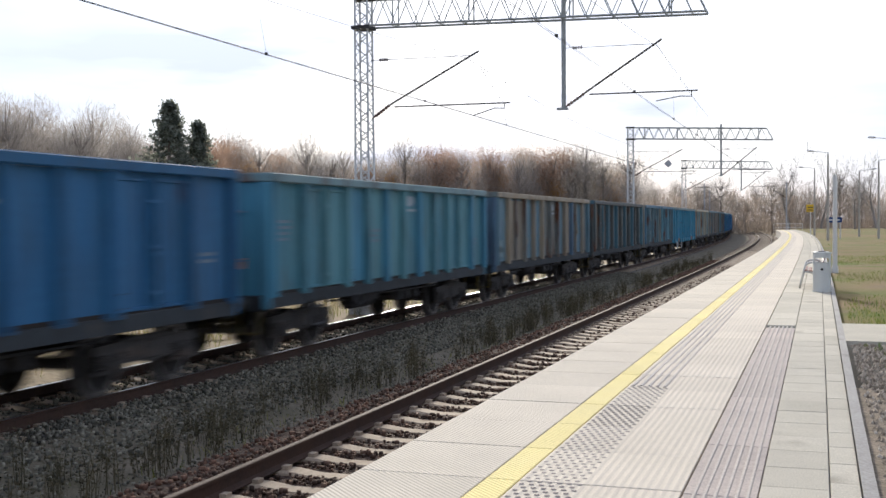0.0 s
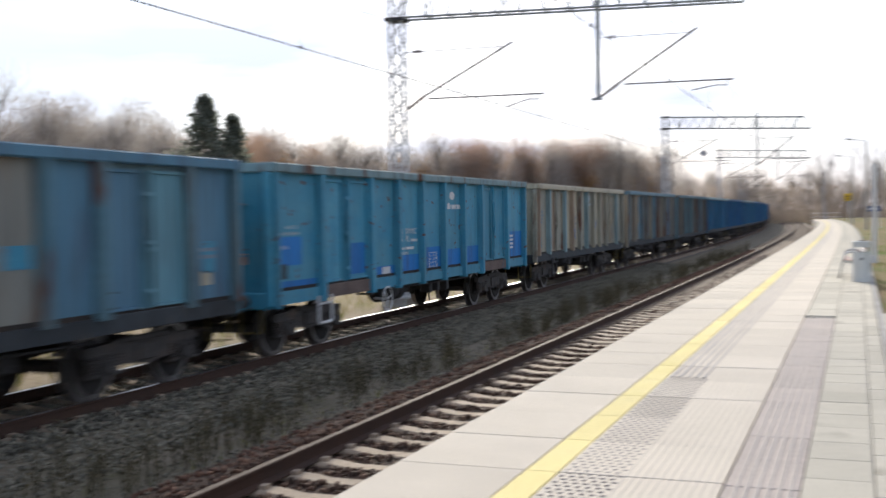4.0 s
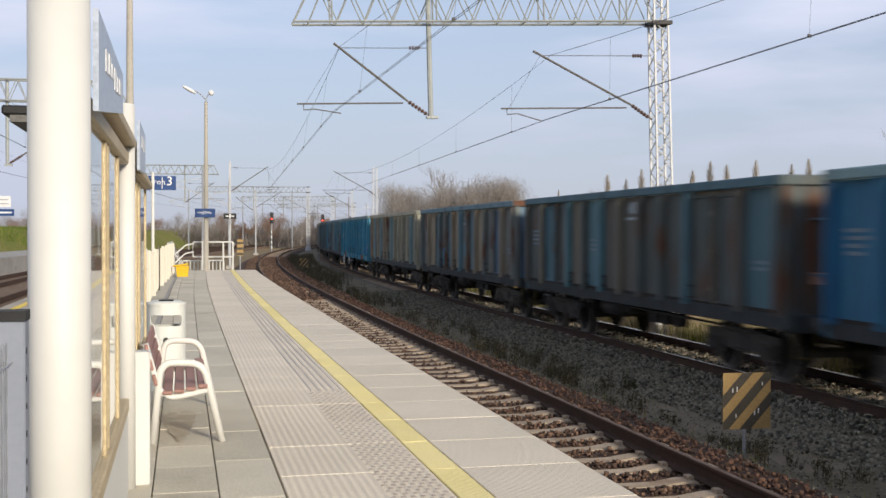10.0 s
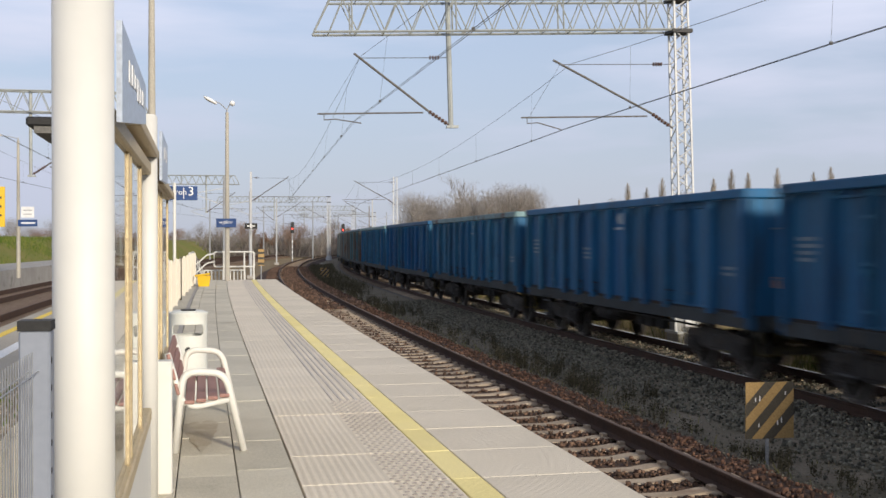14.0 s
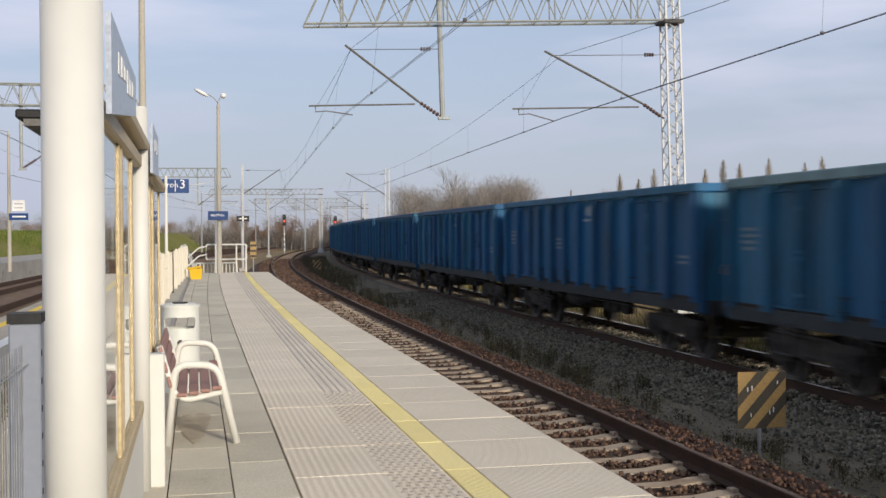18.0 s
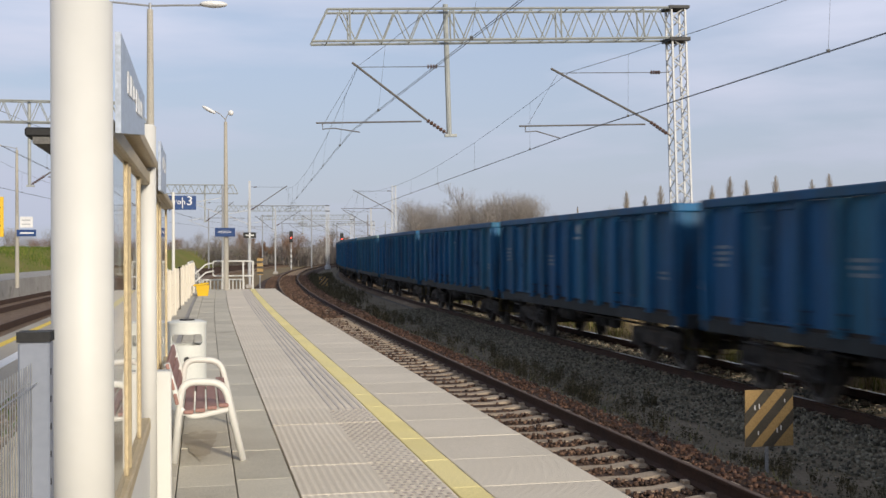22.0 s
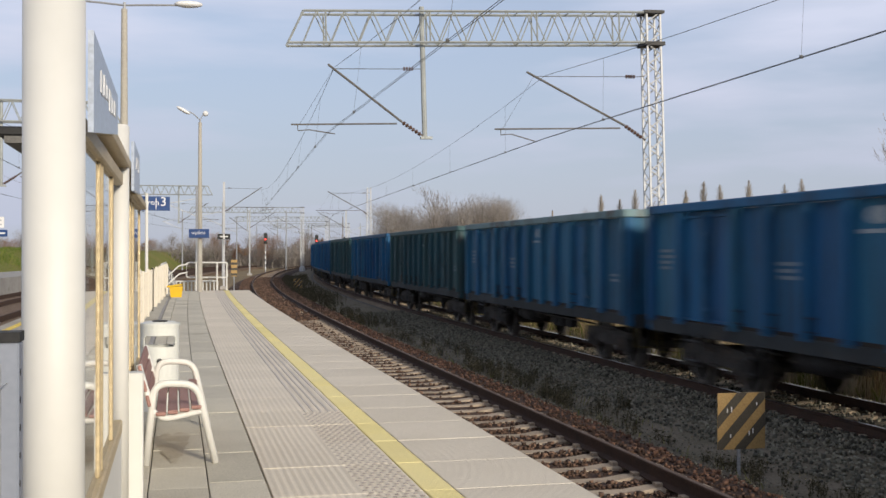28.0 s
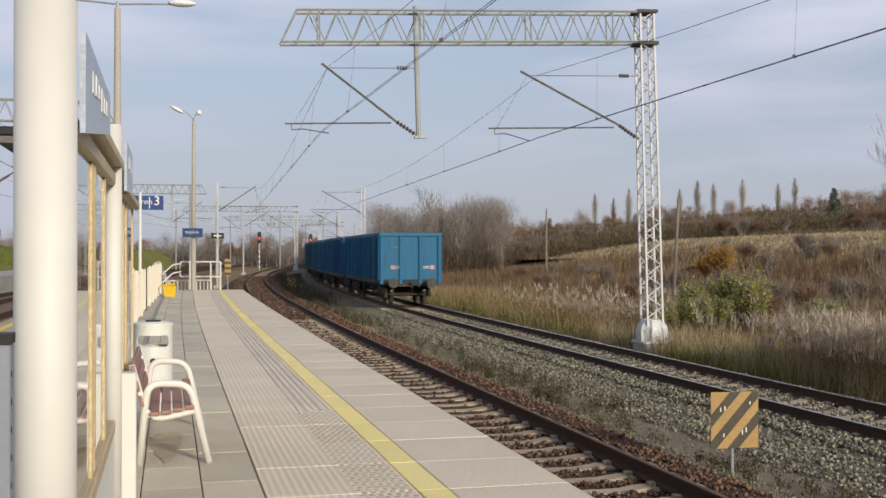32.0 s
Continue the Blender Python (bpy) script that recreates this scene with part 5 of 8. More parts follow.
# the rows behind
lay("ribbed_slab", -1.935, -2.33, 1.2, 16.2, 0.70, M["slab_pink"], (0, 17), joint=0.003)
for k in range(6):
    a = -1.985 - 0.056 * k
    keep_on_platform(sweep("guide_rib", [(a, -0.004), (a - 0.006, 0.006), (a - 0.02, 0.006), (a - 0.026, -0.004)], 1.2, 16.1, 1.0, M["slab_rib"]), "raised guiding rib")
lay("grey_slab", -1.935, -2.30, PLAT0, 1.2, 1.05, M["slab_grey"], (-36, 2), 0.3, joint=0.0035)
lay("grey_slab", -1.935, -2.33, 16.3, PLAT1, 1.05, M["slab_grey"], (16, 40), joint=0.0035)
lay("grey_slab", -2.30, -2.67, PLAT0, 1.2, 0.70, M["slab_grey"], (-36, 2), 0.1, joint=0.0035)
lay("grey_slab", -2.67, -2.865, PLAT0, 1.2, 0.70, M["slab_grey"], (-36, 2), 0.45, joint=0.0035)
lay("grey_slab", -2.33, -2.70, 1.2, PLAT1, 0.52, M["slab_grey"], (1, 30), joint=0.0035)
lay("grey_slab", -2.70, -2.865, 1.2, PLAT1, 0.52, M["slab_grey"], (1, 30), 0.2, joint=0.0035)


# ---- furniture of the platform ----
def world_thing(name, x, y, z, label, category, group="", turn=0.0):
    return tagged(empty(name, pose(x, y, z, 0, 0, turn)), label, category, group)


M["glass"] = bpy.data.materials.new("glass")
M["glass"].use_nodes = True
_b = M["glass"].node_tree.nodes["Principled BSDF"]
_b.inputs["Base Color"].default_value = (0.93, 0.96, 0.95, 1)
_b.inputs["Roughness"].default_value, _b.inputs["Transmission Weight"].default_value, _b.inputs["IOR"].default_value = 0.02, 1.0, 1.45
M["cream_frame"] = material("cream_frame", (0.52, 0.42, 0.26), 0.5, second=(0.44, 0.345, 0.205), scale=3, bump=0.03)
M["board_blue"] = material("board_blue", (0.40, 0.46, 0.57), 0.35, second=(0.46, 0.51, 0.60), scale=2, bump=0.0)
M["slat_red"] = material("slat_red", (0.36, 0.20, 0.17), 0.6, second=(0.30, 0.165, 0.14), scale=5, grain=60, bump=0.1, stretch=(1, 6, 1))
M["bin_grey"] = material("bin_grey", (0.60, 0.61, 0.58), 0.5, second=(0.575, 0.585, 0.555), scale=2, grain=40, bump=0.02, grain_dark=0.96)
M["fence_cream"] = material("fence_cream", (0.70, 0.64, 0.535), 0.5, second=(0.65, 0.595, 0.50), scale=3, bump=0.02, grain_dark=0.92)
# Darker, bluer base than the posts' own grey: their shade is in the colour.
M["fence_grey_shaded"] = material("fence_grey_shaded", (0.25, 0.27, 0.32), 0.5, second=(0.21, 0.235, 0.285), scale=3, bump=0.02, grain_dark=0.94)
M["asphalt"] = material("asphalt", (0.17, 0.165, 0.155), 0.9, second=(0.13, 0.125, 0.12), scale=0.6, grain=60, bump=0.3)
M["paving_worn"] = material("paving_worn", (0.44, 0.405, 0.345), 0.9, spec=0.05, second=(0.35, 0.32, 0.27), scale=0.6, grain=60, bump=0.2, grain_dark=0.85)
M["bank_green"] = material("bank_green", (0.17, 0.19, 0.055), 0.95, spec=0.05, second=(0.24, 0.20, 0.085), scale=0.3, grain=20, bump=0.6, bump_dist=0.04)
M["ballast_far"] = material("ballast_far", (0.27, 0.20, 0.15), 0.95, spec=0.05, second=(0.18, 0.13, 0.10), scale=2.0, grain=20, bump=0.8, bump_dist=0.04, grain_dark=0.6)
M["gravel"] = material("gravel", (0.34, 0.275, 0.21), 0.95, spec=0.05, second=(0.24, 0.20, 0.14), scale=2.5, grain=35, bump=0.5, bump_dist=0.02, grain_dark=0.6)
M["grit_yellow"] = material("grit_yellow", (0.75, 0.48, 0.02), 0.5, second=(0.68, 0.42, 0.03), bump=0.02)


def make_shelter():
    sh = world_thing("platform_shelter", 0, 0, 0, "white steel waiting shelter with glazed cream-framed screens", "shelter")
    for x, y, r, h in ((0.20, -3.33, 0.0865, 2.20), (0.168, -6.59, 0.05, 2.20)):
        bm = B()
        rod(bm, (x, y, 0.0), (x, y, h), r, 32)
        rod(bm, (x, y, h), (x, y, h + 0.012), r, 32, r * 0.8)
        p = part("column", bm, M["white_gloss"], sh, "round white gloss column", False)
        for f in p.data.polygons:
            f.use_smooth = abs(f.normal.z) < 0.3
    for y0, y1, bars in ((-3.45, -6.52, (-3.48, -4.86, -5.02, -5.82)), (-6.66, -10.34, (-6.69, -8.2, -8.75, -10.28))):
        bm = B()
        box(bm, 0.155, 0.215, y1, y0, 0.0, 0.46, 0.008)
        part("plinth", bm, M["white_gloss"], sh, "white lower panel")
        for z in (1.86, 0.46):
            bm = B()
            box(bm, 0.15, 0.21, y1, y0, z, z + 0.07, 0.008)
            part("screen_rail", bm, M["cream_frame"], sh, "cream frame of the glazed screen")
        for i, y in enumerate(bars):
            bm = B()
            box(bm, 0.166, 0.196, y - 0.022, y + 0.022, 0.53, 1.86, 0.005)
            part("mullion", bm, M["cream_frame"], sh, "cream upright of the glazed screen")
            if i < len(bars) - 1 and y - bars[i + 1] > 0.3:
                bm = B()
                box(bm, 0.176, 0.184, bars[i + 1] + 0.028, y - 0.028, 0.53, 1.86)
                g = part("pane", bm, M["glass"], sh, "clear glass pane")
                g.visible_shadow = False
    bm = B()
    box(bm, 0.04, 0.152, -6.76, -6.63, 0.0, 0.78, 0.008)
    part("end_panel", bm, M["white_gloss"], sh, "short white side panel")
    # name boards hung on the platform side, their lower edge rising away from the column
    for y0, y1, zt, zb0, zb1, n in ((-3.385, -4.79, 2.13, 1.83, 1.97, 6), (-6.70, -7.72, 2.13, 1.84, 1.87, 5)):
        bm = B()
        quad = [(y0, zb0), (y1, zb1), (y1, zt), (y0, zt)]
        lo = [bm.verts.new((0.095, y, z)) for y, z in quad]
        hi = [bm.verts.new((0.112, y, z)) for y, z in quad]
        for k in range(4):
            bm.faces.new((lo[k], lo[(k + 1) % 4], hi[(k + 1) % 4], hi[k]))
        bm.faces.new(lo[::-1]), bm.faces.new(hi)
        bmesh.ops.recalc_face_normals(bm, faces=bm.faces)
        b = part("name_board", bm, M["board_blue"], sh, "pale blue name board with worn white marks")
        for k in range(n):
            yy = y0 - 0.3 - (y0 - y1 - 0.45) * k / n
            bm = B()
            box(bm, 0.0925, 0.0955, yy - 0.12, yy, 1.99 + 0.012 * (k % 3), 2.06 + 0.01 * (k % 2))
            part("letter_bar", bm, M["sign_white"], b, "white mark of the station name")
    for y0, y1, z in ((-4.80, -8.3, 1.965), (-7.72, -10.4, 1.87)):
        bm = B()
        box(bm, 0.115, 0.225, y1, y0, z, z + 0.05, 0.004)
        part("eave", bm, M["cream_frame"], sh, "cream soffit over the screen")
    bm = B()
    box(bm, 0.24, 0.72, -10.4, -6.06, 2.045, 2.08)
    part("roof", bm, M["asphalt"], sh, "flat roof of the shelter")
    bm = B()
    box(bm, 0.30, 0.76, -10.4, -6.05, 2.08, 2.13, 0.01)
    part("roof_edge", bm, M["black"], sh, "dark roof trim")
    for y in (-4.1, -7.6):
        bm = B()
        box(bm, 0.188, 0.192, y - 0.3, y + 0.3, 0.9, 1.6)
        part("notice", bm, M["sign_white"], sh, "pale printed timetable")
    return sh


make_shelter()


def make_bench(y0, y1, label):
    b = world_thing("bench", 0, 0, 0, label, "bench", "platform benches")
    for y in (y0, y1):
        bm = B()
        tube(bm, rounded([(-0.42, y, 0.0), (-0.29, y, 0.555), (0.0, y, 0.57), (0.055, y, 0.0)], 0.10, 6), 0.026, 10)
        part("arm_frame", bm, M["white_gloss"], b, "white bent tube leg and armrest", True)
        bm = B()
        tube(bm, rounded([(-0.33, y, 0.37), (-0.07, y, 0.315), (0.01, y, 0.36), (0.105, y, 0.70)], 0.06, 4), 0.022, 8)
        part("seat_bearer", bm, M["white_gloss"], b, "", True)
    lo, hi = min(y0, y1) - 0.04, max(y0, y1) + 0.04
    for x, z in ((-0.285, 0.385), (-0.205, 0.37), (-0.125, 0.355), (-0.045, 0.345)):
        bm = B()
        box(bm, x - 0.034, x + 0.034, lo, hi, z, z + 0.026, 0.006)
        part("seat_slat", bm, M["slat_red"], b, "reddish wooden seat slat")
    for k in range(3):
        bm = B()
        box(bm, -0.012, 0.012, lo, hi, -0.04, 0.04, 0.006, pose(0.04 + 0.026 * k, 0, 0.45 + 0.105 * k, 0, 14, 0))
        part("back_slat", bm, M["slat_red"], b, "reddish wooden back slat")
    return b


make_bench(-7.93, -9.55, "bench with white tubular frame and reddish wooden slats")


def make_brown_patch(x, y, rx, ry, seed):
    """A thin brown patch with an uneven edge, lying on the slabs."""
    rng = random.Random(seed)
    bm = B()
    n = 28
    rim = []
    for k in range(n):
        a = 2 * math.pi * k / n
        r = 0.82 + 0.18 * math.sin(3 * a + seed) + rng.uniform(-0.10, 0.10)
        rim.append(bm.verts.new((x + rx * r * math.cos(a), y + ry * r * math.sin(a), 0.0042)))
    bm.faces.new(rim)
    ob = obj("damp_patch", bm, M["brown_slab"])
    return tagged(ob, "uneven brown patch on the paving under the bench", "stain")


M["brown_slab"] = material("brown_slab", (0.47, 0.41, 0.31), 0.6, spec=0.2, second=(0.38, 0.325, 0.24), scale=3.0, grain=90, bump=0.1, stain=(0.50, 0.455, 0.36), stain_scale=4.0, stain_at=(0.52, 0.66))
make_brown_patch(-0.12, -8.75, 0.15, 0.75, 3)


def make_bin(x, y, turn, label):
    b = world_thing("litter_bin", x, y, 0, label, "bin", "litter bins", turn)
    r = 0.178
    bm = B()
    seg = 60
    # wall with an opening towards local +y
    zs = [0.03, 0.2, 0.5, 0.60, 0.615, 0.69, 0.705, 0.80]
    grid = [[bm.verts.new((r * math.sin(2 * math.pi * k / seg), r * math.cos(2 * math.pi * k / seg), z)) for k in range(seg)] for z in zs]
    for i in range(len(zs) - 1):
        for k in range(seg):
            ang = min(k + 0.5, seg - k - 0.5, abs(k + 0.5 - seg / 2))
            if 3 <= i <= 5 and ang < (9.0 if i == 4 else 7.8):
                continue
            bm.faces.new((grid[i][k], grid[i][(k + 1) % seg], grid[i + 1][(k + 1) % seg], grid[i + 1][k]))
    bmesh.ops.recalc_face_normals(bm, faces=bm.faces)
    bmesh.ops.solidify(bm, geom=bm.faces[:], thickness=0.010)
    bmesh.ops.recalc_face_normals(bm, faces=bm.faces)
    part("shell", bm, M["bin_grey"], b, "pale grey drum with a wide slot")
    bm = B()
    rod(bm, (0, 0, 0.05), (0, 0, 0.52), r - 0.03, 24)
    part("liner", bm, M["black"], b, "dark inner liner")
    bm = B()
    rod(bm, (0, 0, 0.79), (0, 0, 0.815), r + 0.008, 40)
    rod(bm, (0, 0, 0.815), (0, 0, 0.83), r - 0.01, 40, r - 0.04)
    part("lid", bm, M["bin_grey"], b, "pale grey rim and lid")
    bm = B()
    rod(bm, (0, 0, 0.0), (0, 0, 0.04), r + 0.012, 40)
    part("base", bm, M["bin_grey"], b)
    bm = B()
    rod(bm, (0, 0.03, 0.83), (0, 0.03, 0.842), 0.07, 20)
    part("ash_tray", bm, M["black"], b, "black stub plate on top")
    bm = B()
    rod(bm, (0.0, r + 0.001, 0.47), (0.0, r + 0.006, 0.47), 0.028, 16)
    part("lock", bm, M["dark_steel"], b, "round lock plate")
    return b


make_bin(-0.002, -10.74, 0, "pale grey round litter bin beside the bench")
make_bin(0.04, 24.1, 180, "pale grey round litter bin at the edge of the grass")


make_bench(25.2, 26.8, "bench with white tubular frame beyond the bin")


def make_fence(pts, height, mat, name, label, post_every=2.5, z0=0.0, cap=False, wire=0.05, post=0.03, mesh=None, thin=0.0035):
    f = tagged(empty(name), label, "fence", kind="structure")
    for p, q in zip(pts, pts[1:]):
        p, q = Vector(p), Vector(q)
        d = (q - p)
        n = max(1, round(d.length / post_every))
        u = d.normalized()
        side = Vector((u.y, -u.x, 0))
        for i in range(n + 1):
            c = p + d * (i / n)
            bm = B()
            box(bm, c.x - post, c.x + post, c.y - post, c.y + post, z0, z0 + height, 0.004)
            ps = part("post", bm, mat, f)
            if cap:
                for z in range(9):
                    bm = B()
                    rod(bm, (c.x - post - 0.001, c.y + post * 0.45, z0 + height - 0.06 - 0.055 * z), (c.x - post + 0.01, c.y + post * 0.45, z0 + height - 0.06 - 0.055 * z), 0.007, 8)
                    part("punched_hole", bm, M["black"], ps, "dark punched hole")
                bm = B()
                box(bm, c.x - post - 0.002, c.x + post + 0.002, c.y - post - 0.002, c.y + post + 0.002, z0 + height, z0 + height + 0.02)
                part("cap", bm, M["black"], ps, "black plastic cap")
            if i == n:
                continue
            bm = B()
            e = p + d * ((i + 1) / n)
            k = int((e - c).length / wire)
            for j in range(1, k):
                w = c.lerp(e, j / k)
                rod(bm, (w.x, w.y, z0 + 0.05), (w.x, w.y, z0 + height - 0.04), thin, 4)
            for z in (0.08, 0.3, 0.52, 0.74, height - 0.08):
                for s_ in (-0.008, 0.008):
                    rod(bm, Vector((c.x, c.y, z0 + z)) + side * s_, Vector((e.x, e.y, z0 + z)) + side * s_, thin + 0.0005, 4)
            part("mesh_panel", bm, mesh or mat, f, "welded wire panel")
    return f


make_fence([tuple(on_line(s, a)) for s, a in ((-11.0, -3.36), (-18.5, -3.28), (-29, -3.17), (-40.4, -3.06))], 1.10, M["fence_cream"], "fence_1", "cream welded mesh fence along the back of the platform")
make_fence([(0.19, -2.33, 0), (0.235, 0.2, 0), (0.21, 2.53, 0)], 1.30, M["fence_grey_shaded"], "fence_2", "grey welded mesh fence with black-capped posts", cap=True, mesh=M["galvanised"], thin=0.0011, wire=0.025)
make_fence([(0.62, -5.1, 0), (0.60, -3.9, 0), (1.5, 0.5, 0)], 1.12, M["fence_cream"], "fence_3", "cream mesh fence on the ramp", z0=-0.35)


tagged(sweep("strip_1", [(-2.952, -0.003), (-2.952, -1.2), (-3.5, -1.2), (-3.5, -0.003)], PLAT0, -10.45, 2.0, M["slab_grey"]), "grey paved strip under the fence", "pavement", kind="structure")


def make_lamp(x, y, z0, h, arms, label, turn=0.0):
    m = tagged(empty("street_lamp", pose(x, y, z0, 0, 0, turn)), label, "lamp post", "platform lamps")
    bm = B()
    rod(bm, (0, 0, 0), (0, 0, h), 0.105, 14, 0.062)
    part("column", bm, M["lamp_pole"], m, "tapered pale concrete column")
    bm = B()
    rod(bm, (0, 0, h - 0.02), (0, 0, h + 0.14), 0.03, 8)
    for dx, dz in arms:
        tube(bm, [(0, 0, h + 0.08), (dx * 0.45, 0, h + 0.1 + dz * 0.6), (dx, 0, h + 0.12 + dz)], 0.022, 6)
    part("bracket", bm, M["galvanised"], m)
    for dx, dz in arms:
        bm = B()
        sg = 1 if dx > 0 else -1
        long = 0.30 if abs(dx) > 0.3 else 0.11
        bmesh.ops.create_uvsphere(bm, u_segments=14, v_segments=8, radius=1.0, matrix=Matrix.Translation((dx + sg * long * 0.7, 0, h + 0.15 + dz)) @ Matrix.Rotation(-sg * math.atan2(dz, abs(dx)) * 0.8, 4, "Y") @ Matrix.Diagonal((long, 0.13, 0.075 if long > 0.2 else 0.11, 1)))
        part("lamp_head", bm, M["sign_white"], m, "pale oval lamp head", True)
    return m


make_lamp(-1.07, -43.3, 0.0, 6.48, [(0.42, 0.30), (-0.12, 0.20)], "tall pale lamp post at the end of the platform")
make_lamp(0.9, -24.0, -0.2, 6.78, [(1.1, 0.02), (-1.1, 0.02)], "tall pale lamp post with two lamp heads behind the fence")
for x, y, h, dx in ((0.55, 86, 6.9, -1.0), (-0.5, 112, 6.9, -1.0), (4.6, 82, 7.5, -1.0), (3.3, 105, 6.3, 1.0), (4.35, 93, 6.6, 1.0), (8.5, 70, 7.0, -1.0)):
    make_lamp(x, y, -0.6, h, [(dx, 0.1)], "grey lamp post beside the grass", 0)
make_lamp(8.88, -58.6, -0.3, 6.9, [(0.8, 0.1)], "pale lamp post on the opposite platform")


def make_plain_post(x, y, h):
    p = tagged(empty("white_post", pose(x, y, -0.2)), "plain white steel post at the edge of the grass", "post")
    bm = B()
    rod(bm, (0, 0, 0), (0, 0, h + 0.2), 0.07, 14, 0.06)
    part("shaft", bm, M["white_gloss"], p)
    bm = B()
    rod(bm, (0, 0, 0.1), (0, 0, 0.35), 0.1, 14, 0.09)
    part("foot", bm, M["white_gloss"], p)
    return p


make_plain_post(0.41, 33.84, 2.78)


def make_sign(name, x, y, z, w, h, mat, label, turn=0.0, post_x=None, z_ground=-0.3, thick=0.05, side=-1):
    """A flat plate facing +y; local x runs to its right as seen from behind."""
    m = tagged(empty(name, pose(x, y, 0, 0, 0, turn)), label, "sign", "station signs")
    bm = B()
    box(bm, -w / 2, w / 2, -thick / 2, thick / 2, z, z + h, 0.006)
    part("plate", bm, mat, m)
    if post_x is not None:
        bm = B()
        rod(bm, (post_x, side * thick * 1.6, z_ground), (post_x, side * thick * 1.6, z + h + 0.1), 0.05, 10)
        part("post", bm, M["white_gloss"], m, "white round post")
    return m


FACE = Matrix(((-1, 0, 0, 0), (0, 0, 1, 0), (0, 1, 0, 0), (0, 0, 0, 1)))


def face_text(parent, text, size, x, z, y=0.028, mat="sign_white"):
    m = FACE.copy()
    m.translation = (x, y, z)
    return words("lettering", text, size, M[mat], parent, m, "white lettering")


sg = make_sign("platform_sign", 0.53, -37.0, 2.85, 1.02, 0.46, M["sign_blue"], "blue platform number sign with white lettering on a white post", post_x=0.22, side=1)
face_text(sg, "peron", 0.26, 0.46, 2.98)
face_text(sg, "3", 0.42, -0.2, 2.92)
bm = B()
box(bm, -0.085, -0.06, 0.026, 0.03, 2.9, 3.26)
part("divider", bm, M["sign_white"], sg)
sg = make_sign("exit_sign", -1.03, -43.1, 2.05, 0.76, 0.34, M["sign_blue"], "blue exit sign with white lettering on the lamp post")
face_text(sg, "wyjście", 0.17, 0.28, 2.16)
sg = make_sign("black_cross_sign", -3.72, -84.5, 2.5, 0.95, 0.42, M["black"], "black board with a white cross on a mast")
for a, b, c, d in ((-0.3, 0.3, 2.67, 2.75), (-0.06, 0.06, 2.53, 2.89)):
    bm = B()
    box(bm, a, b, 0.026, 0.032, c, d)
    part("cross_bar", bm, M["sign_white"], sg, "white bar")
sg = make_sign("yellow_information_board", 6.9, -39.4, 2.0, 1.1, 1.35, M["sign_yellow"], "tall yellow information board with dark lines", post_x=0.4)
for k in range(3):
    bm = B()
    box(bm, -0.45, 0.4 - 0.1 * k, 0.026, 0.03, 2.35 + 0.3 * k, 2.42 + 0.3 * k)
    part("text_bar", bm, M["stripe_dark"], sg, "row of dark print")
sg = make_sign("white_notice_board", 8.42, -58.48, 2.72, 0.62, 0.55, M["sign_white"], "white notice board on the lamp post")
for k in range(2):
    bm = B()
    box(bm, -0.2, 0.2, 0.026, 0.03, 2.86 + 0.2 * k, 2.92 + 0.2 * k)
    part("text_bar", bm, M["galvanised"], sg, "row of grey print")
sg = make_sign("blue_station_sign", 8.42, -58.48, 2.28, 0.92, 0.34, M["sign_blue"], "small blue sign on the lamp post")
bm = B()
box(bm, -0.35, 0.3, 0.026, 0.03, 2.41, 2.49)
part("text_bar", bm, M["sign_white"], sg, "row of white print")
sg = make_sign("blue_station_sign", 1.05, 92.0, 1.25, 1.15, 0.42, M["sign_blue"], "dark blue station sign by the grass", 180, post_x=-0.45, z_ground=-0.8)
bm = B()
box(bm, -0.42, 0.42, 0.026, 0.03, 1.4, 1.5)
part("text_bar", bm, M["sign_white"], sg, "row of white print")
sg = make_sign("yellow_sign", -1.0, 128.0, 2.35, 0.85, 0.8, M["sign_yellow"], "yellow sign plate beyond the platform", 180, post_x=0.0, z_ground=-0.9)
for k in range(2):
    bm = B()
    box(bm, -0.3, 0.3, 0.026, 0.03, 2.5 + 0.28 * k, 2.6 + 0.28 * k)
    part("text_bar", bm, M["stripe_dark"], sg)


def make_diamond():
    d = tagged(empty("diamond_sign", pose(-9.56, 74.4, 5.28)), "grey diamond-shaped board hung from the overhead wires", "sign")
    bm = B()
    box(bm, -0.19, 0.19, -0.015, 0.015, -0.19, 0.19, 0.004, pose(0, 0, 0, 0, 45, 0))
    part("plate", bm, M["galvanised"], d)
    bm = B()
    rod(bm, (0, 0, 0.25), (0, 0, 1.1), 0.012, 6)
    part("hanger", bm, M["wire"], d)
    return d


make_diamond()


def make_grit_box():
    g = world_thing("grit_box", -0.18, -37.9, 0, "tapered yellow plastic grit box with a sloping lid", "grit box")
    bm = B()
    v = [(-0.22, -0.2), (0.22, -0.2), (0.22, 0.2), (-0.22, 0.2)]
    lo = [bm.verts.new((x * 0.8, y * 0.8, 0.0)) for x, y in v]
    hi = [bm.verts.new((x, y, 0.36)) for x, y in v]
    for k in range(4):
        bm.faces.new((lo[k], lo[(k + 1) % 4], hi[(k + 1) % 4], hi[k]))
    bm.faces.new(lo[::-1]), bm.faces.new(hi)
    part("tub", bm, M["grit_yellow"], g)
    bm = B()
    box(bm, -0.25, 0.25, -0.23, 0.23, 0.36, 0.42, 0.02, pose(0, 0, 0, 0, 8, 0))
    part("lid", bm, M["grit_yellow"], g, "yellow hinged lid")
    return g


make_grit_box()


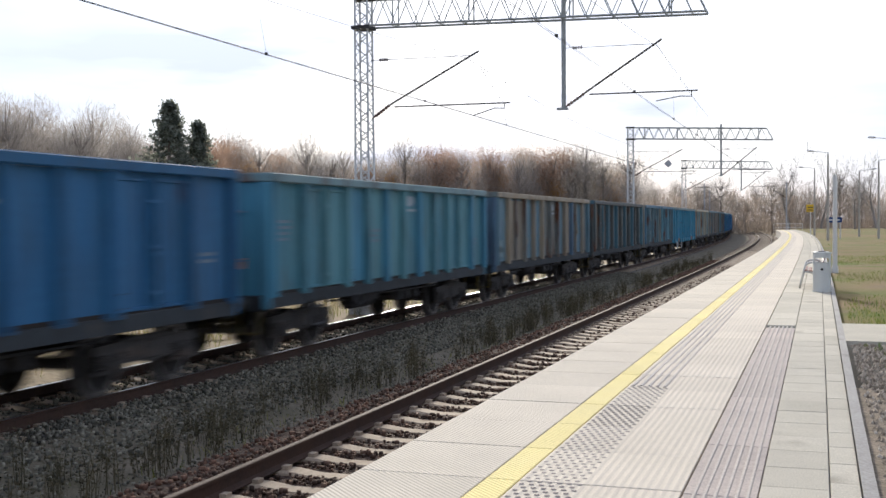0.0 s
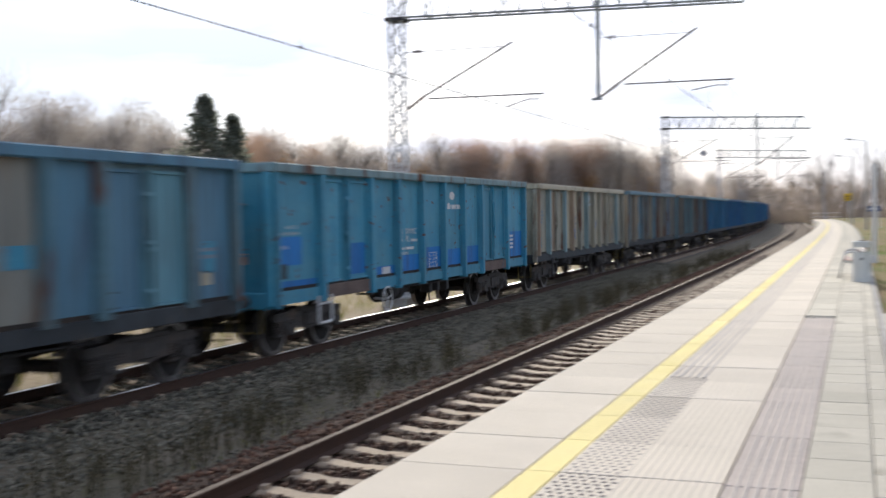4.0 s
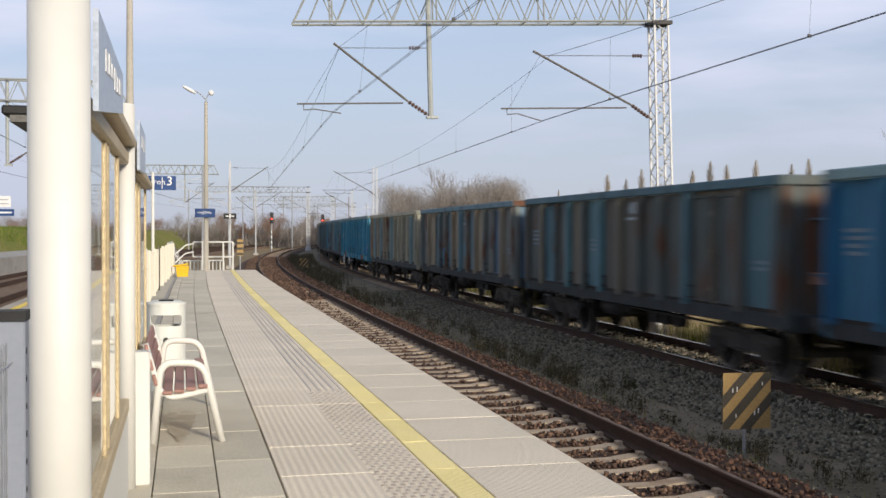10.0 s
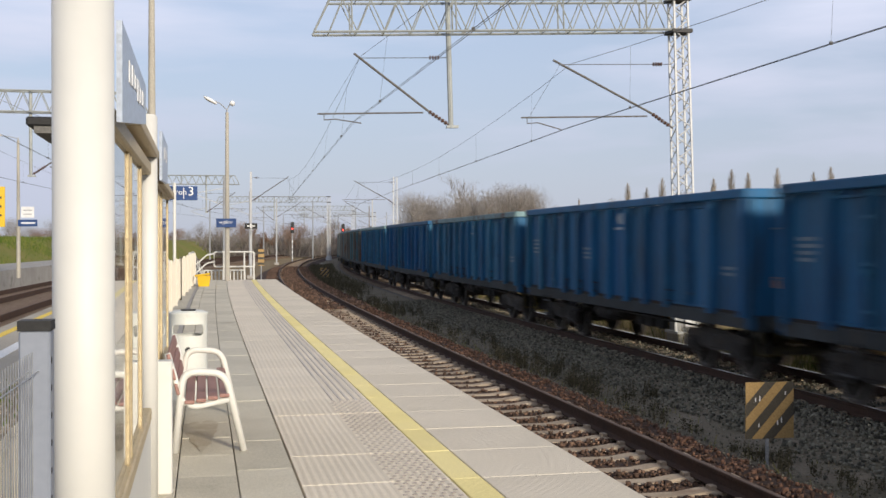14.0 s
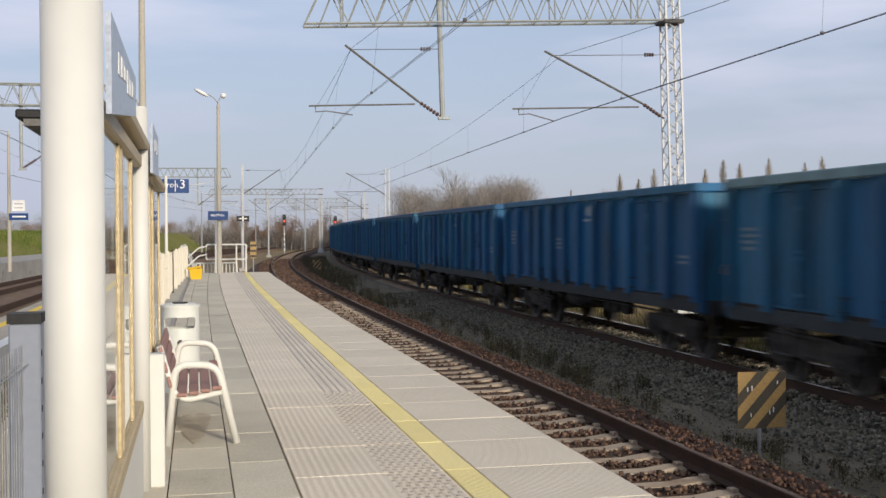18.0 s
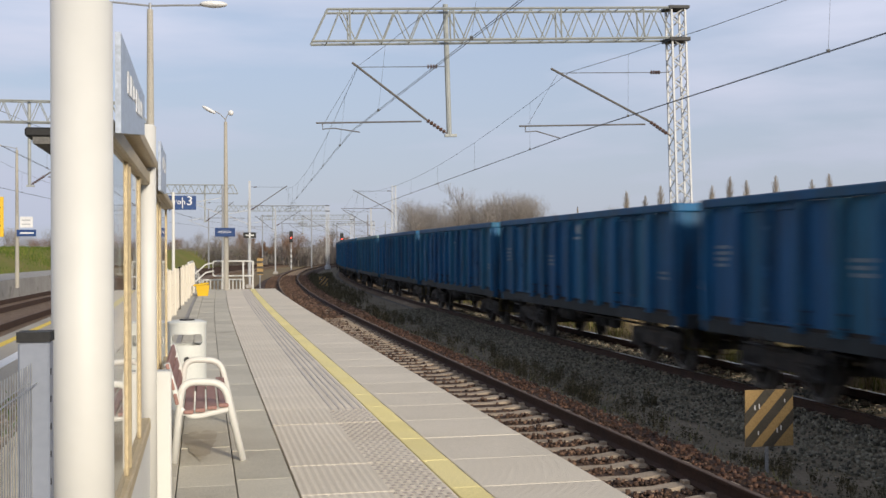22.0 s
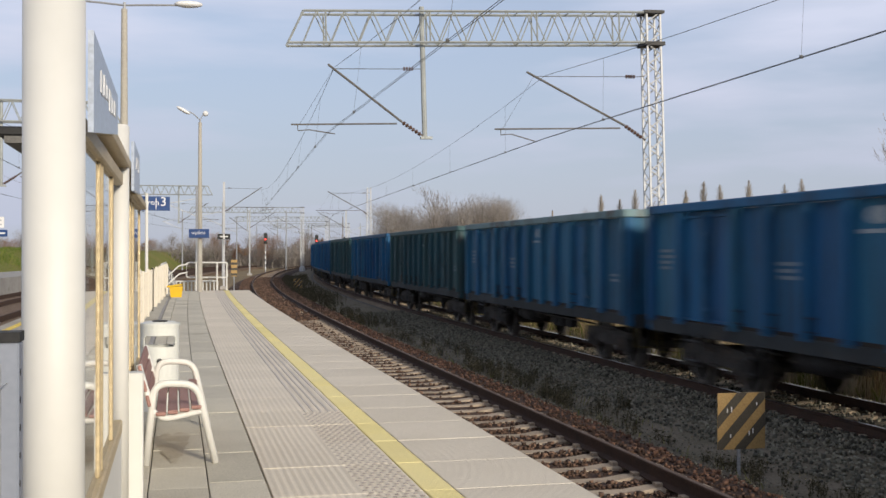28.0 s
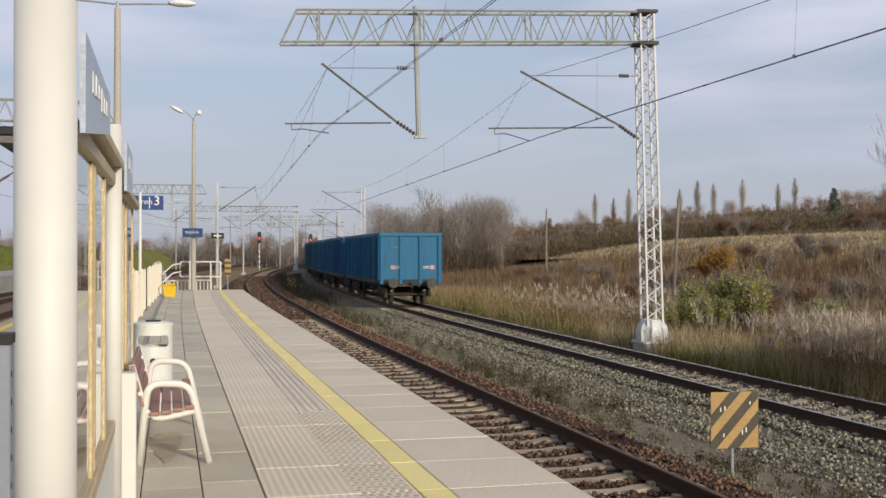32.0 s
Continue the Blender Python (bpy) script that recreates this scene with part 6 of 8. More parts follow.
def make_railing(name, pts, h, label, rails=(1.0, 0.55), step=1.2):
    r = tagged(empty(name), label, "railing", kind="structure")
    pts = [Vector(p) for p in pts]
    for z in rails:
        bm = B()
        tube(bm, [p + Vector((0, 0, h * z)) for p in pts], 0.03, 8)
        part("hand_rail", bm, M["white_gloss"], r)
    for p, q in zip(pts, pts[1:]):
        n = max(1, int((q - p).length / step))
        for i in range(n + 1):
            c = p.lerp(q, i / n)
            bm = B()
            rod(bm, c + Vector((0, 0, -0.3)), c + Vector((0, 0, h)), 0.028, 8)
            part("baluster", bm, M["white_gloss"], r)
    return r


def make_loop_railing():
    r = tagged(empty("railing_1"), "white tubular railing with rounded corners at the platform end", "railing", kind="structure")
    for z0, z1, y in ((0.52, 1.10, -44.2),):
        bm = B()
        tube(bm, rounded([(-1.4, y, z0), (-0.58, y, z0), (-0.58, y, z1), (-2.15, y, z1), (-2.15, y, z0), (-1.4, y, z0)], 0.09, 4), 0.032, 8)
        part("loop", bm, M["white_gloss"], r, "bent white tube loop", True)
    for x in (-0.95, -1.75, -2.12):
        bm = B()
        rod(bm, (x, -44.2, -0.3), (x, -44.2, 1.10), 0.034, 8)
        part("upright", bm, M["white_gloss"], r)
    bm = B()
    tube(bm, rounded([(0.1, -43.6, 0.62), (-0.3, -44.1, 0.98), (-0.62, -44.2, 1.04)], 0.1, 3), 0.03, 8)
    part("ramp_rail", bm, M["white_gloss"], r, "slanting white hand rail", True)
    bm = B()
    tube(bm, rounded([(0.1, -43.6, 0.30), (-0.3, -44.1, 0.66), (-0.62, -44.2, 0.72)], 0.1, 3), 0.03, 8)
    part("ramp_rail", bm, M["white_gloss"], r, "slanting white hand rail", True)


make_loop_railing()
make_railing("railing_2", [(0.3, -38.3, 0), (0.2, -44.0, 0), (-0.2, -52, -1.0)], 1.1, "white tubular handrail of the steps", (1.0, 0.6))
make_railing("railing_3", [(-0.2, -44.6, -0.5), (-1.8, -44.9, -0.5)], 0.86, "white guard with upright bars", (1.0, 0.1), 0.14)
make_railing("railing_4", [(1.0, -38.6, -0.2), (1.0, -52, -1.2)], 1.1, "white tubular handrail of the steps", (1.0, 0.6))
make_railing("railing_5", [(-6.6, 173.5, -0.3), (-2.5, 176, -0.3)], 1.2, "pale railing at the far end of the platform", (1.0, 0.5))


def make_steps():
    st = tagged(empty("steps"), "concrete steps down from the end of the platform", "steps", kind="structure")
    for k in range(7):
        bm = B()
        box(bm, -0.2 + 0.0 * k, 0.95, -44.6 - 0.33 * (k + 1), -44.6 - 0.33 * k, -1.35, -0.17 * (k + 1))
        part("step", bm, M["concrete"], st)
    return st


make_steps()


def make_small_marker(x, y, z0, z1):
    m = tagged(empty("striped_marker_board", pose(x, y, z0)), "narrow orange and black striped board on a post", "sign")
    bm = B()
    box(bm, -0.16, 0.16, -0.01, 0.01, z1 - z0 - 0.85, z1 - z0)
    part("board", bm, M["stripe_ochre"], m)
    for k in range(3):
        bm = B()
        box(bm, -0.158, 0.158, 0.011, 0.014, z1 - z0 - 0.25 - 0.28 * k, z1 - z0 - 0.13 - 0.28 * k)
        part("stripe", bm, M["stripe_dark"], m)
    bm = B()
    rod(bm, (0, -0.03, 0), (0, -0.03, z1 - z0 - 0.1), 0.03, 8)
    part("post", bm, M["galvanised"], m)
    return m


make_small_marker(-3.11, -57.9, -1.32, 1.12)


# ---- the other side of the station ----
def band(name, x_of, y0, y1, z0, z1, half, mat, label, category, step=4.0):
    ys = np.arange(y0, y1 + 0.1, step)
    v, f = [], []
    for y in ys:
        c = x_of(y)
        v += [(c - half, y, z0), (c - half, y, z1), (c + half, y, z1), (c + half, y, z0)]
    for i in range(len(ys) - 1):
        for k in range(3):
            a = i * 4 + k
            f.append((a, a + 1, a + 5, a + 4))
    f += [(0, 1, 2, 3), tuple(len(v) - 4 + k for k in (3, 2, 1, 0))]
    return tagged(mesh_obj(name, v, f, mat), label, category, kind="structure")


def edge_x(y):
    return float(np.interp(y, CY, CX))


band("gravel_strip", lambda y: edge_x(y) + 3.85, -40, 2.6, -1.3, -0.02, 0.6, M["gravel"], "stony strip between the platforms", "gravel")
band("platform_2", lambda y: edge_x(y) + 5.22, -70, 2.6, -1.35, 0.0, 0.77, M["paving_worn"], "pale paved neighbouring platform", "platform")
band("line_yellow", lambda y: edge_x(y) + 5.68, -70, 2.6, -0.01, 0.006, 0.07, M["yellow_line"], "yellow line along the neighbouring platform", "line")
band("line_white", lambda y: edge_x(y) + 5.12, -70, 2.6, -0.01, 0.006, 0.09, M["sign_white"], "white line along the neighbouring platform", "line")
band("ballast_3", lambda y: edge_x(y) + 9.6, -300, 2, -1.4, -1.02, 3.4, M["ballast_far"], "rusty brown ballast of the other tracks", "ballast")
for j, off in enumerate((7.4, 8.9, 11.0, 12.5)):
    band("rail_%d" % (j + 1), lambda y: edge_x(y) + off, -300, 2, -1.0, -0.80, 0.035, M["rail_side"], "rusty rail of another track", "rail")
band("platform_3", lambda y: edge_x(y) + 16.0, -100, 40, -1.35, -0.02, 2.2, M["concrete"], "pale concrete platform across the tracks", "platform")
def make_bank():
    ys = np.arange(-320, 41, 4.0)
    prof = ((19.5, -1.4), (20.5, -0.9), (22.0, 0.5), (23.5, 1.5), (25.0, 1.85), (36.0, 1.9), (46.0, -1.4))
    g = np.random.default_rng(61)
    v = np.array([(edge_x(y) + o + g.normal(0, 0.15), y, z + (g.normal(0, 0.10) if z > -1 else 0)) for y in ys for o, z in prof])
    n = len(prof)
    f = np.array([(i * n + k, i * n + k + 1, (i + 1) * n + k + 1, (i + 1) * n + k) for i in range(len(ys) - 1) for k in range(n - 1)])
    ob = soup("bank", v, f, M["bank_green"])
    for q in ob.data.polygons:
        q.use_smooth = True
    return tagged(ob, "grassy bank sloping up beyond the tracks", "bank", kind="structure")


make_bank()
band("lawn", lambda y: edge_x(y) + 12.8, 16.8, 200, -1.35, -0.06, 9.85, M["lawn"], "mown grass with bare patches beside the platform", "grass")
band("gravel_bed", lambda y: edge_x(y) + 4.2, 2.6, 14.4, -1.2, -0.03, 1.25, M["gravel"], "stony bed with weeds beside the platform", "gravel")
band("side_path", lambda y: edge_x(y) + 6.5, 14.4, 16.8, -1.2, 0.0, 3.6, M["slab_grey"], "grey paved path leaving the platform", "path", 1.2)


def make_signal(x, y, label):
    s = world_thing("railway_signal", x, y, -1.2, label, "signal", "railway signals")
    bm = B()
    rod(bm, (0, 0, 0), (0, 0, 5.2), 0.07, 10)
    part("post", bm, M["galvanised"], s)
    bm = B()
    for k in range(4):
        rod(bm, (0, 0, 0.5 + 0.7 * k), (0, 0, 0.85 + 0.7 * k), 0.078, 10)
    part("post_band", bm, M["sign_white"], s, "white and dark bands on the post")
    bm = B()
    box(bm, -0.24, 0.24, 0.02, 0.16, 3.9, 5.4, 0.04)
    part("signal_head", bm, M["black"], s, "black signal head")
    bm = B()
    rod(bm, (0, 0.15, 4.5), (0, 0.19, 4.5), 0.11, 14)
    part("red_lens", bm, M["red_light"], s, "lit red lamp")
    return s


def make_far_mast(deg, d, h):
    a = radians(166.03 + deg)
    m = tagged(empty("catenary_mast", pose(-0.14 - math.sin(a) * d, math.cos(a) * d, -1.3, 0, 0, 8)), "slim grey overhead line mast far down the line", "mast", "overhead line masts")
    bm = B()
    rod(bm, (0, 0, 0), (0, 0, h), 0.11, 8, 0.08)
    part("shaft", bm, M["galvanised"], m)
    bm = B()
    rod(bm, (0, 0, h - 1.0), (2.6, 0, h - 1.5), 0.03, 6)
    rod(bm, (0, 0, h - 2.5), (2.4, 0, h - 1.55), 0.03, 6)
    part("bracket", bm, M["galvanised"], m)
    return m


for deg, d, h in ((12.9, 96, 8.4), (11.6, 120, 8.2), (10.9, 175, 8.5), (8.4, 150, 8.4), (7.6, 190, 8.5), (7.1, 225, 8.6), (6.2, 180, 8.4), (4.6, 215, 8.6), (3.9, 175, 8.3), (3.2, 240, 8.6), (13.6, 150, 8.4), (9.9, 230, 8.5)):
    make_far_mast(deg, d, h)


M["red_light"] = bpy.data.materials.new("red_light")
M["red_light"].use_nodes = True
_b = M["red_light"].node_tree.nodes["Principled BSDF"]
_b.inputs["Base Color"].default_value = (0.6, 0.02, 0.02, 1)
_b.inputs["Emission Color"].default_value, _b.inputs["Emission Strength"].default_value = (1.0, 0.05, 0.03, 1), 3.0
for px_deg, d in ((9.45, 150), (6.85, 165), (5.4, 190)):
    a = radians(166.03 + px_deg)
    make_signal(-0.14 - math.sin(a) * d, math.cos(a) * d, "railway signal showing a red light")


# ---- loose stones ----
def bed_height(a):
    return np.interp(a, [-0.1, 3.36, 4.2, 5.2, 6.02, 9.32, 10.6], [-0.983, -0.983, -1.2, -1.14, -1.129, -1.129, -1.5])


def scatter_stones(name, a0, a1, s0, s1, count, size, mat, seed, label, keep_off=(), lift=0.0, bury=False):
    rng = np.random.default_rng(seed)
    a, s = rng.uniform(a0, a1, count), rng.uniform(s0, s1, count)
    z = bed_height(a) + rng.uniform(-0.01, 0.035, count) + lift
    ok = np.ones(count, bool)
    for lo, hi in keep_off:
        ok &= ~((a > lo) & (a < hi))
    for ax in (() if bury else (TRACK1, TRACK2)):
        ok &= ~((np.abs(a - ax) < 1.28) & (np.abs((s - 0.2 + 0.3) % 0.6 - 0.3) < 0.155))
    a, s, z = a[ok], s[ok], z[ok]
    n = len(a)
    c = line_array(s, a, 0 * s)
    c[:, 2] = z
    cube = np.array([(x, y, w) for x in (-1, 1) for y in (-1, 1) for w in (-1, 1)], float)
    v = cube[None] * rng.uniform(0.45, 1.0, (n, 8, 3)) * (size * rng.uniform(0.5, 1.25, (n, 1, 1))) * rng.uniform(0.6, 1.2, (n, 1, 3))
    t = rng.uniform(0, math.pi, n)
    co, si = np.cos(t)[:, None], np.sin(t)[:, None]
    x, y = v[:, :, 0] * co - v[:, :, 1] * si, v[:, :, 0] * si + v[:, :, 1] * co
    v = np.stack([x, y, v[:, :, 2]], -1) + c[:, None]
    f = np.array([(0, 1, 3, 2), (4, 6, 7, 5), (0, 4, 5, 1), (2, 3, 7, 6), (0, 2, 6, 4), (1, 5, 7, 3)])
    faces = (f[None] + (np.arange(n) * 8)[:, None, None]).reshape(-1, 4)
    return tagged(soup(name, v.reshape(-1, 3), faces, mat), label, "ballast", kind="stuff")


SL1 = ((0.86, 1.06), (2.36, 2.57))
SL2 = ((6.82, 7.02), (8.32, 8.53))
scatter_stones("ballast_stones", 4.75, 6.75, -48, 55, 42000, 0.025, M["stone"], 11, "grey crushed stones on the shoulder of the track")
scatter_stones("ballast_stones", 6.1, 6.8, -48, 55, 15000, 0.026, M["stone"], 19, "grey crushed stones over the ends of the sleepers", (), 0.05, True)
scatter_stones("ballast_stones", 7.0, 8.34, -48, 55, 6000, 0.024, M["stone"], 20, "grey crushed stones spilled over the sleepers", (), 0.045, True)
scatter_stones("ballast_stones", 6.75, 9.9, -48, 55, 34000, 0.026, M["stone"], 12, "grey crushed stones between and beside the rails", SL2)
scatter_stones("rusty_stones", 0.05, 3.1, -16, 20, 32000, 0.024, M["stone_rust"], 17, "rust-brown crushed stones filling the bed between the sleepers", SL1)
scatter_stones("rusty_stones", 0.05, 2.75, -48, 62, 17000, 0.028, M["stone_rust"], 13, "rust-brown crushed stones around the sleepers", SL1)
scatter_stones("crest_stones", 2.62, 3.45, -60, 70, 15000, 0.026, M["stone_crest"], 18, "rust-orange crushed stones along the outer rail", SL1)
scatter_stones("rusty_stones", 0.05, 3.5, -110, -40, 12000, 0.055, M["stone_rust"], 15, "dark brown ballast half burying the sleepers", SL1, 0.025, True)
scatter_stones("loose_stones", 3.3, 4.8, -45, 50, 9000, 0.015, M["stone"], 14, "scattered stones among the weeds")


# ---- grass and weeds ----
def blades(name, pts, height, width, lean, mat, seed, label, category="grass", per=1):
    """Bent two-part blades at the points (n, 3)."""
    rng = np.random.default_rng(seed)
    pts = np.repeat(pts, per, 0) + np.concatenate([rng.normal(0, 0.05, (len(pts) * per, 2)), np.zeros((len(pts) * per, 1))], 1) * (per > 1)
    n = len(pts)
    h = rng.uniform(*height, n)
    w = rng.uniform(*width, n)
    t = rng.uniform(0, 2 * math.pi, n)
    dx, dy = np.cos(t), np.sin(t)
    b = rng.uniform(0, lean, n) * h
    q = rng.uniform(0, 2 * math.pi, n)
    bx, by = np.cos(q) * b, np.sin(q) * b
    base0 = pts + np.stack([dx * w / 2, dy * w / 2, 0 * w], 1)
    base1 = pts - np.stack([dx * w / 2, dy * w / 2, 0 * w], 1)
    m0 = pts + np.stack([bx * 0.35 + dx * w * 0.35, by * 0.35 + dy * w * 0.35, h * 0.6], 1)
    m1 = pts + np.stack([bx * 0.35 - dx * w * 0.35, by * 0.35 - dy * w * 0.35, h * 0.6], 1)
    tip = pts + np.stack([bx, by, h], 1)
    v = np.stack([base0, base1, m0, m1, tip], 1).reshape(-1, 3)
    k = np.arange(n)[:, None] * 5
    f = np.concatenate([k + np.array([[0, 1, 3]]), k + np.array([[0, 3, 2]]), k + np.array([[2, 3, 4]])], 0)
    return tagged(soup(name, v, f, mat), label, category, kind="stuff")


def strip_points(rng, n, a0, a1, s0, s1, z=None, clump=0.0):
    a, s = rng.uniform(a0, a1, n), rng.uniform(s0, s1, n)
    p = line_array(s, a, 0 * s)
    p[:, 2] = bed_height(a) if z is None else z
    if clump:
        f = np.array([noise.noise(Vector((x * clump, y * clump, 3.1))) for x, y in p[:, :2]])
        p = p[f > rng.uniform(-0.35, 0.35, len(p))]
    return p


M["dry_grass"] = island_material("dry_grass", (0.20, 0.145, 0.075), (0.36, 0.28, 0.16), (0.27, 0.21, 0.105), soft=0.35)
M["green_grass"] = island_material("green_grass", (0.10, 0.125, 0.03), (0.32, 0.29, 0.10), (0.20, 0.20, 0.06), soft=0.45)
M["lawn_blade"] = island_material("lawn_blade", (0.07, 0.13, 0.018), (0.27, 0.27, 0.075), (0.14, 0.19, 0.035), soft=0.35)
M["weed_dark"] = island_material("weed_dark", (0.05, 0.045, 0.028), (0.15, 0.125, 0.08), (0.09, 0.08, 0.045), soft=0.2)
M["straw"] = island_material("straw", (0.27, 0.195, 0.105), (0.50, 0.395, 0.25), (0.38, 0.285, 0.16), soft=0.3)
M["pale_grass"] = island_material("pale_grass", (0.32, 0.255, 0.155), (0.52, 0.435, 0.295), (0.41, 0.335, 0.21), soft=0.3)
M["scrub_dark"] = island_material("scrub_dark", (0.085, 0.066, 0.042), (0.215, 0.172, 0.112), (0.145, 0.115, 0.072), soft=0.3)
M["heath"] = island_material("heath", (0.13, 0.085, 0.052), (0.31, 0.21, 0.125), (0.21, 0.142, 0.085), soft=0.4)
M["plume"] = island_material("plume", (0.34, 0.275, 0.205), (0.62, 0.54, 0.445), (0.47, 0.395, 0.31), soft=0.45)
G = np.random.default_rng(21)
blades("trackside_grass", strip_points(G, 34000, 10.4, 17.5, -70, -12, -1.32, 0.55), (0.15, 0.85), (0.010, 0.03), 1.15, M["straw"], 1, "tall dry straw-coloured grass beside the track")
blades("trackside_grass", strip_points(G, 9000, 10.2, 13.5, -70, 70, -1.34, 0.4), (0.25, 0.6), (0.008, 0.02), 0.6, M["green_grass"], 2, "greenish fading grass beside the track")
blades("trackside_grass", strip_points(G, 16000, 10.6, 22, -12, 80, -1.32, 0.3), (0.25, 0.7), (0.01, 0.025), 0.5, M["dry_grass"], 3, "dry pale grass behind the track")
blades("trackside_weeds", strip_points(G, 3200, 3.4, 4.7, -60, 70, None, 0.6), (0.04, 0.16), (0.006, 0.014), 0.9, M["green_grass"], 5, "low green weeds between the tracks", "weeds")
blades("trackside_brush", strip_points(G, 4200, 3.4, 5.8, -125, -60, None, 0.3), (0.1, 0.45), (0.012, 0.03), 0.7, M["weed_dark"], 19, "dark withered brush along the track", "weeds", per=2)


def weed_clumps(count, a0, a1, s0, s1, tall, stems, bits, seed, label, bunch=0.0):
    """Withered weeds in clumps: thin leaning stems, and small shrivelled leaves and seed heads along them."""
    rng = np.random.default_rng(seed)
    c = strip_points(rng, count, a0, a1, s0, s1, None, bunch)
    n = len(c) * stems
    size = np.repeat(rng.uniform(0.55, 1.0, len(c)), stems)
    base = np.repeat(c, stems, 0) + np.concatenate([rng.normal(0, 0.055, (n, 2)), np.zeros((n, 1))], 1)
    h = rng.uniform(*tall, n) * size
    way, lean = rng.uniform(0, 2 * math.pi, n), rng.uniform(0.02, 0.42, n) * h
    tip = base + np.stack([np.cos(way) * lean, np.sin(way) * lean, h], 1)
    bend = base * 0.45 + tip * 0.55 - np.stack([np.cos(way) * lean * 0.25, np.sin(way) * lean * 0.25, 0 * h], 1)
    o = rng.uniform(0, 2 * math.pi, n)
    wide = np.stack([np.cos(o), np.sin(o), 0 * o], 1) * rng.uniform(0.003, 0.006, (n, 1))
    v = np.stack([base - wide, base + wide, bend + wide * 0.8, bend - wide * 0.8, tip], 1).reshape(-1, 3)
    k = np.arange(n)[:, None] * 5
    f = np.concatenate([k + np.array([q]) for q in ((0, 1, 2), (0, 2, 3), (3, 2, 4))], 0)
    tagged(soup("weed_stalks", v, f, M["weed_dark"]), label, "weeds", kind="stuff")
    m = n * bits
    t = rng.uniform(0.3, 1.0, (m, 1))
    at = np.repeat(base, bits, 0) * (1 - t) + np.repeat(tip, bits, 0) * t + rng.normal(0, 0.018, (m, 3))
    u, w = rng.normal(0, 1, (m, 3)), rng.normal(0, 1, (m, 3))
    u /= np.linalg.norm(u, axis=1, keepdims=True)
    w /= np.linalg.norm(w, axis=1, keepdims=True)
    r = rng.uniform(0.010, 0.030, (m, 1))
    v = np.stack([at - u * r, at + w * r * 0.5, at + u * r, at - w * r * 0.5], 1).reshape(-1, 3)
    tagged(soup("weed_leaves", v, np.arange(m)[:, None] * 4 + np.array([[0, 1, 2, 3]]), M["weed_dark"]), "shrivelled leaves and seed heads of the weeds", "weeds", kind="stuff")


blades("dry_litter", strip_points(G, 9000, 3.3, 4.8, -50, 60, None, 0.5), (0.012, 0.035), (0.006, 0.016), 4.5, M["straw"], 28, "dry leaves and stems lying on the soil", "litter")
weed_clumps(95, 3.5, 5.0, 0.5, 17, (0.25, 0.75), 10, 9, 71, "clumps of tall withered stalks between the tracks")
weed_clumps(300, 3.4, 4.7, 15, 72, (0.25, 0.8), 16, 10, 72, "dark withered brush between the tracks", 0.5)
weed_clumps(420, 3.4, 4.9, -85, -17, (0.15, 0.5), 14, 9, 73, "dark withered brush between the tracks", 0.4)
weed_clumps(46, 3.5, 4.6, -17, -4, (0.08, 0.28), 10, 8, 74, "low withered weeds near the marker board")
blades("trackside_herbs", strip_points(G, 9000, 10.3, 17.5, -60, -14, -1.32, 0.9), (0.2, 0.75), (0.012, 0.04), 1.2, M["green_grass"], 22, "fading green herbs among the dry grass", per=2)
blades("trackside_herbs", strip_points(G, 9000, 10.8, 19, -66, -14, -1.32, 1.3), (0.3, 1.0), (0.01, 0.03), 0.7, M["heath"], 23, "brown withered herbs among the dry grass", per=2)
# reed-like stalks with pale plumes
P_ = strip_points(G, 300, 11.3, 15.5, -48, -34, -1.32, 0.35)
P_ = np.concatenate([P_, strip_points(G, 90, 11.2, 14.5, -30, -18, -1.32, 0.5), strip_points(G, 560, 10.3, 12.6, -22.8, -16.4, -1.32)])
blades("reed_stalks", P_, (0.9, 1.5), (0.010, 0.020), 0.18, M["heath"], 6, "brown reed stalks beside the track", "reeds")
P2 = P_.copy()
P2[:, 2] += G.uniform(0.65, 1.35, len(P2))
blades("reed_plumes", P2, (0.12, 0.34), (0.02, 0.05), 1.1, M["plume"], 7, "pale feathery plumes of the reeds", "reeds", per=6)


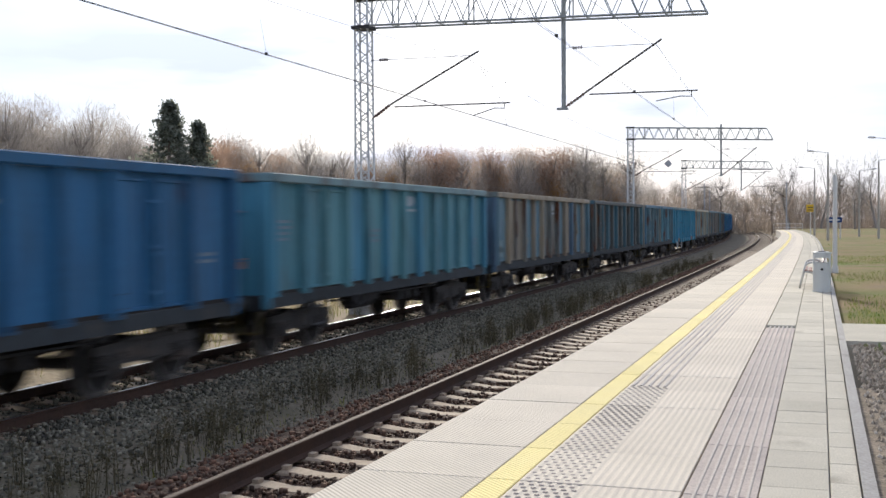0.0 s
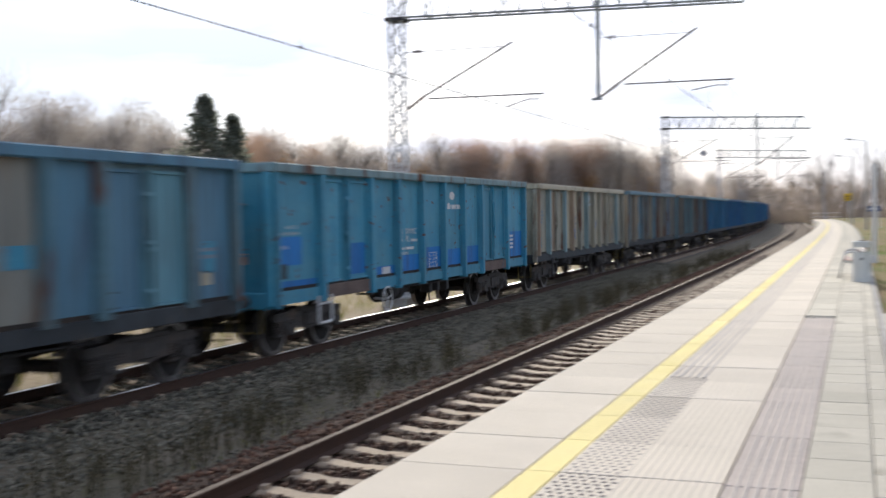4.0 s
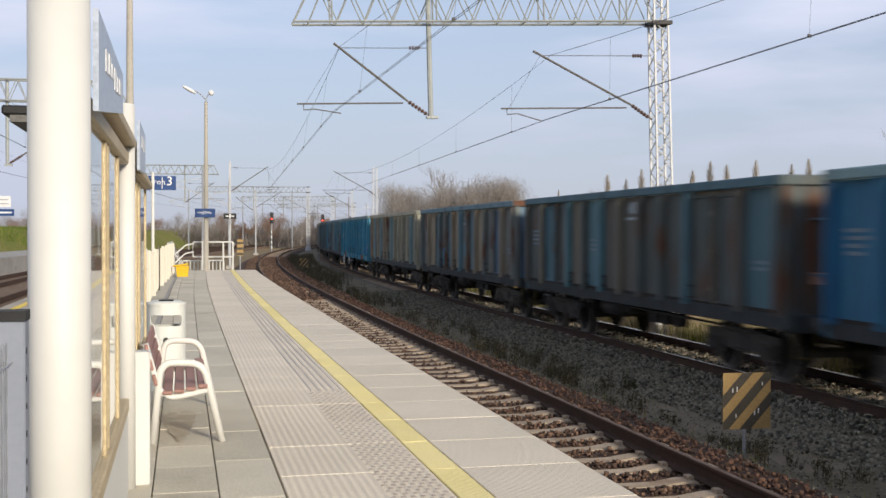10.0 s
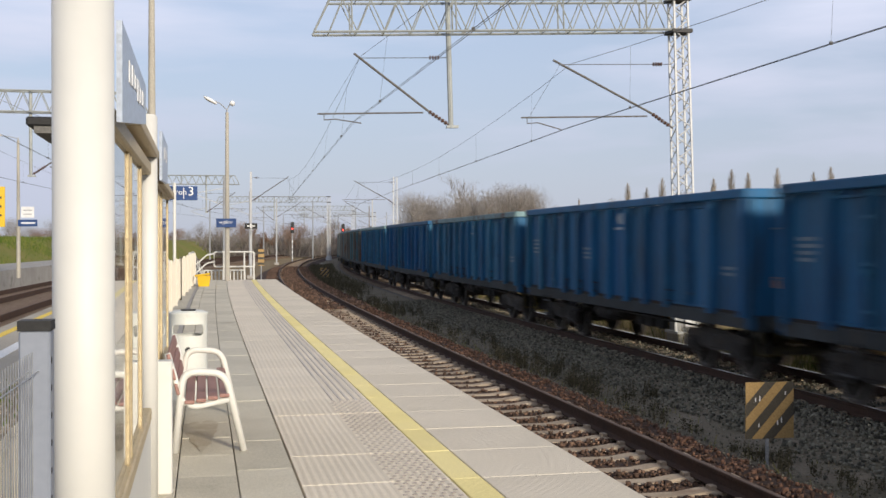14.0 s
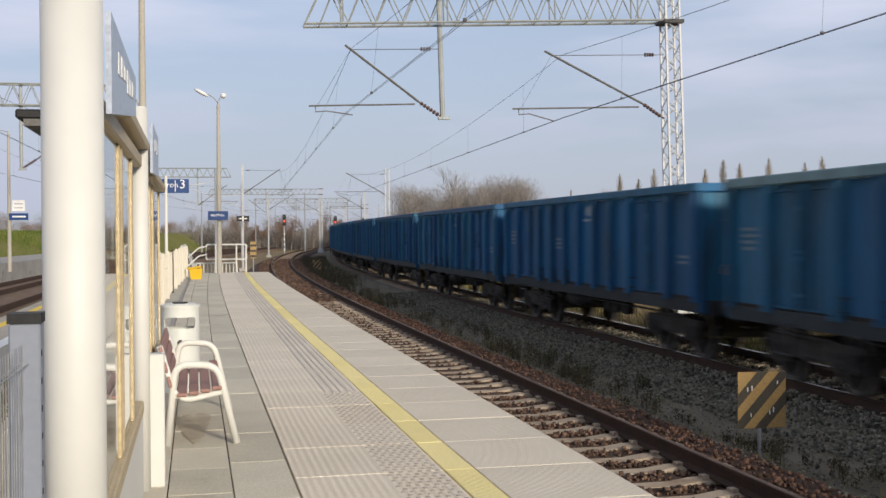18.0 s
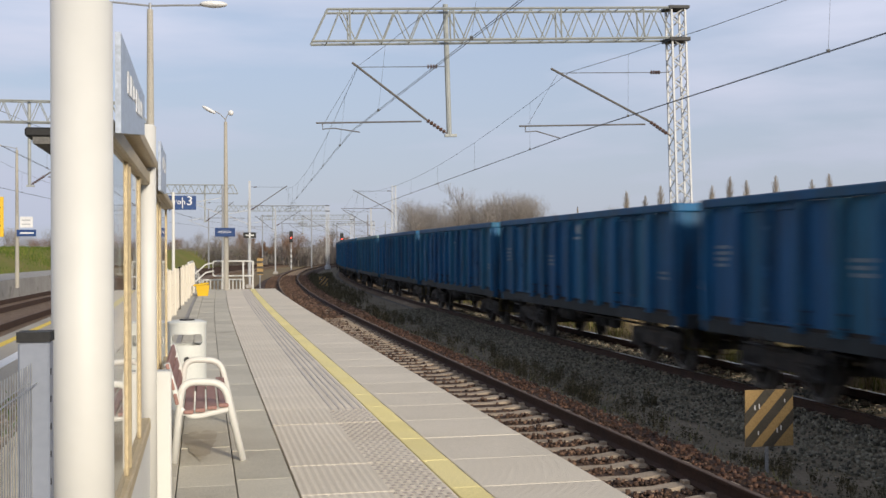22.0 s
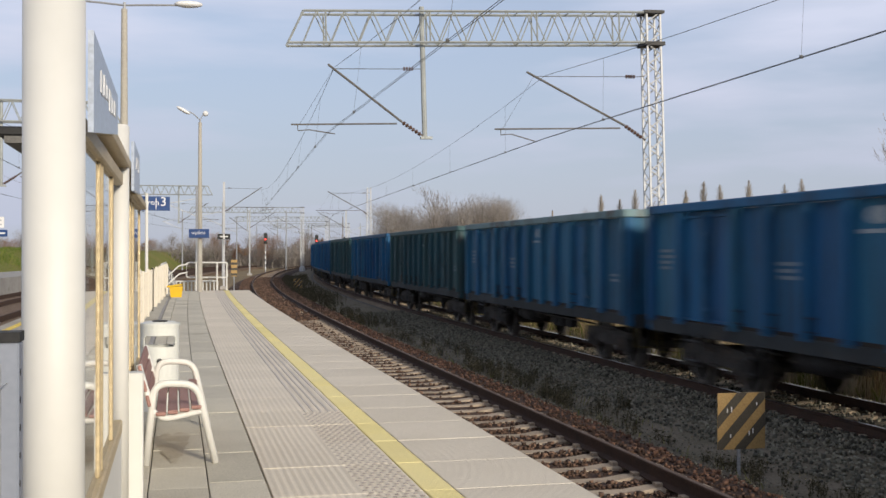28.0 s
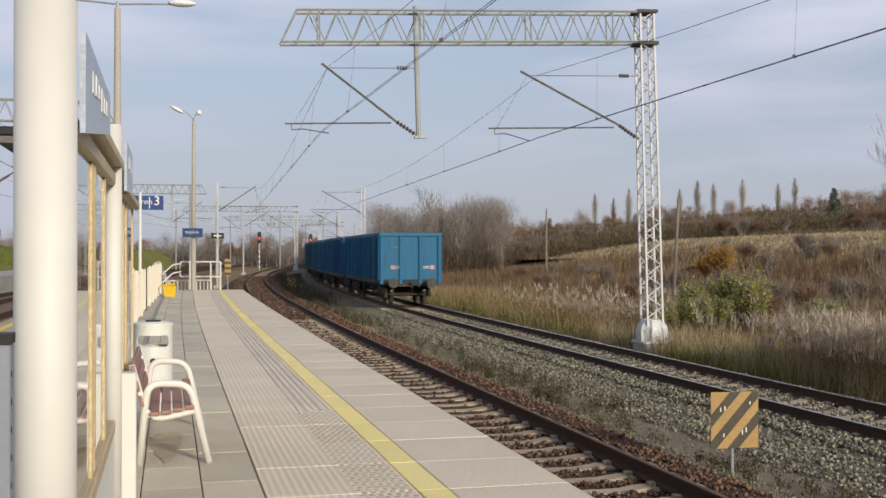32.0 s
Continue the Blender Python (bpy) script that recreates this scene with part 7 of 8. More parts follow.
def seed_head_herbs(count, a0, a1, s0, s1, tall, seed, label):
    """Tall dead herbs: straight brown stalks, shrivelled leaves, and a nodding silvery seed head on each."""
    rng = np.random.default_rng(seed)
    base = strip_points(rng, count, a0, a1, s0, s1, -1.32)
    n = len(base)
    h = rng.uniform(*tall, n)
    way = rng.uniform(0, 2 * math.pi, n)
    out = np.stack([np.cos(way), np.sin(way), 0 * way], 1)
    top = base + out * (h * rng.uniform(0.02, 0.14, n))[:, None] + np.array([0, 0, 1.0]) * h[:, None]
    side = np.stack([-np.sin(way), np.cos(way), 0 * way], 1) * 0.006
    v = np.stack([base - side, base + side, top + side * 0.5, top - side * 0.5], 1).reshape(-1, 3)
    tagged(soup("herb_stalks", v, np.arange(n)[:, None] * 4 + np.array([[0, 1, 2, 3]]), M["heath"]), label, "herbs", kind="stuff")

    def bits(name, each, at, size, mat, text):
        m = n * each
        u, w = rng.normal(0, 1, (m, 3)), rng.normal(0, 1, (m, 3))
        u /= np.linalg.norm(u, axis=1, keepdims=True)
        w /= np.linalg.norm(w, axis=1, keepdims=True)
        r = rng.uniform(*size, (m, 1))
        q = np.stack([at - u * r, at + w * r * 0.45, at + u * r, at - w * r * 0.45], 1).reshape(-1, 3)
        tagged(soup(name, q, np.arange(m)[:, None] * 4 + np.array([[0, 1, 2, 3]]), mat), text, "herbs", kind="stuff")

    t = rng.uniform(0.15, 0.85, (n * 16, 1))
    at = np.repeat(base, 16, 0) * (1 - t) + np.repeat(top, 16, 0) * t + rng.normal(0, 0.03, (n * 16, 3))
    bits("herb_leaves", 16, at, (0.012, 0.045), M["heath"], "shrivelled brown leaves along the stalks")
    t = rng.uniform(0, 1, (n * 26, 1))
    arch = np.repeat(out, 26, 0) * (0.15 * t) + np.array([0, 0, 1.0]) * (0.12 * np.sin(t * 3.0) - 0.05 * t)
    at = np.repeat(top, 26, 0) - np.array([0, 0, 0.06]) + arch + rng.normal(0, 0.02, (n * 26, 3))
    bits("seed_heads", 26, at, (0.010, 0.028), M["plume"], "silvery feathery seed heads of the herbs")


seed_head_herbs(330, 10.5, 12.6, -21.2, -16.5, (0.75, 1.25), 81, "dense stand of tall dead herbs beside the track")
seed_head_herbs(260, 10.9, 13.5, -45, -33, (0.6, 1.0), 82, "dead herbs at the edge of the ballast")
blades("edge_grass", strip_points(G, 6000, 10.2, 12.4, -27.2, -18, -1.32, 0.5), (0.15, 0.55), (0.008, 0.022), 0.8, M["green_grass"], 83, "yellowish green grass at the edge of the ballast")


def field_points(n, seed, clump, d0, d1, o0, o1):
    rng = np.random.default_rng(seed)
    d, ang = d0 + (d1 - d0) * rng.random(n), np.radians(rng.uniform(136, 178, n))
    x, y = -np.sin(ang) * d, np.cos(ang) * d
    off = np.interp(y, CY, CX) - x + rng.normal(0, 1.5, n)
    ok = (off > o0) & (off < o1)
    x, y = x[ok], y[ok]
    f = np.array([noise.noise(Vector((a * clump, b * clump, 9.0))) for a, b in zip(x, y)])
    ok = f > rng.uniform(-0.25, 0.3, len(x))
    return np.stack([x, y, ground_height(x, y)], 1)[ok]


blades("field_grass", field_points(44000, 31, 0.05, 46, 150, 35, 58), (0.1, 0.32), (0.06, 0.16), 1.4, M["pale_grass"], 8, "pale dry grass of the open field", per=2)
blades("field_grass", field_points(80000, 34, 0.4, 48, 150, 33, 60), (0.1, 0.35), (0.04, 0.13), 1.4, M["pale_grass"], 24, "matted pale grass on the slope")
blades("trackside_grass", strip_points(G, 9000, 10.3, 12.8, -34, -15, -1.32, 0.6), (0.2, 0.8), (0.01, 0.028), 1.0, M["pale_grass"], 25, "bleached dry grass at the edge of the ballast")
blades("field_grass", field_points(5000, 33, 0.08, 27, 90, 16, 40), (0.3, 0.8), (0.03, 0.07), 0.6, M["straw"], 18, "straw-coloured tall grass of the field", per=2)
blades("slope_scrub", field_points(80000, 35, 0.10, 80, 230, 56, 125), (0.15, 0.65), (0.05, 0.16), 1.9, M["scrub_dark"], 27, "dark brown scrub on the rising ground", "scrub", per=2)
blades("field_heath", field_points(52000, 32, 0.09, 24, 120, 17.5, 37), (0.4, 1.25), (0.015, 0.05), 0.6, M["heath"], 9, "brown dead scrub covering the field", "scrub", per=3)
# lawn
rng_ = np.random.default_rng(41)
lx, ly = rng_.uniform(0.42, 9.0, 42000), 17 + 60 * rng_.random(42000) ** 1.6
lz = np.array([noise.noise(Vector((a * 0.25, b * 0.18, 5.0))) for a, b in zip(lx, ly)])
ok_ = lz > rng_.uniform(-0.15, 0.40, len(lx))
blades("lawn_grass", np.stack([lx, ly, -0.06 + 0 * lx], 1)[ok_], (0.03, 0.09), (0.006, 0.014), 0.8, M["lawn_blade"], 10, "short autumn lawn beside the platform")
wx, wy = rng_.uniform(0.5, 2.6, 5000), rng_.uniform(3.0, 14.2, 5000)
wz = np.array([noise.noise(Vector((a * 0.8, b * 0.8, 2.0))) for a, b in zip(wx, wy)])
ok_ = wz > rng_.uniform(-0.1, 0.4, len(wx))
def scatter_pebbles(x0, x1, y0, y1, z, n, seed):
    g = np.random.default_rng(seed)
    c = np.stack([g.uniform(x0, x1, n), y0 + (y1 - y0) * g.random(n), z + g.uniform(-0.004, 0.008, n)], 1)
    base = np.array([(-1, -1, -1), (1, -1, -1), (1, 1, -1), (-1, 1, -1), (0, 0, 1)], float)
    v = base[None] * g.uniform(0.5, 1.1, (n, 5, 3)) * (0.018 * g.uniform(0.4, 1.3, (n, 1, 1))) + c[:, None]
    k = np.arange(n)[:, None] * 5
    f = np.concatenate([k + np.array([q]) for q in ((0, 1, 4), (1, 2, 4), (2, 3, 4), (3, 0, 4))], 0)
    return tagged(soup("pebbles", v.reshape(-1, 3), f, M["pebble"]), "brown and grey pebbles of the stony bed", "gravel", kind="stuff")


M["pebble"] = island_material("pebble", (0.14, 0.11, 0.08), (0.52, 0.45, 0.36), (0.30, 0.245, 0.185))
scatter_pebbles(0.36, 2.8, 3.0, 14.3, -0.025, 12000, 45)
scatter_pebbles(0.62, 1.75, -14.0, -2.0, -0.015, 6000, 46)
g_ = np.random.default_rng(47)
blades("gravel_weeds", np.stack([g_.uniform(0.7, 1.75, 900), g_.uniform(-16, -3, 900), np.full(900, -0.02)], 1), (0.03, 0.12), (0.008, 0.018), 1.0, M["lawn_blade"], 26, "green weeds in the stony strip", "weeds", per=2)
blades("gravel_weeds", np.stack([wx, wy, -0.03 + 0 * wx], 1)[ok_], (0.02, 0.07), (0.006, 0.015), 0.9, M["lawn_blade"], 12, "small weeds in the stony bed", "weeds")
bx_, by_ = rng_.uniform(20.2, 27, 26000), -22 - 130 * rng_.random(26000)
blades("bank_grass", np.stack([bx_ + np.interp(by_, CY, CX), by_, np.interp(bx_, (20.5, 22.0, 23.5, 25.0), (-0.95, 0.4, 1.4, 1.8))], 1), (0.1, 0.4), (0.03, 0.08), 0.6, M["lawn_blade"], 13, "rough grass on the bank")


# ---- trees ----
def grow(rng, p, d, length, r, depth, out, spread, up, shrink, twigs):
    """Branches as (p0, p1, r0, r1)."""
    steps = 3
    for i in range(steps):
        nd = (d + np.array([rng.gauss(0, 0.13), rng.gauss(0, 0.13), rng.gauss(0, 0.08) + up])).astype(float)
        nd /= np.linalg.norm(nd)
        q = p + nd * length / steps
        r1 = r * (1 - 0.28 / steps * (i + 1)) if depth else r * (1 - 0.3 * (i + 1))
        out.append((p, q, r, max(r1, 0.004)))
        p, d, r = q, nd, max(r1, 0.004)
        if depth > 0 and i >= (1 if depth > 2 else 0):
            for _ in range(twigs):
                ang = rng.uniform(0, 2 * math.pi)
                side = np.cross(d, [math.cos(ang), math.sin(ang), 0.3])
                side /= np.linalg.norm(side) + 1e-6
                nd2 = d * math.cos(spread) + side * math.sin(spread * rng.uniform(0.7, 1.2))
                grow(rng, p, nd2 / np.linalg.norm(nd2), length * shrink * rng.uniform(0.75, 1.15), r * 0.6, depth - 1, out, spread, up, shrink, twigs)


def branch_mesh(segs, sides=3):
    p0 = np.array([s[0] for s in segs])
    p1 = np.array([s[1] for s in segs])
    r0 = np.array([s[2] for s in segs])[:, None]
    r1 = np.array([s[3] for s in segs])[:, None]
    d = p1 - p0
    d /= np.linalg.norm(d, axis=1, keepdims=True) + 1e-9
    ref = np.where(np.abs(d[:, 2:3]) > 0.9, np.array([[1.0, 0, 0]]), np.array([[0, 0, 1.0]]))
    u = np.cross(d, ref)
    u /= np.linalg.norm(u, axis=1, keepdims=True)
    w = np.cross(d, u)
    vs = []
    for k in range(sides):
        c, s = math.cos(2 * math.pi * k / sides), math.sin(2 * math.pi * k / sides)
        vs.append(p0 + (u * c + w * s) * r0)
    for k in range(sides):
        c, s = math.cos(2 * math.pi * k / sides), math.sin(2 * math.pi * k / sides)
        vs.append(p1 + (u * c + w * s) * r1)
    v = np.stack(vs, 1).reshape(-1, 3)
    base = np.arange(len(segs))[:, None] * (2 * sides)
    f = np.concatenate([base + np.array([[k, (k + 1) % sides, sides + (k + 1) % sides, sides + k]]) for k in range(1 if sides == 2 else sides)], 0)
    return v, f


def leaf_quads(rng, centres, size, n, spread):
    c = np.repeat(np.array(centres), n, 0)
    g = np.random.default_rng(rng.randrange(10 ** 6))
    c = c + g.normal(0, spread, c.shape)
    m = len(c)
    a, b = g.normal(0, 1, (m, 3)), g.normal(0, 1, (m, 3))
    a /= np.linalg.norm(a, axis=1, keepdims=True)
    b = np.cross(a, b)
    b /= np.linalg.norm(b, axis=1, keepdims=True)
    s = size * g.uniform(0.5, 1.3, (m, 1))
    v = np.stack([c - a * s, c - b * s * 0.6, c + a * s, c + b * s * 0.6], 1).reshape(-1, 3)
    f = np.arange(m)[:, None] * 4 + np.array([[0, 1, 2, 3]])
    return v, f


# Pale barks and translucent leaves stand in for haze over the far woods.
M["bark"] = material("bark", (0.27, 0.235, 0.205), 0.95, second=(0.19, 0.165, 0.14), scale=4, grain=30, bump=0.4)
M["bark_hazed"] = material("bark_hazed", (0.36, 0.325, 0.29), 0.95, second=(0.27, 0.24, 0.21), scale=4, grain=30, bump=0.4)
M["leaf_brown"] = island_material("leaf_brown", (0.24, 0.15, 0.10), (0.44, 0.29, 0.195), (0.33, 0.21, 0.14), soft=0.65)
M["leaf_yellow"] = island_material("leaf_yellow", (0.36, 0.19, 0.035), (0.64, 0.38, 0.10), (0.50, 0.28, 0.065), soft=0.5)
M["leaf_green"] = island_material("leaf_green", (0.20, 0.24, 0.05), (0.56, 0.52, 0.15), (0.36, 0.38, 0.085), soft=0.45)
# Needles and twigs lightened and translucent too: haze put into the colour.
M["needle"] = island_material("needle", (0.11, 0.125, 0.10), (0.28, 0.30, 0.25), (0.185, 0.205, 0.165), soft=0.6)
M["wood_twig"] = island_material("wood_twig", (0.26, 0.235, 0.21), (0.52, 0.48, 0.44), (0.385, 0.35, 0.315), soft=0.55)
M["wood_russet"] = island_material("wood_russet", (0.29, 0.205, 0.155), (0.53, 0.39, 0.30), (0.41, 0.295, 0.225), soft=0.55)


def make_tree(kind, seed, label, h, leaf=None, leaf_n=3, leaf_size=0.1, bark="bark", up=0.05, spread=0.6, base=0.0, twigs=2, depth=4, name="tree", category="tree", stems=1):
    rng = random.Random(seed)
    t = tagged(empty(name), label, category, "trees around the station")
    segs = []
    for k in range(stems):
        ang = rng.uniform(0, 6.28)
        tilt = 0.0 if stems == 1 else rng.uniform(0.1, 0.5)
        d = np.array([math.cos(ang) * tilt, math.sin(ang) * tilt, 1.0])
        grow(rng, np.array([0.0, 0, 0]), d / np.linalg.norm(d), h * 0.5, h * 0.016 + 0.02, depth, segs, spread, up, 0.62, twigs)
    top = max(s[1][2] for s in segs)
    sc = h / top
    segs = [(a * sc, b * sc, r0, r1) for a, b, r0, r1 in segs]
    thick = [s for s in segs if s[2] > 0.022 * h / 10 + 0.01]
    thin = [s for s in segs if s[2] <= 0.022 * h / 10 + 0.01]
    if not thick:
        thick, thin = segs[:3], segs[3:]
    v, f = branch_mesh(thick, 5)
    o = soup("trunk", v, f, M[bark])
    o.parent = t
    thin = [(a, b, max(r0, 0.010) * 1.25, max(r1, 0.006) * 1.25) for a, b, r0, r1 in thin]
    v, f = branch_mesh(thin, 2)
    o = soup("crown", v, f, M[bark])
    o.parent = t
    if leaf:
        cs = [s[1] for s in thin if rng.random() < (0.8 if leaf != "leaf_green" else 0.5)]
        v, f = leaf_quads(rng, cs, leaf_size, leaf_n, 0.16 * h / 10 + 0.05)
        o = soup("foliage", v, f, M[leaf])
        o.parent = t
    return t


def make_wood_tree(seed, h, label, twig, n=3000, wide=0.25, base=0.30, leaf=None, leaf_n=1500):
    """A tree of a dense wood: trunk, limbs, and a rounded crown of very many fine twigs."""
    rng, g = random.Random(seed), np.random.default_rng(seed)
    t = tagged(empty("tree"), label, "tree", "trees around the station")
    segs = [(np.array([0, 0, 0.0]), np.array([0.1, 0, h * 0.45]), 0.016 * h, 0.011 * h), (np.array([0.1, 0, h * 0.45]), np.array([0, 0.1, h * 0.93]), 0.011 * h, 0.012)]
    for k in range(26):
        z, a = h * rng.uniform(0.28, 0.78), rng.uniform(0, 6.28)
        r = h * wide * rng.uniform(0.5, 0.95) * (1.1 - z / h)
        p, q = np.array([0.05, 0.02, z]), np.array([math.cos(a) * r * 1.5, math.sin(a) * r * 1.5, min(z + h * rng.uniform(0.12, 0.26), h * 0.94)])
        m = (p + q) / 2 + np.array([0, 0, -0.02 * h])
        segs += [(p, m, 0.006 * h, 0.004 * h), (m, q, 0.004 * h, 0.008)]
    v, f = branch_mesh(segs, 5)
    soup("trunk", v, f, M["bark"]).parent = t
    # lobes of the crown
    lobes = np.array([(h * wide * 0.55 * math.cos(k * 2.4), h * wide * 0.55 * math.sin(k * 2.4), h * (base + (0.86 - base) * (0.2 + 0.8 * rng.random()))) for k in range(9)] + [(0, 0, h * 0.80)])
    c = lobes[g.integers(0, len(lobes), n)]
    d = g.normal(0, 1, (n, 3))
    d /= np.linalg.norm(d, axis=1, keepdims=True)
    p = c + d * (g.random((n, 1)) ** 0.45) * np.array([h * wide * 0.62, h * wide * 0.62, h * 0.19])
    out = p - np.array([0, 0, h * base * 0.8])
    out /= np.linalg.norm(out, axis=1, keepdims=True)
    out = out + g.normal(0, 0.5, (n, 3))
    out /= np.linalg.norm(out, axis=1, keepdims=True)
    side = np.cross(out, g.normal(0, 1, (n, 3)))
    side /= np.linalg.norm(side, axis=1, keepdims=True)
    w, ln = g.uniform(0.006, 0.020, (n, 1)) * h / 10, g.uniform(0.35, 1.0, (n, 1)) * h / 10
    v = np.stack([p - side * w, p + side * w, p + out * ln], 1).reshape(-1, 3)
    soup("crown", v, np.arange(n)[:, None] * 3 + np.array([[0, 1, 2]]), M[twig]).parent = t
    if leaf:
        q = p[g.integers(0, n, leaf_n)] + g.normal(0, 0.15, (leaf_n, 3))
        v, f = leaf_quads(rng, q, 0.075 * h / 10, 2, 0.12)
        soup("foliage", v, f, M[leaf]).parent = t
    return t


def make_conifer(seed, h, label):
    rng = random.Random(seed)
    t = tagged(empty("conifer"), label, "tree", "trees around the station")
    bm = B()
    rod(bm, (0, 0, 0), (0, 0, h), 0.02 * h, 8, 0.02)
    part("trunk", bm, M["bark"], t)
    cs, segs = [], []
    z = h * 0.12
    while z < h * 0.98:
        reach = (1 - z / h) ** 0.72 * h * 0.46 * rng.uniform(0.7, 1.1) + 0.1
        for k in range(11):
            a, reach_k = rng.uniform(0, 6.28), reach * rng.uniform(0.6, 1.1)
            e = np.array([math.cos(a) * reach_k, math.sin(a) * reach_k, z - reach_k * 0.18])
            b = np.array([0, 0, z])
            segs.append((b, e, 0.03, 0.01))
            for j in range(6):
                cs.append(b + (e - b) * rng.uniform(0.3, 1.0))
        z += h * 0.045
    v, f = branch_mesh(segs, 3)
    soup("branchwork", v, f, M["bark"]).parent = t
    v, f = leaf_quads(rng, cs, 0.11 * h / 8, 7, 0.12 * h / 8)
    soup("crown", v, f, M["needle"]).parent = t
    return t


def make_poplar(seed, h, label):
    rng = random.Random(seed)
    t = tagged(empty("poplar"), label, "tree", "trees around the station")
    segs = [(np.array([0, 0, 0.0]), np.array([0, 0, h * 0.5]), 0.018 * h, 0.01 * h), (np.array([0, 0, h * 0.5]), np.array([0, 0, h]), 0.01 * h, 0.01)]
    v, f = branch_mesh(segs, 6)
    soup("trunk", v, f, M["bark"]).parent = t
    tw = []
    for k in range(260):
        z = h * rng.uniform(0.12, 0.95)
        a = rng.uniform(0, 6.28)
        ln = h * 0.24 * min(1, (1 - z / h) * 2.4 + 0.15) * rng.uniform(0.6, 1.1)
        out = ln * 0.33
        tw.append((np.array([0, 0, z]), np.array([math.cos(a) * out, math.sin(a) * out, z + ln * 0.9]), 0.035, 0.015))
    v, f = branch_mesh(tw, 3)
    soup("crown", v, f, M["bark_hazed"]).parent = t
    return t


LIB = {
    "fine": make_tree("bare", 12, "bare tree with thin pale twigs", 10.0, bark="bark_hazed", up=0.10, spread=0.42, stems=3, depth=4),
    "bare1": make_tree("bare", 1, "bare grey deciduous tree in late autumn", 10.0, bark="bark_hazed"),
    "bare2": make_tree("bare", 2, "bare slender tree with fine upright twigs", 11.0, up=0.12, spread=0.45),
    "bare3": make_tree("bare", 3, "bare spreading tree with grey-brown twigs", 9.0, spread=0.75, bark="bark_hazed"),
    "brown1": make_tree("leafy", 4, "tree with withered russet-brown leaves", 9.0, "leaf_brown", 2, 0.115),
    "brown2": make_tree("leafy", 5, "tree with thin reddish-brown autumn leaves", 10.0, "leaf_brown", 2, 0.095, up=0.1),
    "green1": make_tree("shrub", 7, "greenish bush losing its leaves", 2.6, "leaf_green", 1, 0.05, depth=3, stems=6, twigs=2, up=0.12, spread=0.4, name="bush", category="bush"),
    "gold": make_tree("shrub", 13, "round bush with fading golden leaves", 3.0, "leaf_yellow", 2, 0.05, depth=3, stems=8, twigs=2, name="bush", category="bush", spread=0.55),
    "shrub1": make_tree("shrub", 8, "bare brown thicket of thin stems", 3.5, None, depth=3, stems=7, twigs=2, name="bush", category="bush", spread=0.5),
    "shrub2": make_tree("shrub", 9, "thicket bush with withered brown leaves", 3.0, "leaf_brown", 2, 0.06, depth=3, stems=6, twigs=2, name="bush", category="bush"),
    "wood1": make_wood_tree(21, 10.0, "bare grey-brown tree of a dense wood", "wood_twig"),
    "wood2": make_wood_tree(22, 10.5, "bare tree with a broad crown of fine twigs", "wood_twig", wide=0.29),
    "wood3": make_wood_tree(23, 11.0, "tall bare tree with fine upright twigs", "wood_twig", wide=0.20),
    "russet1": make_wood_tree(24, 10.0, "tree with thin reddish-brown autumn leaves", "wood_russet", 2600, leaf="leaf_brown"),
    "gold1": make_wood_tree(25, 8.0, "small tree with golden autumn leaves", "wood_russet", 2400, wide=0.20, leaf="leaf_yellow", leaf_n=1800),
    "fir": make_conifer(10, 11.0, "dark green conifer among bare trees"),
    "poplar": make_poplar(11, 11.0, "slim bare Lombardy poplar"),
}
USED = set()


def plant(key, x, y, scale=1.0, turn=None, z=None):
    rng = random.Random(int(x * 31 + y * 17))
    turn = rng.uniform(0, 360) if turn is None else turn
    z = float(ground_height(np.array(x), np.array(y))) - 0.05 if z is None else z
    m = pose(x, y, z, 0, 0, turn) @ Matrix.Diagonal((scale, scale, scale, 1))
    if key not in USED:
        USED.add(key)
        LIB[key].matrix_world = m
        return LIB[key]
    ob = LIB[key].copy()
    scene.collection.objects.link(ob)
    ob.matrix_world = m
    for c in LIB[key].children:
        k = c.copy()
        scene.collection.objects.link(k)
        k.parent = ob
    return ob


def bearing(deg, d, eye=(0.0, 0.0)):
    a = radians(deg)
    return eye[0] - math.sin(a) * d, eye[1] + math.cos(a) * d


R = random.Random(77)
# wood behind the train, seen ahead; degrees to the left of +y
for k in range(96):
    deg = 43 - 34 * (k / 95) ** 0.9 + R.uniform(-0.4, 0.4)
    d = 78 + (42 - deg) * 2.9 + R.uniform(-5, 9)
    kind = R.choice(["wood1", "wood2", "wood3", "wood1", "wood2"])
    if deg < 31 and R.random() < 0.42:
        kind = R.choice(["russet1", "gold1", "gold1", "russet1"] if deg > 20 else ["russet1", "russet1", "russet1", "gold1"])
    sc = (1.0 if deg > 21 else 1.12 if deg > 17 else 1.28) * R.uniform(0.80, 1.08)
    plant(kind, *bearing(deg, d), sc)
plant("fir", *bearing(32.75, 80), 0.96)
plant("fir", *bearing(31.35, 83), 0.86)
for k in range(56):
    deg = 44 - 34.5 * k / 55 + R.uniform(-0.5, 0.5)
    plant(R.choice(["wood1", "wood2", "wood3", "russet1"]), *bearing(deg, 98 + (42 - deg) * 3.1 + R.uniform(0, 14)), R.uniform(0.9, 1.04) * (1.0 if deg > 21 else 1.1 if deg > 17 else 1.26))
# far trees beyond the bend and behind the lawn
for k in range(44):
    deg = 9.5 - 15 * k / 43 + R.uniform(-0.3, 0.3)
    plant(R.choice(["wood1", "wood2", "bare3", "wood3"]), *bearing(deg, R.uniform(215, 270)), R.uniform(0.8, 1.15))
plant("bare3", *bearing(1.4, 190), 1.75)
plant("bare1", *bearing(0.0, 205), 1.5)
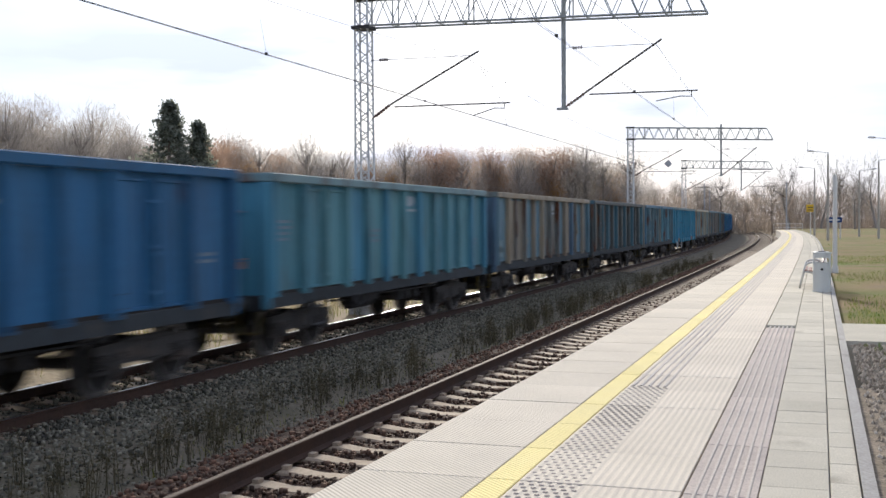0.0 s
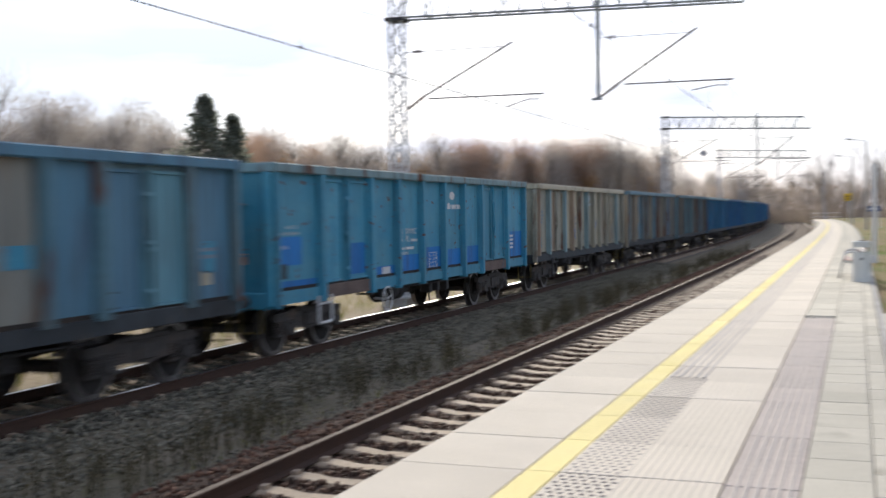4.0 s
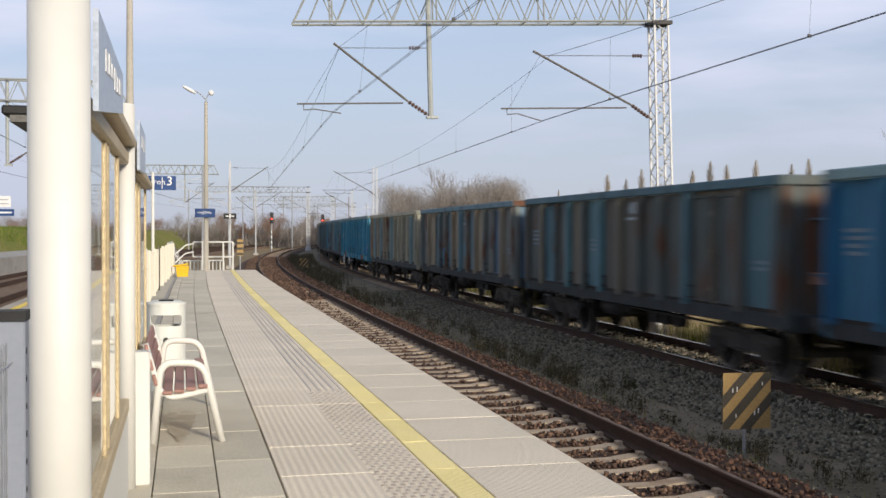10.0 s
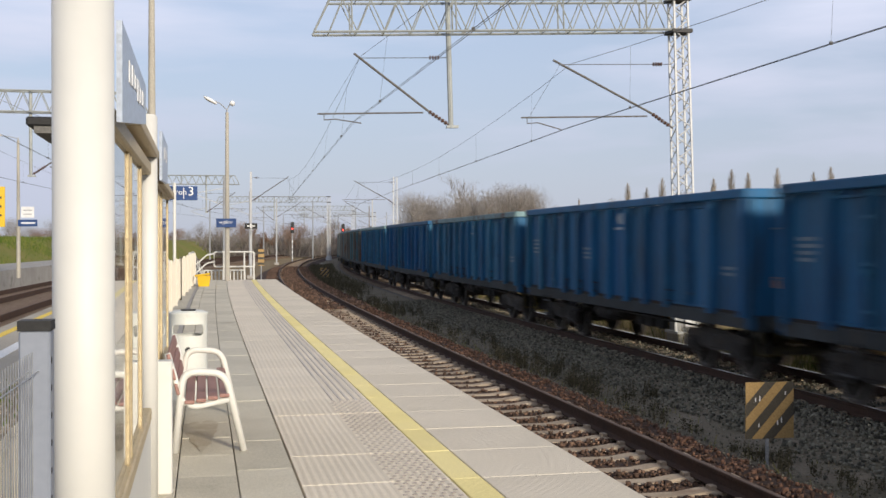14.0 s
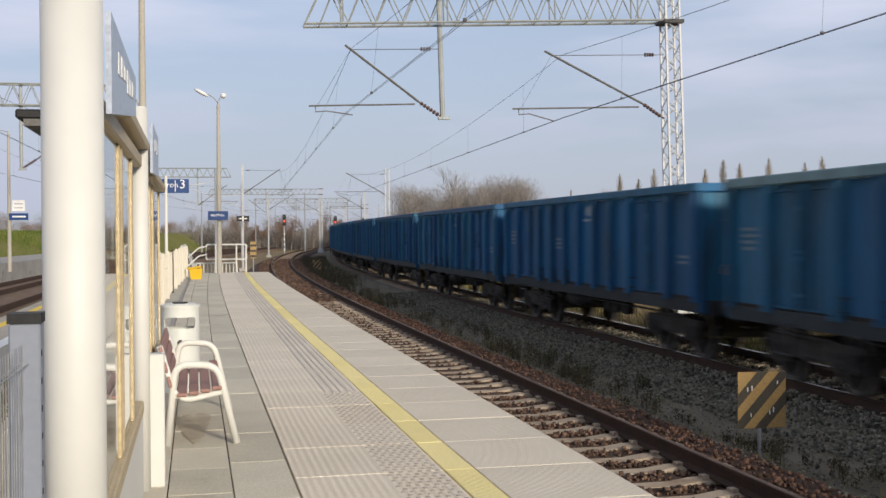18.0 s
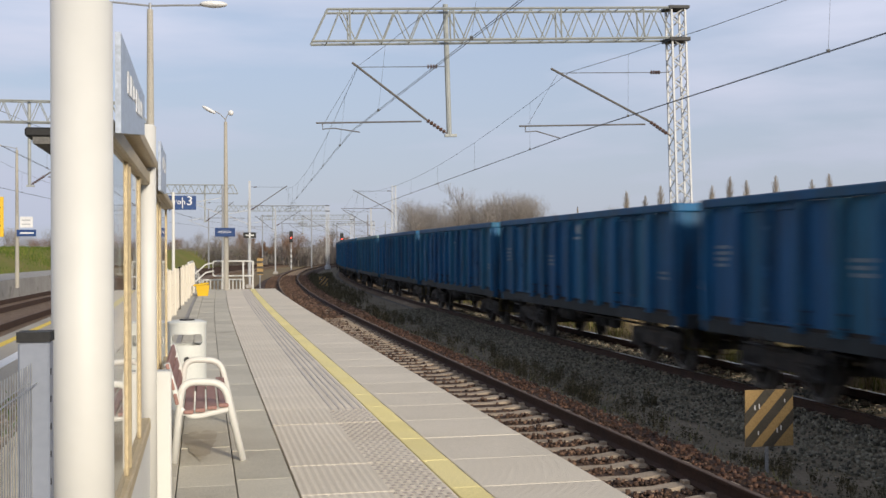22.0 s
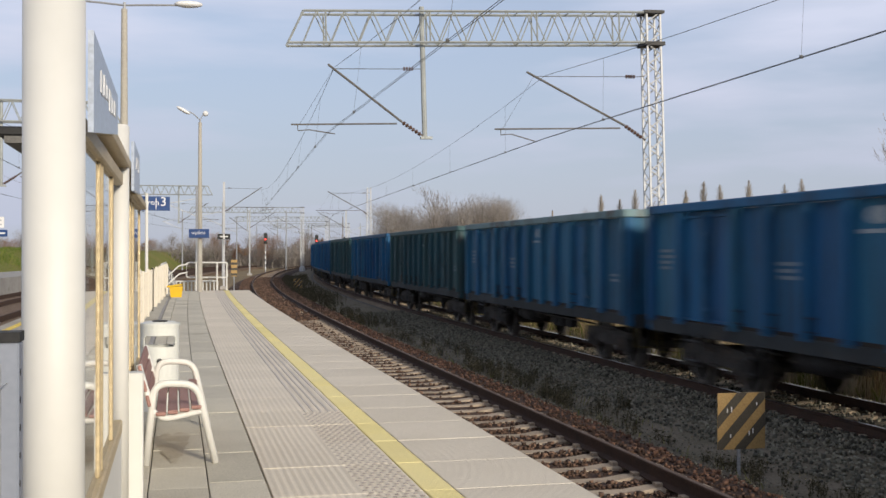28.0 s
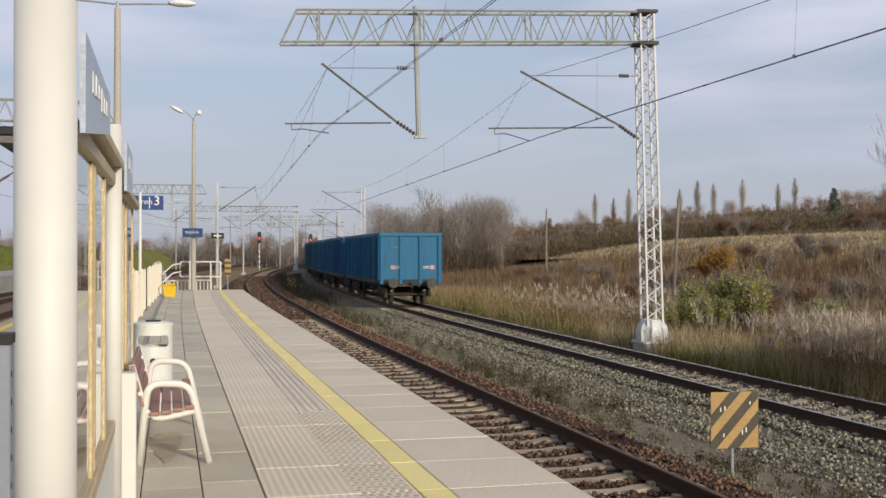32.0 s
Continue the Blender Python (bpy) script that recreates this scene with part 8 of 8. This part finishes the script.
plant("bare1", *bearing(-2.6, 200), 1.5)
plant("bare3", *bearing(-1.6, 185), 1.5)
# field side, looking back: degrees as camera headings
E2 = (-0.14, 0.0)
for k in range(48):
    deg = 166.03 + 3.4 - 6.4 * k / 47 + R.uniform(-0.3, 0.3)
    plant(R.choice(["wood1", "wood2", "wood3", "wood2"]), *bearing(deg, R.uniform(112, 135), E2), R.uniform(0.58, 0.82))
plant("bare2", *bearing(166.7, 122, E2), 0.95)
for px_ in (1053, 1086, 1113, 1203, 1234, 1263, 1314, 1377, 1407):
    plant("poplar", *bearing(166.03 - math.degrees(math.atan((px_ - 784) / 1953)), 205 + (px_ % 7) * 4, E2), 0.68 + (px_ % 5) * 0.065)
plant("fir", *bearing(166.03 - 19.5, 175, E2), 0.52)
plant("russet1", *bearing(166.03 - 20.8, 160, E2), 0.50)
plant("russet1", *bearing(166.03 - 22.0, 150, E2), 0.55)
for k in range(80):
    deg = 166 - 2.5 - 25 * k / 79 + R.uniform(-0.3, 0.3)
    plant(R.choice(["russet1", "wood2", "brown2", "brown1", "wood1"]), *bearing(deg, R.uniform(185, 240), E2), R.uniform(0.42, 0.64))
for k in range(90):
    deg = 166 - 1.0 - 26 * R.random()
    plant(R.choice(["shrub1", "shrub2", "shrub1", "shrub2"]), *bearing(deg, R.uniform(128, 190), E2), R.uniform(0.5, 0.95))
for k in range(46):
    deg = 166 - 3.0 - 24 * R.random()
    x, y = bearing(deg, R.uniform(42, 95), E2)
    if x < edge_x(y) - 18:
        plant(R.choice(["shrub1", "shrub2", "shrub1"]), x, y, R.uniform(0.35, 0.6))
for deg, d, sc in ((154.0, 34, 0.62), (153.1, 36, 0.85), (152.3, 34, 0.70), (151.3, 36, 1.0), (150.5, 35, 0.95), (146.9, 36, 0.62), (146.2, 38, 0.5)):
    plant("green1", *bearing(deg, d, E2), sc)
plant("gold", *bearing(151.9, 66, E2), 0.85)
plant("gold", *bearing(152.6, 68, E2), 0.6)
for deg, d, sc in ((140.9, 50, 0.85),):
    plant("fine", *bearing(deg, d, E2), sc)
# low woods beyond the other platforms
for k in range(46):
    deg = 166.03 + 4.5 + 20 * k / 45 + R.uniform(-0.2, 0.2)
    plant(R.choice(["wood1", "russet1", "wood2", "brown1"]), *bearing(deg, R.uniform(190, 240), E2), R.uniform(0.5, 0.72))


def make_thicket(name, deg0, deg1, dist, n, top, seed, eye, label, mat="twig_mass", wide=(0.04, 0.12), tall=(0.8, 2.6), wavy=0.0, power=1.6, lean=0.9):
    """Undergrowth and fine twigs filling a belt of wood."""
    rng = np.random.default_rng(seed)
    deg = rng.uniform(deg0, deg1, n)
    d = dist(deg) + rng.uniform(0, 14, n)
    a = np.radians(deg)
    x, y = eye[0] - np.sin(a) * d, eye[1] + np.cos(a) * d
    lim = top * (1 - wavy + wavy * (0.5 + 0.5 * np.sin(deg * 4.1 + d * 0.3) * np.sin(deg * 1.7 + 1.0)))
    lim = lim * np.clip((deg - deg0) / 0.6, 0.25, 1) ** 0.5 * np.clip((deg1 - deg) / 0.6, 0.25, 1) ** 0.5
    z = ground_height(x, y) + rng.random(n) ** power * lim
    return blades(name, np.stack([x, y, z], 1), tall, wide, lean, M[mat], seed, label, "woods")


M["far_twig"] = island_material("far_twig", (0.19, 0.165, 0.15), (0.32, 0.285, 0.26), (0.25, 0.22, 0.20), soft=0.35)
# Undergrowth lightened in the same way, for the haze among the trees.
M["twig_mass"] = island_material("twig_mass", (0.24, 0.195, 0.16), (0.44, 0.375, 0.32), (0.335, 0.28, 0.235), soft=0.6)
M["hedge"] = island_material("hedge", (0.075, 0.06, 0.045), (0.19, 0.145, 0.10), (0.125, 0.10, 0.07), soft=0.3)
make_thicket("wood_undergrowth", 8, 45, lambda g: 92 + (42 - g) * 3.0, 70000, 7.0, 51, (0, 0), "grey-brown undergrowth of the bare wood", wide=(0.02, 0.05), tall=(0.3, 1.0), wavy=0.35, power=1.3)
make_thicket("wood_undergrowth", -7.5, 10, lambda g: 212 + 0 * g, 30000, 8.5, 55, (0, 0), "grey hazy woods beyond the lawn", wide=(0.03, 0.09), tall=(0.5, 1.6), wavy=0.4, power=1.2)
make_thicket("wood_undergrowth", 162.9, 169.5, lambda g: 112 + 0 * g, 46000, 6.4, 56, E2, "fine grey twigs of the bare trees", wide=(0.008, 0.024), tall=(0.25, 0.8), wavy=0.55, power=0.9)
make_thicket("wood_undergrowth", 138, 166, lambda g: 175 + 0 * g, 42000, 3.0, 52, E2, "brown undergrowth on the rising ground", "scrub_dark", wide=(0.04, 0.12), tall=(0.2, 0.7), lean=1.8)
make_thicket("wood_undergrowth", 163.0, 169.4, lambda g: 112 + 0 * g, 22000, 2.3, 53, E2, "brown thicket around the bare trees", "hedge", wide=(0.02, 0.06), tall=(0.5, 1.5))
make_thicket("wood_undergrowth", 169.5, 192, lambda g: 200 + 0 * g, 34000, 4.2, 57, E2, "hazy brown woods beyond the other platforms", "far_twig", (0.05, 0.14), (0.3, 0.9), 0.5, 1.2)
make_thicket("hedge_growth", 138, 164.5, lambda g: 128 + 0.4 * (164 - g), 32000, 1.8, 54, E2, "brown hedge behind the open field", "scrub_dark", (0.03, 0.09), (0.2, 0.7), lean=1.8)




def make_far_woods():
    """Low continuous woods along the horizon all round, as one mass of twigs."""
    rng = np.random.default_rng(91)
    n = 110000
    ang = np.radians(rng.uniform(0, 360, n))
    d = rng.uniform(255, 340, n)
    x, y = -np.sin(ang) * d, np.cos(ang) * d
    hh = 3.6 + 2.4 * np.sin(ang * 9.0) * np.sin(ang * 23.0) + 1.5 * np.sin(ang * 61.0)
    z = ground_height(x, y) + rng.random(n) ** 1.2 * np.maximum(hh, 2.0) * 0.8
    pts = np.stack([x, y, z], 1)
    return blades("far_woods", pts, (0.7, 1.8), (0.08, 0.3), 0.6, M["far_twig"], 15, "distant brown autumn woods along the horizon", "woods")


make_far_woods()


def make_wood_pole(x, y, h, lean=0.0):
    p = tagged(empty("wooden_pole", pose(x, y, -1.3, 0, lean, 0)), "weathered wooden telegraph pole in the field", "pole", "telegraph poles")
    bm = B()
    rod(bm, (0, 0, 0), (0, 0, h), 0.11, 8, 0.07)
    part("shaft", bm, M["bark"], p)
    bm = B()
    rod(bm, (0, 0, h), (0, 0, h + 0.12), 0.03, 6, 0.02)
    part("top_pin", bm, M["dark_steel"], p)
    return p


for px_, d, h, ln in ((967, 95, 6.4, 0), (1192, 62, 5.8, -3), (866, 120, 5.5, 0), (815, 125, 6.5, 3), (596, 190, 9.0, 0)):
    make_wood_pole(*bearing(166.03 - math.degrees(math.atan((px_ - 784) / 1953)), d, E2), h, ln)


def make_field_road():
    pts = [Vector((*bearing(166.03 - q, d, E2), 0)) for q, d in ((1.0, 175), (2.6, 150), (4.2, 134), (5.6, 124), (6.6, 118))]
    v, f = [], []
    for i, c in enumerate(pts):
        u = (pts[min(i + 1, len(pts) - 1)] - pts[max(i - 1, 0)]).normalized()
        for k in (-2.0, 2.0):
            q = c + Vector((u.y, -u.x, 0)) * k
            v.append((q.x, q.y, float(ground_height(np.array(c.x), np.array(c.y))) + 0.18))
        if i:
            f.append((2 * i - 2, 2 * i - 1, 2 * i + 1, 2 * i))
    ob = mesh_obj("field_road", v, f, M["asphalt"])
    return tagged(ob, "narrow grey asphalt road through the field", "road", kind="structure")


make_field_road()


def make_house(x, y, turn):
    h = tagged(empty("house", pose(x, y, 0.5, 0, 0, turn)), "distant house with a red roof among the trees", "house")
    bm = B()
    box(bm, -5, 5, -4, 4, -1, 3)
    part("walls", bm, M["concrete"], h)
    bm = B()
    v = [bm.verts.new(p) for p in ((-5.5, -4.5, 3), (5.5, -4.5, 3), (5.5, 4.5, 3), (-5.5, 4.5, 3), (-5.5, 0, 6), (5.5, 0, 6))]
    for f in ((0, 1, 5, 4), (2, 3, 4, 5), (0, 4, 3), (1, 2, 5), (0, 3, 2, 1)):
        bm.faces.new([v[i] for i in f])
    part("roof", bm, M["roof_red"], h, "red pitched roof")
    return h


M["roof_red"] = material("roof_red", (0.30, 0.07, 0.045), 0.8, second=(0.22, 0.06, 0.04))
make_house(*bearing(166.03 - 3.95, 225, E2), 30)


motions()
